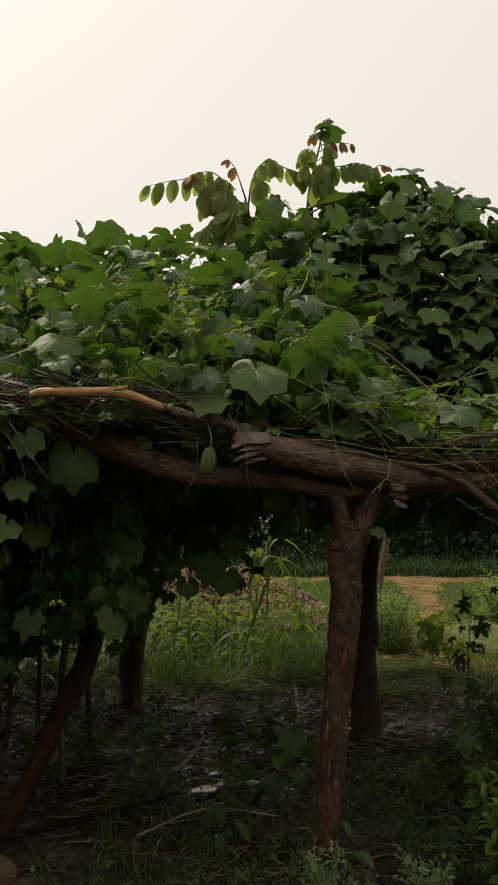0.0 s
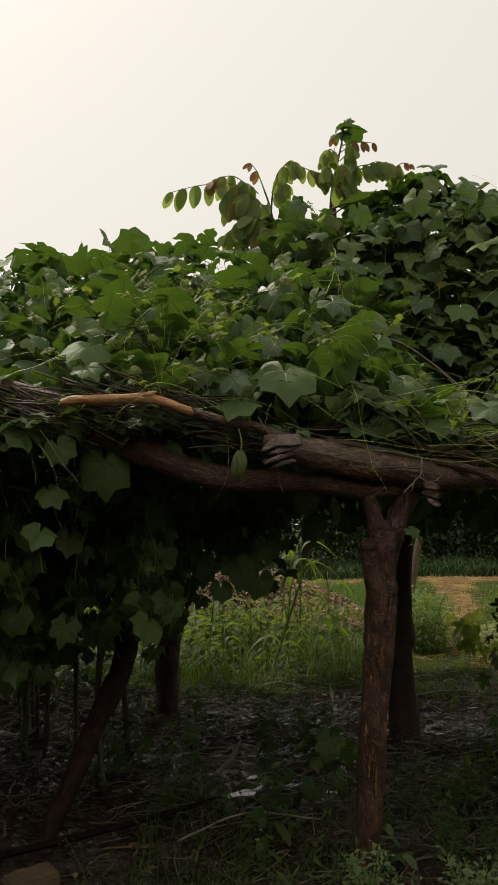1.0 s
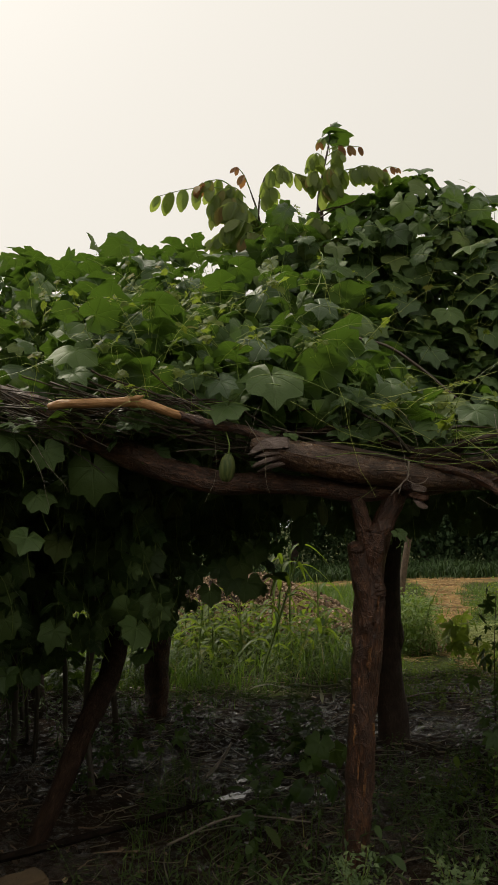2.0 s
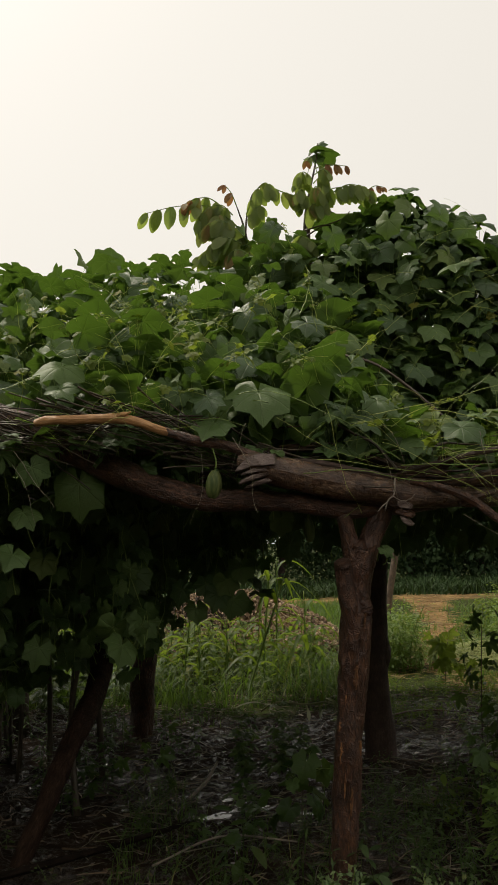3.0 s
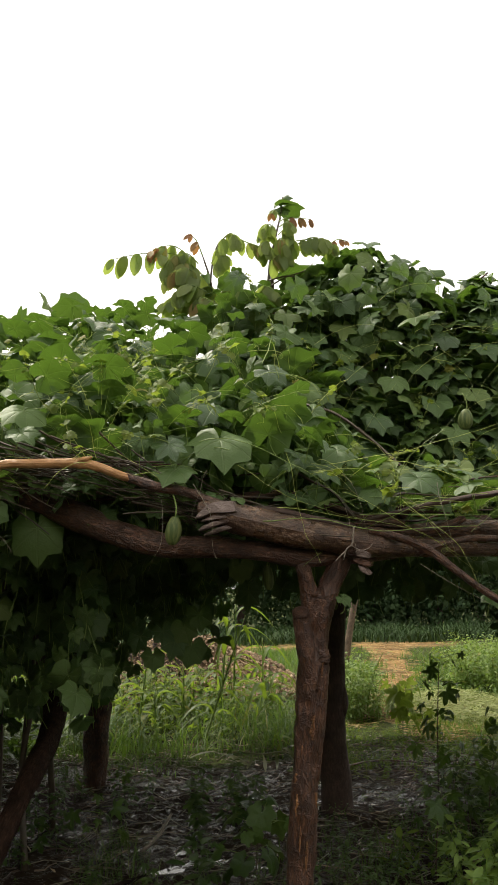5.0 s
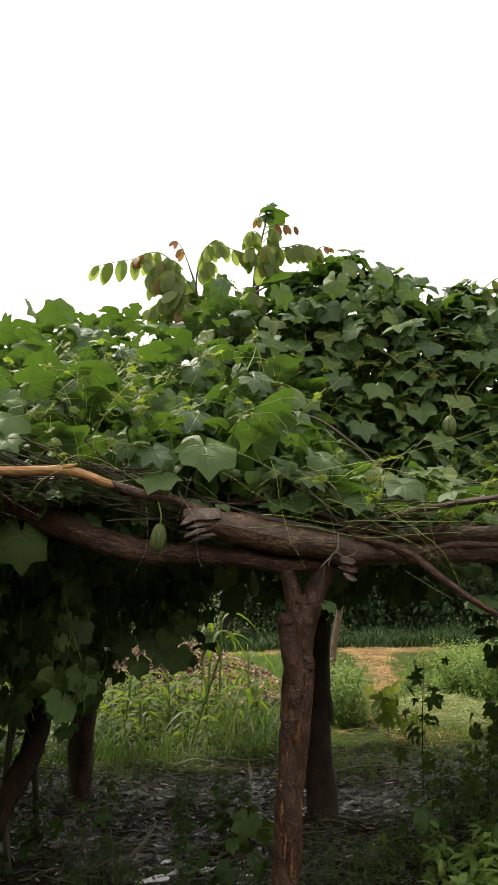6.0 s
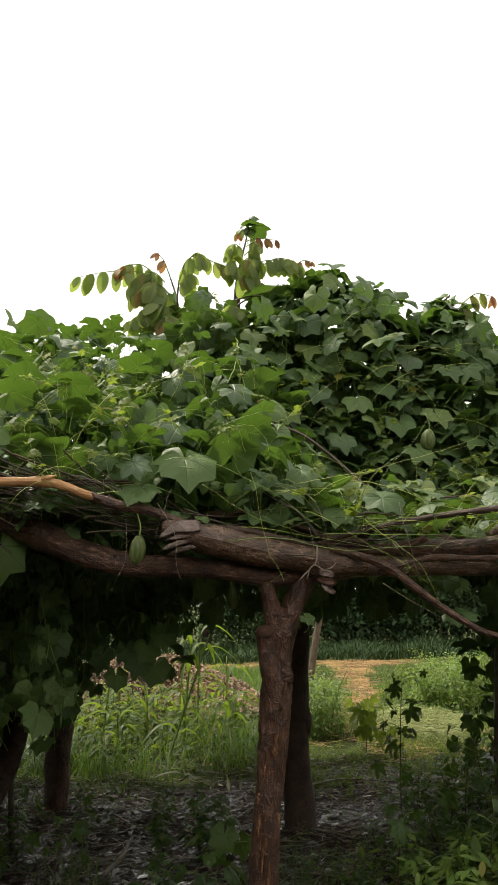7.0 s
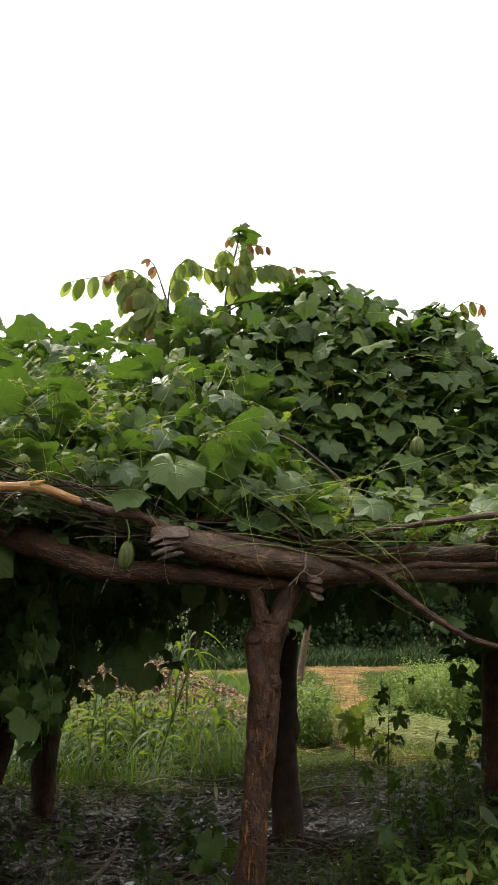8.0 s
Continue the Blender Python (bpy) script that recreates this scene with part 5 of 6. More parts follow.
part("shoot", strands(Geo(), shoot_stems, sr.uniform(0.001, 0.0019, len(shoot_stems)), 4), tendril_mat, vine, "upright yellow-green young shoots", kind="stuff")
part("tendril", strands(Geo(), coils, sr.uniform(0.0008, 0.0014, len(coils)), 3), tendril_mat, vine, "coiling tendrils", kind="stuff")
part("young_leaves", scatter(Geo(), PLAIN_LEAVES, frames(np.array(bud_face), np.array(bud_tip)), np.array(bud_pos), np.array(bud_size)), lime_leaf_mat, vine, "small bright young leaves", kind="stuff")


def gourd(x, y, z, length, width, tilt):
    v, f, rows, seg = [], [], 10, 12
    for i in range(rows + 1):
        t = i / rows
        r = width / 2 * math.sin(math.pi * min(1, 0.04 + t * 0.93)) ** 0.42 * (0.85 + 0.15 * t)
        for j in range(seg):
            a = 2 * math.pi * j / seg
            rr = r * (1 + 0.2 * abs(math.cos(2.5 * a)))
            v.append((rr * math.cos(a), rr * math.sin(a), -length * t))
    for i in range(rows):
        for j in range(seg):
            a, b = i * seg + j, i * seg + (j + 1) % seg
            f += [(a, b, b + seg), (a, b + seg, a + seg)]
    v = np.array(v) @ np.array(Euler((0, radians(tilt), 0)).to_matrix()).T + (x, y, z)
    fruit = part("gourd", Geo().add(v, f), gourd_mat, vine, "small pale green hanging gourd")
    part("stalk", tube([(x, y, z - 0.005), (x + 0.005, y, z + 0.04), (x - 0.01, y + 0.02, z + 0.1)], [0.004, 0.003, 0.003], 8, 6), stem_mat, fruit)


gourd(-0.16, 3.47, 1.745, 0.115, 0.064, 8)
gourd(0.24, 3.9, 1.55, 0.11, 0.05, -4)
gourd(1.43, 4.6, 2.42, 0.115, 0.08, 8)

# ---- the tree that the vine has climbed ----
tree = thing("young_tree", 0.5, 5.75, 0, "slender young tree with feathery pinnate leaves, its crown overgrown by vines", "tree")
part("trunk", tube([(0.53, 5.75, -0.05), (0.62, 5.75, 0.9), (0.64, 5.7, 1.5), (0.52, 5.7, 2.2), (0.43, 5.6, 3.2), (0.42, 5.56, 3.6)], [0.042, 0.04, 0.036, 0.03, 0.022, 0.013], 26, 10, 0.15, 71), bark_mat, tree)
part("limb", tube([(0.47, 5.7, 2.4), (1.1, 5.6, 2.9), (1.6, 5.45, 3.3), (1.85, 5.3, 3.5)], [0.022, 0.017, 0.011, 0.006], 18, 8, 0.15, 74), bark_mat, tree)
LEAFLET_MESHES = [Geo().add(v, f, u).mesh("leaflet", tree_leaf_mat) for v, f, u in LEAFLETS]
YOUNG_MESHES = [Geo().add(v, f, u).mesh("young_leaflet", young_leaf_mat) for v, f, u in LEAFLETS]


def feather(pts, pairs, size, young=0, seed=0):
    """One pinnate leaf: a midrib with hanging pairs of leaflets."""
    r = np.random.default_rng(seed)
    rib = part("midrib", tube(pts, [0.0045, 0.0035, 0.002], 16, 5), stem_mat, tree)
    line = smooth_line(pts, pairs + 2)
    for i in range(1, pairs + 2):
        along = line[min(i + 1, pairs + 1)] - line[i - 1]
        along = along / np.linalg.norm(along)
        for s in (-1, 1):
            side = np.cross(along, (0, 0, 1)) * s
            tipd = np.array([0, 0, -0.9]) + side * r.uniform(0.1, 0.7) + along * r.uniform(0.1, 0.45)
            nd = np.array([0, -1.0, 0.15]) + side * 0.3 * s + r.normal(0, 0.25, 3)
            turn = frames(nd, tipd) * size * r.uniform(0.8, 1.12) * (0.75 if i > pairs else 1)
            m = Matrix([[*turn[k], line[i][k]] for k in range(3)] + [[0, 0, 0, 1]])
            fresh = i > pairs + 1 - young
            part("young_leaflet" if fresh else "leaflet", (YOUNG_MESHES if fresh else LEAFLET_MESHES)[int(r.integers(4))], None, rib, m=m)


feather([(-0.113, 5.45, 3.636), (-0.257, 5.42, 3.688), (-0.464, 5.39, 3.676), (-0.653, 5.36, 3.624)], 6, 0.145, 0, 1)
feather([(-0.125, 5.45, 3.66), (-0.238, 5.42, 3.737), (-0.332, 5.39, 3.724), (-0.398, 5.36, 3.68)], 4, 0.109, 2, 2)
feather([(-0.087, 5.45, 3.628), (-0.162, 5.42, 3.688), (-0.256, 5.39, 3.652), (-0.311, 5.36, 3.561)], 4, 0.153, 0, 3)
feather([(-0.06, 5.45, 3.547), (-0.143, 5.42, 3.616), (-0.218, 5.39, 3.58), (-0.285, 5.36, 3.505)], 5, 0.145, 0, 13)
feather([(-0.03, 5.45, 3.507), (-0.106, 5.42, 3.536), (-0.189, 5.39, 3.492)], 5, 0.138, 0, 14)
feather([(-0.059, 5.45, 3.688), (-0.093, 5.42, 3.769), (-0.134, 5.39, 3.813)], 1, 0.095, 2, 4)
feather([(0.002, 5.45, 3.628), (0.065, 5.42, 3.769), (0.134, 5.39, 3.821), (0.178, 5.36, 3.76)], 4, 0.124, 0, 5)
feather([(0.147, 5.45, 3.831), (0.242, 5.42, 3.769), (0.309, 5.39, 3.732), (0.383, 5.36, 3.688)], 4, 0.102, 0, 6)
feather([(0.016, 5.45, 3.547), (0.048, 5.42, 3.648), (0.094, 5.39, 3.66)], 2, 0.124, 0, 7)
feather([(0.416, 5.45, 3.708), (0.551, 5.42, 3.769), (0.683, 5.39, 3.773), (0.832, 5.36, 3.728)], 7, 0.124, 0, 8)
feather([(0.794, 5.45, 3.749), (0.862, 5.42, 3.786), (0.919, 5.39, 3.765)], 2, 0.058, 3, 9)
feather([(0.437, 5.45, 3.79), (0.39, 5.42, 3.851), (0.349, 5.39, 3.813)], 2, 0.116, 0, 10)
feather([(0.458, 5.45, 3.831), (0.514, 5.42, 3.868), (0.541, 5.39, 3.805)], 2, 0.116, 0, 11)
feather([(0.472, 5.45, 3.934), (0.548, 5.42, 3.95), (0.676, 5.39, 3.92)], 3, 0.08, 3, 12)
feather([(0.428, 5.45, 3.708), (0.388, 5.42, 3.737), (0.361, 5.39, 3.676)], 2, 0.124, 0, 15)
feather([(0.427, 5.45, 3.688), (0.48, 5.42, 3.729), (0.522, 5.39, 3.668)], 2, 0.124, 0, 16)
feather([(0.045, 5.45, 3.426), (-0.03, 5.42, 3.455), (-0.106, 5.39, 3.397)], 6, 0.131, 0, 17)
feather([(0.064, 5.45, 3.346), (0.159, 5.42, 3.415), (0.272, 5.39, 3.388)], 6, 0.131, 0, 18)
feather([(-0.108, 5.45, 3.367), (-0.22, 5.42, 3.396), (-0.313, 5.39, 3.327)], 6, 0.138, 0, 19)
feather([(0.1, 5.45, 3.207), (0.214, 5.42, 3.276), (0.326, 5.39, 3.246)], 6, 0.131, 0, 20)
feather([(-0.146, 5.45, 3.268), (-0.07, 5.42, 3.317), (0.025, 5.39, 3.279)], 6, 0.131, 0, 21)
feather([(0.425, 5.45, 3.265), (0.5, 5.42, 3.315), (0.573, 5.39, 3.276)], 5, 0.124, 0, 22)
feather([(1.911, 5.25, 3.423), (2.014, 5.25, 3.493), (2.12, 5.25, 3.475)], 2, 0.105, 1, 23)
feather([(1.872, 5.25, 3.43), (1.93, 5.25, 3.407), (1.953, 5.25, 3.343)], 2, 0.12, 0, 24)
feather([(0.45, 5.4, 3.83), (0.395, 5.37, 3.878), (0.354, 5.34, 3.832)], 2, 0.108, 0, 31)
feather([(0.466, 5.4, 3.871), (0.519, 5.37, 3.894), (0.553, 5.34, 3.848)], 2, 0.101, 0, 32)
feather([(0.431, 5.38, 3.72), (0.468, 5.35, 3.768), (0.495, 5.32, 3.711)], 2, 0.122, 0, 33)
feather([(0.416, 5.4, 3.68), (0.377, 5.37, 3.756), (0.336, 5.34, 3.711)], 3, 0.123, 0, 34)
feather([(0.407, 5.4, 3.615), (0.448, 5.37, 3.655), (0.486, 5.34, 3.615)], 3, 0.123, 0, 35)
feather([(0.478, 5.42, 3.95), (0.438, 5.39, 3.985), (0.411, 5.36, 3.947)], 1, 0.08, 1, 36)
feather([(0.581, 5.35, 3.724), (0.675, 5.32, 3.759), (0.773, 5.29, 3.73)], 4, 0.121, 0, 37)
feather([(-0.067, 5.35, 3.469), (-0.16, 5.32, 3.545), (-0.252, 5.29, 3.502)], 5, 0.15, 0, 38)
feather([(-0.03, 5.3, 3.373), (-0.14, 5.27, 3.409), (-0.231, 5.24, 3.352)], 5, 0.149, 0, 39)
feather([(0.025, 5.3, 3.334), (0.118, 5.27, 3.392), (0.209, 5.24, 3.35)], 5, 0.134, 0, 40)
feather([(0.267, 5.3, 3.352), (0.349, 5.27, 3.4), (0.412, 5.24, 3.35)], 5, 0.127, 0, 41)
feather([(-0.141, 5.25, 3.259), (-0.067, 5.22, 3.306), (0.013, 5.19, 3.264)], 5, 0.133, 0, 42)
part("limb", tube([(0.06, 5.5, 3.045), (0.025, 5.5, 3.283), (-0.007, 5.5, 3.525), (-0.06, 5.5, 3.709)], [0.012, 0.01, 0.008, 0.004], 18, 7, 0.12, 171), woody_mat, tree)
part("limb", tube([(0.386, 5.5, 3.443), (0.406, 5.5, 3.647), (0.441, 5.5, 3.812), (0.485, 5.5, 3.999), (0.504, 5.5, 4.138)], [0.012, 0.01, 0.008, 0.006, 0.004], 18, 7, 0.12, 172), woody_mat, tree)
part("limb", tube([(-0.007, 5.47, 3.494), (0.009, 5.47, 3.635), (0.05, 5.47, 3.778), (0.128, 5.47, 3.848)], [0.007, 0.006, 0.005, 0.003], 18, 7, 0.12, 173), woody_mat, tree)
part("limb", tube([(0.383, 5.45, 3.457), (0.508, 5.45, 3.53), (0.625, 5.45, 3.57), (0.697, 5.45, 3.627)], [0.006, 0.005, 0.004, 0.003], 18, 7, 0.12, 174), woody_mat, tree)
part("limb", tube([(0.39, 5.42, 3.494), (0.525, 5.42, 3.526), (0.705, 5.42, 3.486)], [0.006, 0.005, 0.003], 18, 7, 0.12, 175), woody_mat, tree)

# ---- rubble heap ----
HEAP = (-0.15, 12.0)


def heap_height(x, y):
    ridge = float(np.interp(x, [-2.3, -1.7, -1.2, -0.7, -0.25, 0.1, 0.4, 0.7, 1.02, 1.3, 1.6], [0.2, 0.62, 0.74, 0.82, 0.78, 0.75, 0.58, 0.44, 0.28, 0.08, 0.0]))
    back = (y - 12.0 - 0.25 * math.sin(x * 2.1)) / (1.0 if y > 12 else 0.85)
    return ridge * math.exp(-back * back) - 0.03 + 0.06 * noise.noise(Vector((x * 3, y * 3, 1)))


def stone(seed):
    """A broken lump of brick with flat faces and knocked corners."""
    r = np.random.default_rng(seed)
    bm = bmesh.new()
    bmesh.ops.create_cube(bm, size=1.0)
    bmesh.ops.bevel(bm, geom=bm.edges[:], offset=0.16, segments=1, affect="EDGES")
    for vert in bm.verts:
        vert.co = Vector((vert.co.x * 1.4, vert.co.y, vert.co.z * 0.36)) + Vector(r.normal(0, 0.12, 3))
    bmesh.ops.triangulate(bm, faces=bm.faces[:])
    bm.verts.index_update()
    v, f = np.array([p.co[:] for p in bm.verts]), np.array([[p.index for p in q.verts] for q in bm.faces])
    bm.free()
    return v, f, v[:, :2]


STONES = [stone(s) for s in range(8)]
heap = thing("rubble_heap", HEAP[0], HEAP[1], 0, "heap of broken brick and stone rubble among the weeds", "rubble")
hv, hf, hn = [], [], 41
for j in range(hn):
    for i in range(hn):
        px, py = -2.2 + 4.2 * i / (hn - 1), 10.2 + 3.8 * j / (hn - 1)
        hv.append((px, py, heap_height(px, py) - 0.05))
for j in range(hn - 1):
    for i in range(hn - 1):
        a = j * hn + i
        hf += [(a, a + 1, a + hn + 1), (a, a + hn + 1, a + hn)]
part("core", Geo().add(hv, hf, np.array(hv)[:, :2]), soil_mat, heap, "dark gritty soil under the stones")
STONE_MESHES = [Geo().add(v, f, u).mesh("stone", stone_mat, False) for v, f, u in STONES]
sx, sy = rng.uniform(-1.9, 1.6, 11000), rng.uniform(10.4, 13.2, 11000)
sz = np.array([heap_height(a, b) for a, b in zip(sx, sy)])
ok = sz > 0.06
sx, sy, sz = sx[ok], sy[ok], sz[ok]
ss = np.where(sx > -0.35, rng.uniform(0.025, 0.07, len(sx)), rng.uniform(0.016, 0.036, len(sx)))
turns = np.array([np.array(Euler(rng.uniform(-1.3, 1.3, 2).tolist() + [rng.uniform(0, 6.28)]).to_matrix()) for _ in sx])
order = np.argsort(sy - 0.6 * sx)
for i in order[:300]:
    part("stone", STONE_MESHES[int(i) % 8], None, heap, m=Matrix([[*(turns[i][r] * ss[i]), (sx[i], sy[i], sz[i])[r]] for r in range(3)] + [[0, 0, 0, 1]]))
rest = order[300:]
part("rubble", scatter(Geo(), STONES, turns[rest], np.column_stack([sx, sy, sz])[rest], ss[rest]), stone_mat, heap, kind="stuff", smooth=False)

# ---- grass, straw and litter ----


def ring(cx, cy, rx, ry):
    return lambda x, y: ((x - cx) / rx) ** 2 + ((y - cy) / ry) ** 2 < 1


def sward(name, n, x0, x1, y0, y1, h0, h1, w, lean, label, material=grass_mat, where=None, levels=4):
    x, y = rng.uniform(x0, x1, n), rng.uniform(y0, y1, n)
    patch = np.array([noise.noise(Vector((a * 0.9, b * 0.9, 11))) for a, b in zip(x, y)])
    keep = rng.uniform(-0.75, 0.35, n) < patch
    if where is not None:
        keep &= where(x, y)
    x, y, patch = x[keep], y[keep], patch[keep]
    z = np.array([rise(a, b) for a, b in zip(x, y)]) - 0.01
    h = rng.uniform(h0, h1, len(x)) * (1 + 0.6 * patch)
    me = blades(Geo(), x, y, z, h, rng.uniform(0.6, 1.3, len(x)) * w, lean, levels).mesh(name, material)
    return tagged(new(name, me), label, "grass", kind="stuff")


CUT = ring(2.75, 9.7, 0.5, 1.1)


def off_path(x, y):
    ragged = 0.12 * np.sin(y * 3.1) + 0.08 * np.sin(y * 7.3 + x * 5) + rng.normal(0, 0.13, len(x))
    return np.abs(x - path_mid(y) + ragged) > 0.2 + 0.009 * y


sward("grass", 4200, -5, 0.9, 7.7, 9.4, 0.12, 0.42, 0.011, 1.5, "rank green grass behind the mud", where=off_path)
sward("grass", 6000, 0.7, 2.4, 11.5, 20, 0.1, 0.3, 0.012, 0.8, "green grass beside the straw path", where=lambda x, y: off_path(x, y) & (((x - 1.3) / 0.9) ** 2 + ((y - 20.6) / 1.6) ** 2 > 1))
sward("grass", 9000, -7, 0.5, 13, 20.5, 0.1, 0.3, 0.014, 0.8, "tall green grass beyond the rubble")
sward("grass", 9000, 2.2, 9, 8.6, 19.3, 0.06, 0.2, 0.011, 1.1, "bright green grass beside the path", where=lambda x, y: off_path(x, y) & ~CUT(x, y))
# the dark of this band lies in the blade colour, as shade
sward("long_grass", 16000, -5, 10, 21.6, 26, 0.2, 0.5, 0.03, 1.5, "long grass along the foot of the hedge, coloured dark for its shade", material=shade_grass_mat)
sward("grass", 3000, -1.6, 2.6, 6.9, 8.6, 0.04, 0.13, 0.006, 1.1, "thin grass creeping over the mud", where=lambda x, y: ~ring(0.2, 7.1, 0.55, 0.45)(x, y))
sward("grass", 3000, -0.9, 2.6, 3.0, 5.2, 0.07, 0.24, 0.0045, 1.4, "sparse fine grass under the trellis", where=lambda x, y: (x > -0.7) & ~ring(-0.06, 5.3, 0.4, 0.9)(x, y))
sward("grass", 650, 1.0, 5.2, 8.6, 21.5, 0.05, 0.13, 0.009, 1.2, "thin green tufts growing through the straw", where=lambda x, y: ~off_path(x, y))
sward("grass", 2600, 1.9, 3.6, 8.0, 11.2, 0.06, 0.16, 0.008, 2.0, "low trampled grass round the cut heap", material=bright_weed_mat, where=lambda x, y: ~CUT(x, y))
sward("grass", 3200, -5, 1.2, 9.2, 11.2, 0.08, 0.2, 0.008, 1.1, "short green grass before the rubble", where=off_path)


def litter(name, n, x0, x1, y0, y1, l0, l1, thick, material, label, where=None, heap=0.0):
    """Loose stalks lying about, each a thin bent stick."""
    x, y = rng.uniform(x0, x1, n), rng.uniform(y0, y1, n)
    if where is not None:
        k = where(x, y)
        x, y = x[k], y[k]
    n = len(x)
    z = np.array([rise(a, b) for a, b in zip(x, y)]) + rng.uniform(0.004, 0.03 + heap, n)
    a, ln = rng.uniform(0, 6.28, n), rng.uniform(l0, l1, n)
    d = np.column_stack([np.cos(a) * ln, np.sin(a) * ln, rng.normal(0, 0.05, n) * ln])
    t = np.linspace(-0.5, 0.5, 4)
    lines = np.column_stack([x, y, z])[:, None] + d[:, None] * t[None, :, None] + rng.normal(0, 0.012, (n, 4, 3)) * np.array([1, 1, 0.4])
    return tagged(new(name, strands(Geo(), lines, rng.uniform(0.6, 1.4, n) * thick, 4).mesh(name, material)), label, "litter", kind="stuff")


puddle = ring(0.1, 6.1, 0.75, 1.8)
litter("straw", 5200, 0.6, 6, 9.0, 22, 0.1, 0.4, 0.004, straw_mat, "golden straw strewn along the path", where=lambda x, y: ~off_path(x, y))
litter("straw", 900, 1.9, 3.4, 8.0, 10.4, 0.1, 0.4, 0.003, straw_mat, "pale dry straw beside the path")
cut_mat = stem_material("cut_grass", (0.2, 0.25, 0.06), (0.42, 0.45, 0.16))
litter("cut_grass", 3600, 2.2, 3.3, 8.5, 10.9, 0.08, 0.26, 0.003, cut_mat, "pale flattened heap of cut grass", where=CUT, heap=0.12)
sward("grass", 1500, 2.1, 3.4, 8.4, 11.0, 0.06, 0.17, 0.008, 2.2, "green blades poking through the cut grass", material=bright_weed_mat)
sward("grass", 3800, 0.8, 2.6, 7.0, 9.7, 0.04, 0.13, 0.008, 1.6, "low trampled grass at the end of the path", material=bright_weed_mat)
sward("grass", 5200, 2.3, 4.2, 10.6, 16.5, 0.07, 0.22, 0.012, 1.1, "bright grass along the path", where=off_path)
litter("leaf_litter", 1600, -1.6, 3.0, 3.2, 8.4, 0.05, 0.25, 0.004, litter_mat, "wet dark stalks and leaf litter on the mud", where=lambda x, y: (~puddle(x, y)) | (rng.uniform(0, 1, len(x)) < 0.2))
litter("dead_stalks", 480, -0.9, 2.6, 3.2, 8.0, 0.12, 0.4, 0.003, dry_tendril_mat, "pale dead stalks scattered on the mud")
n = 900
x, y = rng.uniform(-1.6, 3.0, n), rng.uniform(3.3, 8.6, n)
z = np.array([rise(a, b) for a, b in zip(x, y)]) + 0.012
me = scatter(Geo(), SMALL_OVALS, frames(np.array([0, 0, 1.0]) + unit_noise(n) * 0.5, unit_noise(n)), np.column_stack([x, y, z]), rng.uniform(0.02, 0.055, n)).mesh("fallen_leaves", litter_mat)
tagged(new("fallen_leaves", me), "wet brown fallen leaves on the mud", "litter", kind="stuff")


# ---- weeds ----
def weed_shape(seed, height, count, size, shapes, splay=0.5, bend=0.12):
    """A leafy stem as one shape: leaves in a rising spiral."""
    r = np.random.default_rng(seed)
    g = Geo()
    lean = r.normal(0, bend, 2)
    pos, nr, tp = [], [], []
    for i in range(count):
        t = 0.15 + 0.85 * (i + 0.5) / count
        a = i * 2.4 + r.uniform(-0.4, 0.4)
        out = np.array([math.cos(a), math.sin(a), r.uniform(-0.3, 0.5)])
        pos.append(np.array([lean[0] * t * t, lean[1] * t * t, t]) * height + out * splay * size * 0.4)
        nr.append(np.array([0, 0, 1.0]) + out * r.uniform(-0.3, 0.5) + r.normal(0, 0.25, 3))
        tp.append(out)
    keep = rng.bit_generator.state
    scatter(g, shapes, frames(np.array(nr), np.array(tp)), np.array(pos), r.uniform(0.7, 1.2, count) * size * np.linspace(1.1, 0.75, count))
    rng.bit_generator.state = keep
    line = np.array([[lean[0] * t * t * height, lean[1] * t * t * height, t * height] for t in np.linspace(0, 1, 5)])
    strands(g, line[None], [0.004], 4)
    return np.concatenate(g.v), np.concatenate(g.f), np.concatenate(g.u)


def weeds(name, shapes, n, x0, x1, y0, y1, s0, s1, material, label, where=None):
    x, y = rng.uniform(x0, x1, n), rng.uniform(y0, y1, n)
    if where is not None:
        k = where(x, y)
        x, y = x[k], y[k]
    n = len(x)
    z = np.array([rise(a, b) for a, b in zip(x, y)]) - 0.01
    a = rng.uniform(0, 6.28, n)
    c, s, o = np.cos(a), np.sin(a), np.zeros(n)
    turn = np.stack([np.stack([c, -s, o], 1), np.stack([s, c, o], 1), np.stack([o, o, o + 1], 1)], 1)
    me = scatter(Geo(), shapes, turn, np.column_stack([x, y, z]), rng.uniform(s0, s1, n)).mesh(name, material)
    return tagged(new(name, me), label, "weeds", kind="stuff")


LOW_WEEDS = [weed_shape(s, 0.3, 16, 0.078, OVALS, 1.0) for s in range(6)]
NARROW_WEEDS = [weed_shape(s + 10, 0.45, 22, 0.12, NARROWS) for s in range(5)]
FERNY = [weed_shape(s + 20, 0.35, 64, 0.032, SMALL_OVALS, 3.0, 0.3) for s in range(4)]
BROAD_OVAL = [weed_shape(s + 40, 0.45, 16, 0.13, OVALS, 1.2) for s in range(4)]
SERRATE = [weed_shape(s + 70, 0.4, 24, 0.1, [oval_leaf(q + 90, 0.42, 0.9, 5) for q in range(4)], 1.1, 0.2) for s in range(5)]
BROAD_WEEDS = [weed_shape(s + 30, 0.4, 14, 0.085, LOBED, 1.4) for s in range(4)]


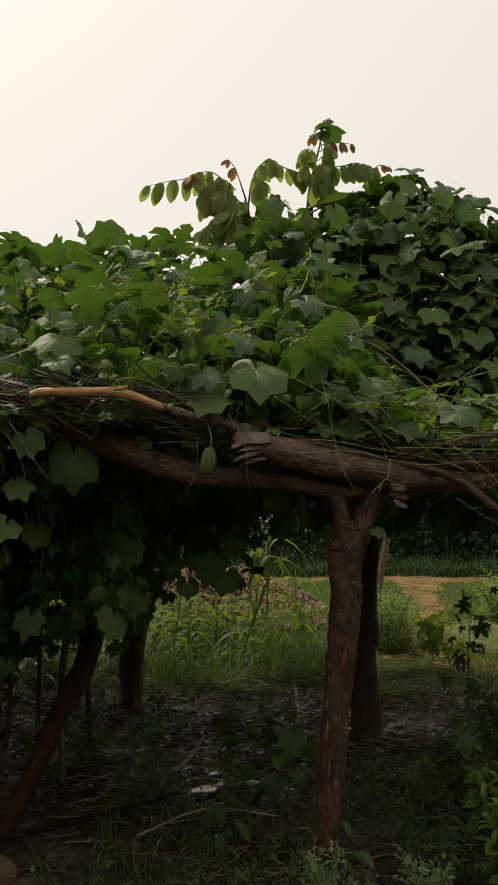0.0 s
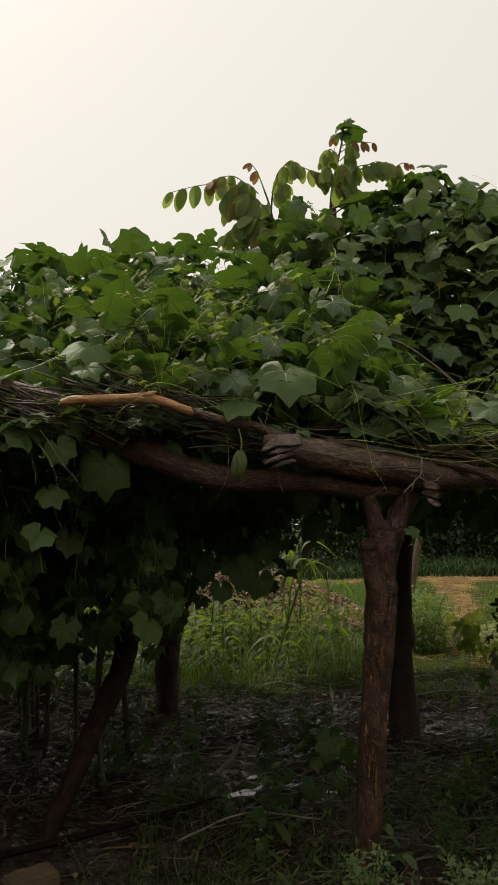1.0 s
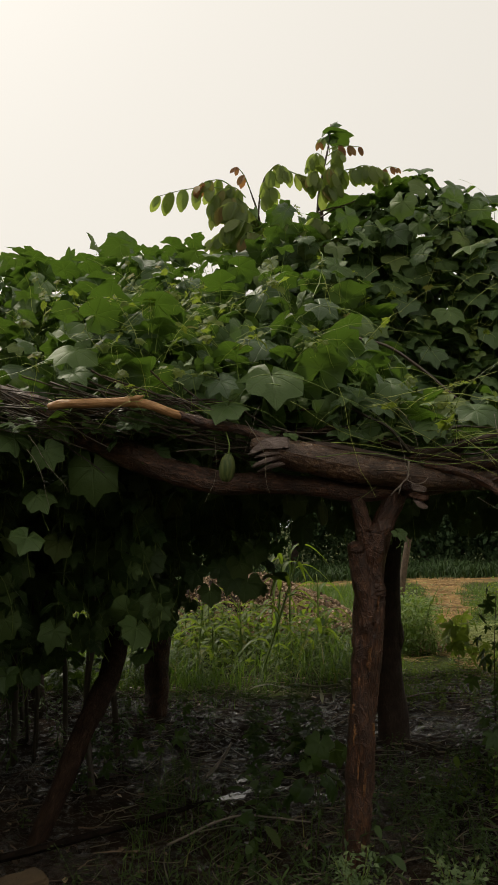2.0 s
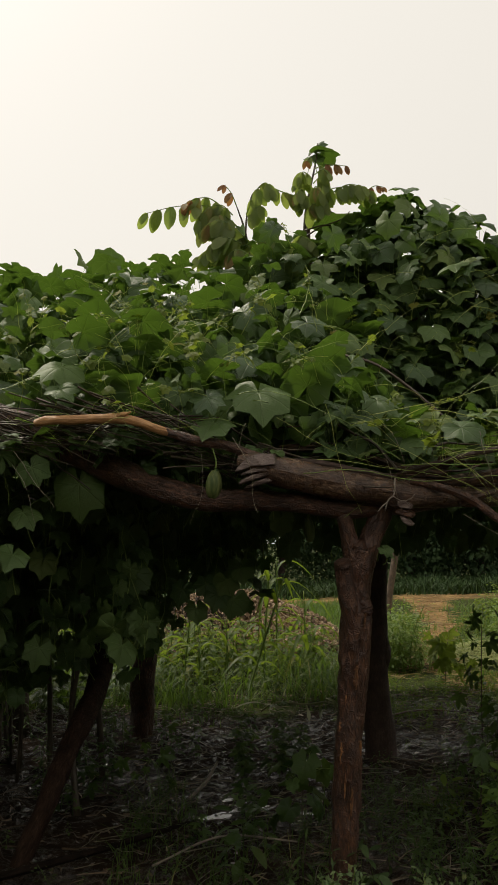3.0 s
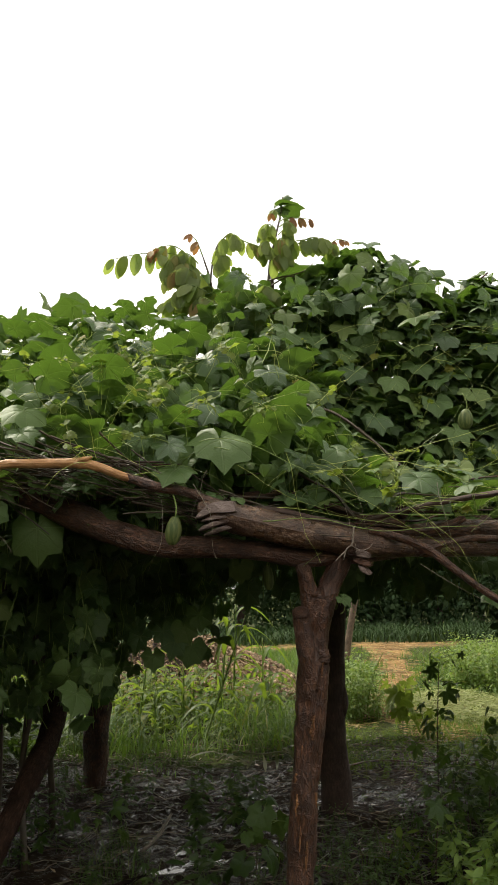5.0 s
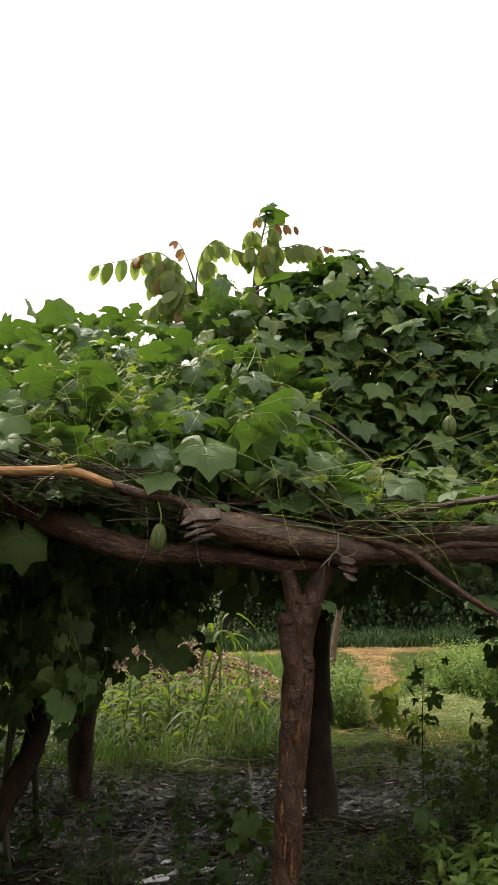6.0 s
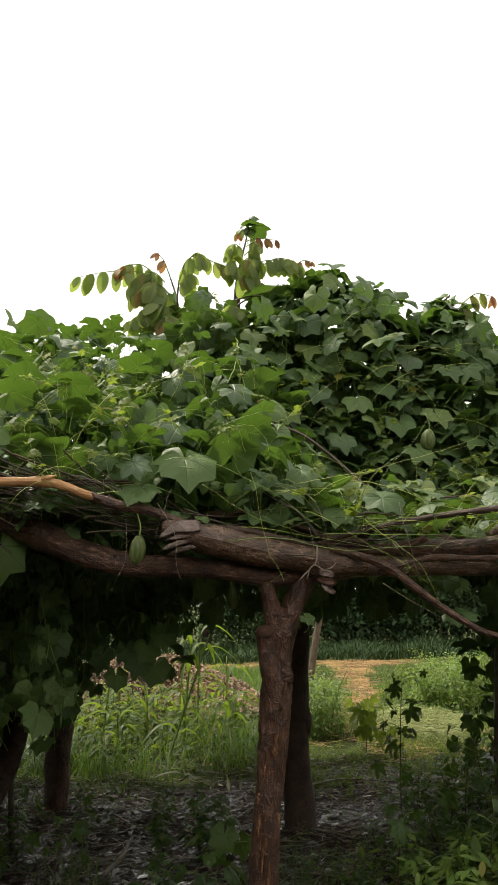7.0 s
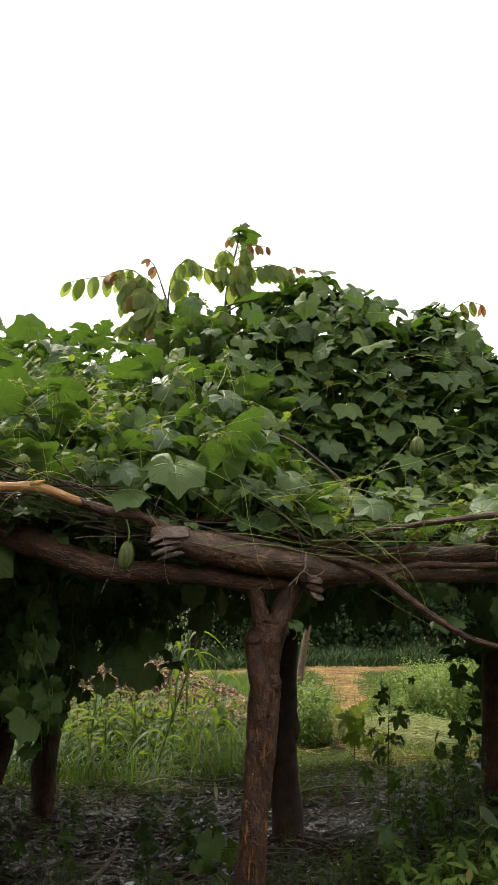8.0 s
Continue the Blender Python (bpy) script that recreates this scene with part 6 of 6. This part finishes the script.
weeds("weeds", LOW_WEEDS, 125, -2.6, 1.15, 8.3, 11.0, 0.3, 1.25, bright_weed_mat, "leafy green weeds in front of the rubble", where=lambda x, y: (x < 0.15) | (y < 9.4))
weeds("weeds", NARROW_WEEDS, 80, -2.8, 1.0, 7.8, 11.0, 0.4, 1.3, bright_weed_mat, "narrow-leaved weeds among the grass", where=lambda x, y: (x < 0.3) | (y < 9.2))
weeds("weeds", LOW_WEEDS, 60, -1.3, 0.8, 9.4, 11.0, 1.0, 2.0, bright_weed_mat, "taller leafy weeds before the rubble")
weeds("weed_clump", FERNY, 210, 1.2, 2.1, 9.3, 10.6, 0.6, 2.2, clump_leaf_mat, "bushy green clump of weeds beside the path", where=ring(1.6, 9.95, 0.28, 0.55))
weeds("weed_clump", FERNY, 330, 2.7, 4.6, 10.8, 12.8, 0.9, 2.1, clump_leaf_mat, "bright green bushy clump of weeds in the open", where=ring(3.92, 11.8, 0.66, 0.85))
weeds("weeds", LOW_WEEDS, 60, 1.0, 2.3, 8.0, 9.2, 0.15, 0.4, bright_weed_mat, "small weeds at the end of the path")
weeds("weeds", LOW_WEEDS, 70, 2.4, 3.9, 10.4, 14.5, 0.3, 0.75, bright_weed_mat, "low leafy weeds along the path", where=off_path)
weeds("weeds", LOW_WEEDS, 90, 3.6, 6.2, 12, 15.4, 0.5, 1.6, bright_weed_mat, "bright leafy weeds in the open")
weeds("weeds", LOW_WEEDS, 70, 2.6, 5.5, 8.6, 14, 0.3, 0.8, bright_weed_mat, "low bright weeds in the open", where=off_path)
# near the trellis most weeds take the leaf with shade in its colour
weeds("weeds", LOW_WEEDS, 80, 0.95, 2.7, 3.6, 6.2, 0.4, 0.9, shaded_weed_mat, "shade-darkened leafy weeds beside the mud", where=lambda x, y: x > 1.1 + 0.25 * (y - 3.4))
weeds("weeds", BROAD_WEEDS, 75, 1.3, 2.9, 4.2, 7.0, 0.6, 1.3, shaded_weed_mat, "lobed weeds and seedling vines beside the outer post", where=lambda x, y: x > 1.2 + 0.28 * (y - 3.4))
weeds("weeds", NARROW_WEEDS, 26, -0.7, 0.9, 3.0, 4.4, 0.3, 0.7, shaded_weed_mat, "shade-darkened weeds at the foot of the front post")
weeds("weeds", FERNY, 60, -0.8, 0.9, 3.0, 5.0, 0.35, 0.75, shaded_weed_mat, "low shade-darkened weeds on the mud", where=lambda x, y: ~puddle(x, y))
weeds("weeds", LOW_WEEDS, 60, -1.6, 2.2, 4.3, 7.8, 0.2, 0.5, shaded_weed_mat, "small weeds sprouting over the mud", where=lambda x, y: ~puddle(x, y))
# brighter leaf here stands in for sky light under the eave
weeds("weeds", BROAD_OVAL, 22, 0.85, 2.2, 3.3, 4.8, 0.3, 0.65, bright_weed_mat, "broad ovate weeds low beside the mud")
weeds("weeds", BROAD_OVAL, 6, -0.6, 0.5, 3.1, 4.6, 0.4, 0.8, shaded_weed_mat, "broad ovate weeds creeping over the mud")
weeds("weeds", [weed_shape(s + 50, 0.5, 14, 0.085, PLAIN_LEAVES, 1.3) for s in range(4)], 22, 1.45, 2.9, 3.7, 5.6, 0.5, 1.3, shaded_weed_mat, "shade-darkened leafy vine seedlings beside the outer post", where=lambda x, y: x > 0.28 * y + 0.1)
# pale leaf colour includes the light that falls on these weeds
weeds("weeds", SERRATE, 62, 0.75, 2.0, 3.25, 4.3, 0.6, 1.05, clump_leaf_mat, "nettle-like weeds in front of the outer post, coloured pale green for the light on them", where=lambda x, y: x > 0.95 + 0.1 * (y - 3.2))
weeds("weeds", SERRATE, 90, 1.0, 2.6, 4.2, 6.4, 0.5, 1.1, shaded_weed_mat, "dense shade-darkened nettle-like weeds round the outer post", where=lambda x, y: x > 1.0 + 0.22 * (y - 4.2))
weeds("weeds", FERNY, 90, 0.6, 1.9, 3.2, 5.0, 0.4, 0.8, shaded_weed_mat, "fine-leaved shade-darkened weeds low over the mud")
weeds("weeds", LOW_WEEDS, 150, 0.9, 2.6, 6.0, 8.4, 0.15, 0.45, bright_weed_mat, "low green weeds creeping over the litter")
weeds("weeds", BROAD_WEEDS, 30, -1.2, 0.3, 4.3, 6.6, 0.4, 0.8, shaded_weed_mat, "lobed seedlings on the mud")
weeds("weeds", NARROW_WEEDS, 50, -3.2, -0.9, 5.0, 7.8, 0.4, 0.9, shaded_weed_mat, "dark weeds in the shade of the trellis")
weeds("weeds", BROAD_WEEDS, 60, -4.5, -1.3, 7.2, 10, 0.7, 1.5, shaded_weed_mat, "lobed weeds in the shade behind the trellis")


def sapling(x, y, height, count, size, label, shapes, material, seed, lean=(0.05, 0.0), group=""):
    """A single weed or seedling with its stem and each leaf apart."""
    r = np.random.default_rng(seed)
    z = rise(x, y) - 0.02
    plant = thing("seedling", x, y, z, label, "plant", group)
    pts = [(x + lean[0] * t * t, y + lean[1] * t * t, z + height * t) for t in (0, 0.35, 0.7, 1.0)]
    part("stem", tube(pts, [0.0045, 0.004, 0.003, 0.0015], 14, 6, 0.1, seed), woody_mat, plant)
    meshes = [Geo().add(*s).mesh("leaf", material) for s in shapes[:4]]
    line = smooth_line(pts, 40)
    for i in range(count):
        t = 0.3 + 0.7 * (i + 0.5) / count
        a = i * 2.4 + r.uniform(-0.5, 0.5)
        out = np.array([math.cos(a), math.sin(a), 0])
        base = line[int(t * 39)]
        end = base + out * r.uniform(0.04, 0.17) + np.array([0, 0, r.uniform(0, 0.06)])
        turn = frames(out * 0.8 + np.array([0, -0.1, 0.5]) + r.normal(0, 0.45, 3), out * 0.6 + np.array([0, 0, -0.8]) + r.normal(0, 0.3, 3)) * size * r.uniform(0.5, 1.25)
        leaf = part("leaf", meshes[i % 4], None, plant, m=Matrix([[*turn[k], end[k]] for k in range(3)] + [[0, 0, 0, 1]]))
        part("stalk", tube([base, (base + end) / 2 + (0, 0, 0.008), end], [0.0022, 0.002, 0.0016], 5, 4), stem_mat, leaf)


# seedlings under the roof carry their shade in the darker leaf colour
sapling(1.37, 5.45, 1.0, 24, 0.078, "tall dark seedling with pointed lobed leaves in the shade", LOBED, shaded_weed_mat, 1)
sapling(1.78, 8.35, 0.5, 26, 0.135, "young seedling with bright yellow-green lobed leaves", LOBED, lime_leaf_mat, 2)
sapling(1.78, 5.0, 0.7, 18, 0.062, "leafy shade-darkened seedling beside the outer post", LOBED, shaded_weed_mat, 3, (-0.08, 0))
sapling(1.72, 5.3, 0.75, 22, 0.062, "tall seedling with broad lobed leaves", FINE_LEAVES, shaded_weed_mat, 4, (0.12, 0.05))
sapling(-0.68, 5.0, 0.34, 7, 0.08, "small seedling with rounded leaves under the trellis", LOBED, shaded_weed_mat, 5)
sapling(0.2, 4.7, 0.34, 9, 0.085, "shade-darkened seedling with lobed leaves on the mud", FINE_LEAVES, shaded_weed_mat, 6)
sapling(0.12, 4.35, 0.26, 8, 0.085, "shade-darkened seedling with lobed leaves beside the front post", FINE_LEAVES, shaded_weed_mat, 7)
sapling(1.05, 4.3, 0.45, 10, 0.08, "shade-darkened seedling with lobed leaves beside the mud", LOBED, shaded_weed_mat, 8)
sapling(1.4, 4.0, 0.5, 12, 0.1, "leafy seedling low beside the mud", OVALS, shaded_weed_mat, 9)

sapling(1.5, 4.9, 0.5, 20, 0.07, "bushy shade-darkened seedling with small lobed leaves", LOBED, shaded_weed_mat, 10, (0.06, 0))
sapling(1.98, 8.2, 0.3, 12, 0.1, "low seedling with yellow-green lobed leaves", LOBED, lime_leaf_mat, 11, (-0.06, 0))


def bush(x, y, height, seed, label):
    """A small upright herb with feathery sprays."""
    r = np.random.default_rng(seed)
    z = rise(x, y) - 0.02
    herb = thing("feathery_herb", x, y, z, label, "plant", "feathery herbs")
    for k in range(5):
        a = k * 1.3 + r.uniform(0, 1)
        tip_at = np.array([x + math.cos(a) * 0.07, y + math.sin(a) * 0.07, z + height * r.uniform(0.8, 1.05)])
        pts = [(x, y, z), (x + math.cos(a) * 0.02, y + math.sin(a) * 0.02, z + height * 0.5), tuple(tip_at)]
        stem = part("stem", tube(pts, [0.004, 0.003, 0.0015], 12, 5), stem_mat, herb)
        line = smooth_line(pts, 30)
        g, n = Geo(), 80
        b = line[r.integers(9, 30, n)]
        out = r.normal(size=(n, 3)) * np.array([1, 1, 0.4]) + np.array([0, 0, 0.4])
        out /= np.linalg.norm(out, axis=1)[:, None]
        scatter(g, SMALL_OVALS, frames(r.normal(size=(n, 3)) + np.array([0, -0.6, 0.8]), out), b + out * r.uniform(0.0, 0.05, n)[:, None], r.uniform(0.012, 0.026, n))
        part("spray", g, herb_leaf_mat, stem, kind="stuff")


bush(0.26, 3.16, 0.30, 1, "pale green feathery herb at the foot of the front post")
bush(0.62, 3.12, 0.27, 2, "pale green feathery herb on the dark soil")
bush(0.36, 3.1, 0.24, 3, "pale green feathery herb at the foot of the front post")

# ---- maize ----


def corn(x, y, height, count, seed, lean=(0.0, 0.0), label="young maize plant with long arching green leaves"):
    r = np.random.default_rng(seed)
    z = rise(x, y) - 0.02
    plant = thing("maize_plant", x, y, z, label, "maize", "maize plants")
    pts = [(x + lean[0] * t, y + lean[1] * t, z + height * 0.8 * t) for t in (0, 0.5, 1.0)]
    part("stalk", tube(pts, [0.013, 0.01, 0.005], 12, 8, 0.05, seed), stem_mat, plant)
    line = smooth_line(pts, 30)
    for i in range(count):
        base = line[int((0.12 + 0.85 * i / count) * 29)]
        a = (i % 2) * math.pi + r.uniform(-0.6, 0.6) + (seed * 0.7) % 1.2
        d = np.array([math.cos(a), math.sin(a), 0])
        ln, w, up = r.uniform(0.4, 0.7), r.uniform(0.036, 0.062), r.uniform(0.45, 1.0)
        v, f = [], []
        for j in range(9):
            t = j / 8
            c = base + d * ln * (0.25 * t + 0.55 * t * t) + np.array([0, 0, ln * (up * t - (up + 0.25) * t ** 2.6)])
            half = 0.5 * w * (1 - t ** 2.2) * (0.6 + 0.8 * min(1, 3 * t))
            sd = np.array([-d[1], d[0], 0]) * half
            v += [c - sd + (0, 0, half * 0.5), c, c + sd + (0, 0, half * 0.5)]
        for j in range(8):
            for q in (0, 1):
                k = j * 3 + q
                f += [(k, k + 1, k + 4), (k, k + 4, k + 3)]
        part("blade", Geo().add(v, f, np.tile([0.5, 0.7], (27, 1))), bright_weed_mat, plant)


corn(-0.13, 8.25, 1.5, 7, 1, (0.42, 0.1))
corn(0.02, 9.2, 1.5, 8, 12, (0.12, 0))
corn(0.18, 9.5, 1.6, 9, 2, (0.05, 0))
corn(-0.35, 9.4, 0.8, 6, 3)
corn(-0.8, 9.0, 1.0, 7, 4, (0.1, 0))
corn(-1.2, 8.8, 0.75, 6, 5)
corn(-0.6, 8.6, 0.6, 5, 6)
corn(0.55, 10.2, 1.1, 6, 7)
corn(-2.2, 9.2, 0.9, 6, 8)
corn(-2.8, 9.6, 1.0, 6, 9)
corn(0.35, 9.0, 0.6, 5, 10, (0.25, 0))
corn(-3.2, 8.8, 0.9, 6, 11)

wilted_mat = leaf_material("wilted_leaf", (0.1, 0.11, 0.05), (0.2, 0.205, 0.1), (0.36, 0.35, 0.2), (0.16, 0.18, 0.07), 0.25, 0.45, veins=False, old=(0.17, 0.15, 0.09), spec=0.2)
stalk = thing("fallen_stalk", 0.1, 7.3, 0, "uprooted maize stalk with wilted pale leaves lying on the mud", "maize stalk")
part("stem", tube([(0.0, 7.36, 0.03), (0.13, 7.3, 0.11), (0.38, 7.3, 0.085), (0.55, 7.3, 0.1), (0.66, 7.36, 0.04)], [0.007, 0.009, 0.009, 0.008, 0.005], 22, 8, 0.1, 5), wilted_mat, stalk)


def ribbon(pts, width, twist=0.0):
    """A limp folded strip along pts."""
    line = smooth_line(pts, 12)
    v, f = [], []
    tan = np.gradient(line, axis=0)
    for i, c in enumerate(line):
        t = i / 11
        side = np.cross(tan[i], (math.sin(twist * t), 0, math.cos(twist * t)))
        side = side / np.linalg.norm(side) * width * 0.5 * (0.35 + 1.2 * t) * (1 - t ** 3)
        v += [c - side, c - (0, 0, width * 0.06), c + side]
    for i in range(11):
        for q in (0, 1):
            k = i * 3 + q
            f += [(k, k + 1, k + 4), (k, k + 4, k + 3)]
    return Geo().add(v, f, np.tile([0.5, 0.7], (36, 1)))


for pts, w, turn in (
    ([(0.05, 7.31, 0.09), (-0.04, 7.29, 0.12), (-0.15, 7.28, 0.105), (-0.24, 7.27, 0.07)], 0.07, 0.5),
    ([(0.03, 7.3, 0.1), (0.09, 7.27, 0.1), (0.17, 7.24, 0.06), (0.27, 7.2, 0.015)], 0.085, -0.6),
    ([(0.12, 7.3, 0.1), (0.15, 7.26, 0.04), (0.24, 7.22, 0.02), (0.31, 7.2, 0.015)], 0.03, 0.3),
    ([(0.38, 7.29, 0.09), (0.395, 7.26, 0.03), (0.385, 7.12, 0.012), (0.38, 6.98, 0.01)], 0.045, 1.2),
    ([(0.48, 7.29, 0.095), (0.495, 7.26, 0.05), (0.49, 7.18, 0.012), (0.48, 7.06, 0.01)], 0.04, -1.2),
    ([(0.3, 7.29, 0.09), (0.28, 7.25, 0.03), (0.25, 7.2, 0.012), (0.24, 7.1, 0.01)], 0.025, 0.8),
    ([(0.55, 7.3, 0.1), (0.6, 7.28, 0.15), (0.66, 7.27, 0.14), (0.72, 7.25, 0.06)], 0.05, 0.4),
    ([(0.56, 7.3, 0.1), (0.55, 7.26, 0.14), (0.6, 7.22, 0.12), (0.63, 7.2, 0.05)], 0.04, -0.5),
):
    part("wilted_leaf", ribbon(pts, w, turn), wilted_mat, stalk)

# ---- sticks, stake and block ----


def loose_stick(pts, radii, material, label, seed):
    st = new("stick", tube(pts, radii, 16, 7, 0.25, seed).mesh("stick", material))
    return tagged(st, label, "stick", "loose sticks")


loose_stick([(-0.42, 4.95, 0.03), (-0.34, 5.2, 0.05), (-0.28, 5.45, 0.10)], [0.012, 0.012, 0.008], pale_wood_mat, "pale broken stick lying on the mud", 1)
# this branch is coloured near black in place of deep shade
loose_stick([(-1.6, 3.6, 0.03), (-1.0, 3.9, 0.06), (-0.6, 4.3, 0.04), (-0.35, 4.5, 0.05)], [0.02, 0.018, 0.014, 0.008], deep_shade_bark_mat, "long root-like branch lying on bare soil, coloured near black for shade", 2)
loose_stick([(0.9, 6.9, 0.03), (1.3, 7.1, 0.05), (1.8, 7.0, 0.03)], [0.007, 0.008, 0.005], grey_bark_mat, "thin grey stick on the litter", 3)
loose_stick([(-0.1, 6.2, 0.03), (0.15, 6.5, 0.05), (0.3, 6.9, 0.03)], [0.008, 0.008, 0.005], grey_bark_mat, "thin grey stick on the mud", 4)
loose_stick([(-0.5, 3.9, 0.05), (-0.2, 4.1, 0.1), (0.15, 4.15, 0.05)], [0.005, 0.006, 0.004], pale_wood_mat, "dry pale stalk among the weeds", 5)
stake_mat = bark_material("weathered_stake", (0.06, 0.04, 0.024), (0.14, 0.09, 0.055), (0.28, 0.19, 0.12), 0.2, 0.7)
stake = new("stake", tube([(2.22, 15.0, -0.05), (2.33, 15.0, 0.6), (2.5, 15.0, 1.42), (2.62, 15, 2.1)], [0.062, 0.06, 0.055, 0.05], 14, 10, 0.1, 9).mesh("stake", stake_mat))
tagged(stake, "leaning pale weathered wooden stake in the grass", "stake")


def block(x, y, turn, label, seed, sx=0.21, sy=0.11, sz=0.08):
    bm = bmesh.new()
    bmesh.ops.create_cube(bm, size=1.0)
    bmesh.ops.scale(bm, vec=(sx, sy, sz), verts=bm.verts[:])
    bmesh.ops.bevel(bm, geom=bm.edges[:], offset=0.012, segments=2, affect="EDGES")
    bmesh.ops.subdivide_edges(bm, edges=bm.edges[:], cuts=2)
    r = np.random.default_rng(seed)
    for vert in bm.verts:
        vert.co += Vector([0.004 * noise.noise(vert.co * 20 + Vector((k * 9, seed, 0))) * 2 for k in range(3)])
    me = bpy.data.meshes.new("clay_brick")
    bm.to_mesh(me)
    bm.free()
    me.materials.append(clay_mat)
    ob = new("clay_brick", me)
    ob.matrix_basis = pose(x, y, rise(x, y) + sz / 2 + 0.005, 3, -4, turn)
    return tagged(ob, label, "brick", "loose bricks")


block(-1.03, 3.46, 35, "worn ochre clay brick lying on dark soil", 1, 0.2, 0.14, 0.09)
block(-0.86, 3.42, -20, "broken ochre clay brick half sunk in dark soil", 2, 0.12, 0.1, 0.06)

# ---- hedge of trees all round, side and rear rows unseen ----


def far_tree(x, y, height, spread, seed, leaf=0.22, count=4200, low=0.0, label="dense dark green hedge tree"):
    """Trunk, limbs and a ragged crown of leaf clumps reaching low."""
    r = np.random.default_rng(seed)
    t = thing("hedge_tree", x, y, 0, label, "tree", "hedge trees")
    part("trunk", tube([(x, y, -0.1), (x + 0.1, y, height * 0.3), (x - 0.1, y, height * 0.75)], [0.16, 0.12, 0.04], 14, 9, 0.15, seed), dark_bark_mat, t)
    for k in range(4):
        a = k * 1.6 + r.uniform(0, 1)
        part("limb", tube([(x, y, height * (0.2 + 0.12 * k)), (x + math.cos(a) * spread * 0.4, y + math.sin(a) * spread * 0.4, height * (0.35 + 0.13 * k)), (x + math.cos(a) * spread * 0.75, y + math.sin(a) * spread * 0.75, height * (0.45 + 0.13 * k))], [0.07, 0.05, 0.02], 9, 7, 0.15, seed + k), dark_bark_mat, t)
    clumps = 60
    c = r.normal(size=(clumps, 3))
    c /= np.linalg.norm(c, axis=1)[:, None]
    c *= r.uniform(0.45, 1.0, clumps)[:, None] ** 0.5
    c = c * np.array([spread, spread, height * 0.5 * (1 - low)]) + np.array([x, y, height * (0.5 + low * 0.5)])
    p = c[r.integers(0, clumps, count)] + r.normal(0, 0.2 * spread, (count, 3)) * np.array([1, 1, 0.8])
    p[:, 2] = np.clip(p[:, 2], 0.05, None)
    nv = r.normal(size=(count, 3)) + np.array([0, -0.4, 0.8])
    part("crown", scatter(Geo(), SMALL_OVALS, frames(nv, r.normal(size=(count, 3)) + np.array([0, 0, -0.8])), p, r.uniform(0.6, 1.3, count) * leaf), dark_tree_mat, t, kind="stuff")


r0 = np.random.default_rng(5)
for k in range(17):
    far_tree(-16 + 2.1 * k, 27.3 + r0.uniform(-0.8, 1.2), r0.uniform(4.8, 5.8), r0.uniform(1.8, 2.3), 200 + k, leaf=0.17, count=9000)
far_tree(9.6, 31, 9.3, 2.6, 230, count=3500, low=0.2, label="taller dark tree behind the hedge")
# side rows out of view, added to close the place
for k in range(7):
    far_tree(-15 - r0.uniform(0, 2), 4 + 3.4 * k, r0.uniform(5, 6.5), 2.2, 240 + k, leaf=0.3, count=1300)
    far_tree(19 + r0.uniform(0, 2), 4 + 3.4 * k, r0.uniform(5, 6.5), 2.2, 260 + k, leaf=0.3, count=1300)
# unseen row added behind the viewpoint, height set to hold back sky fill
for k in range(9):
    far_tree(-12 + 3.0 * k, -9.5 - r0.uniform(0, 0.8), r0.uniform(4.2, 5.2) + (0.6 if k < 5 else -1.0), 3.1, 280 + k, leaf=0.5, count=3200, label="tall dense dark green tree, added out of view to cut sky light")
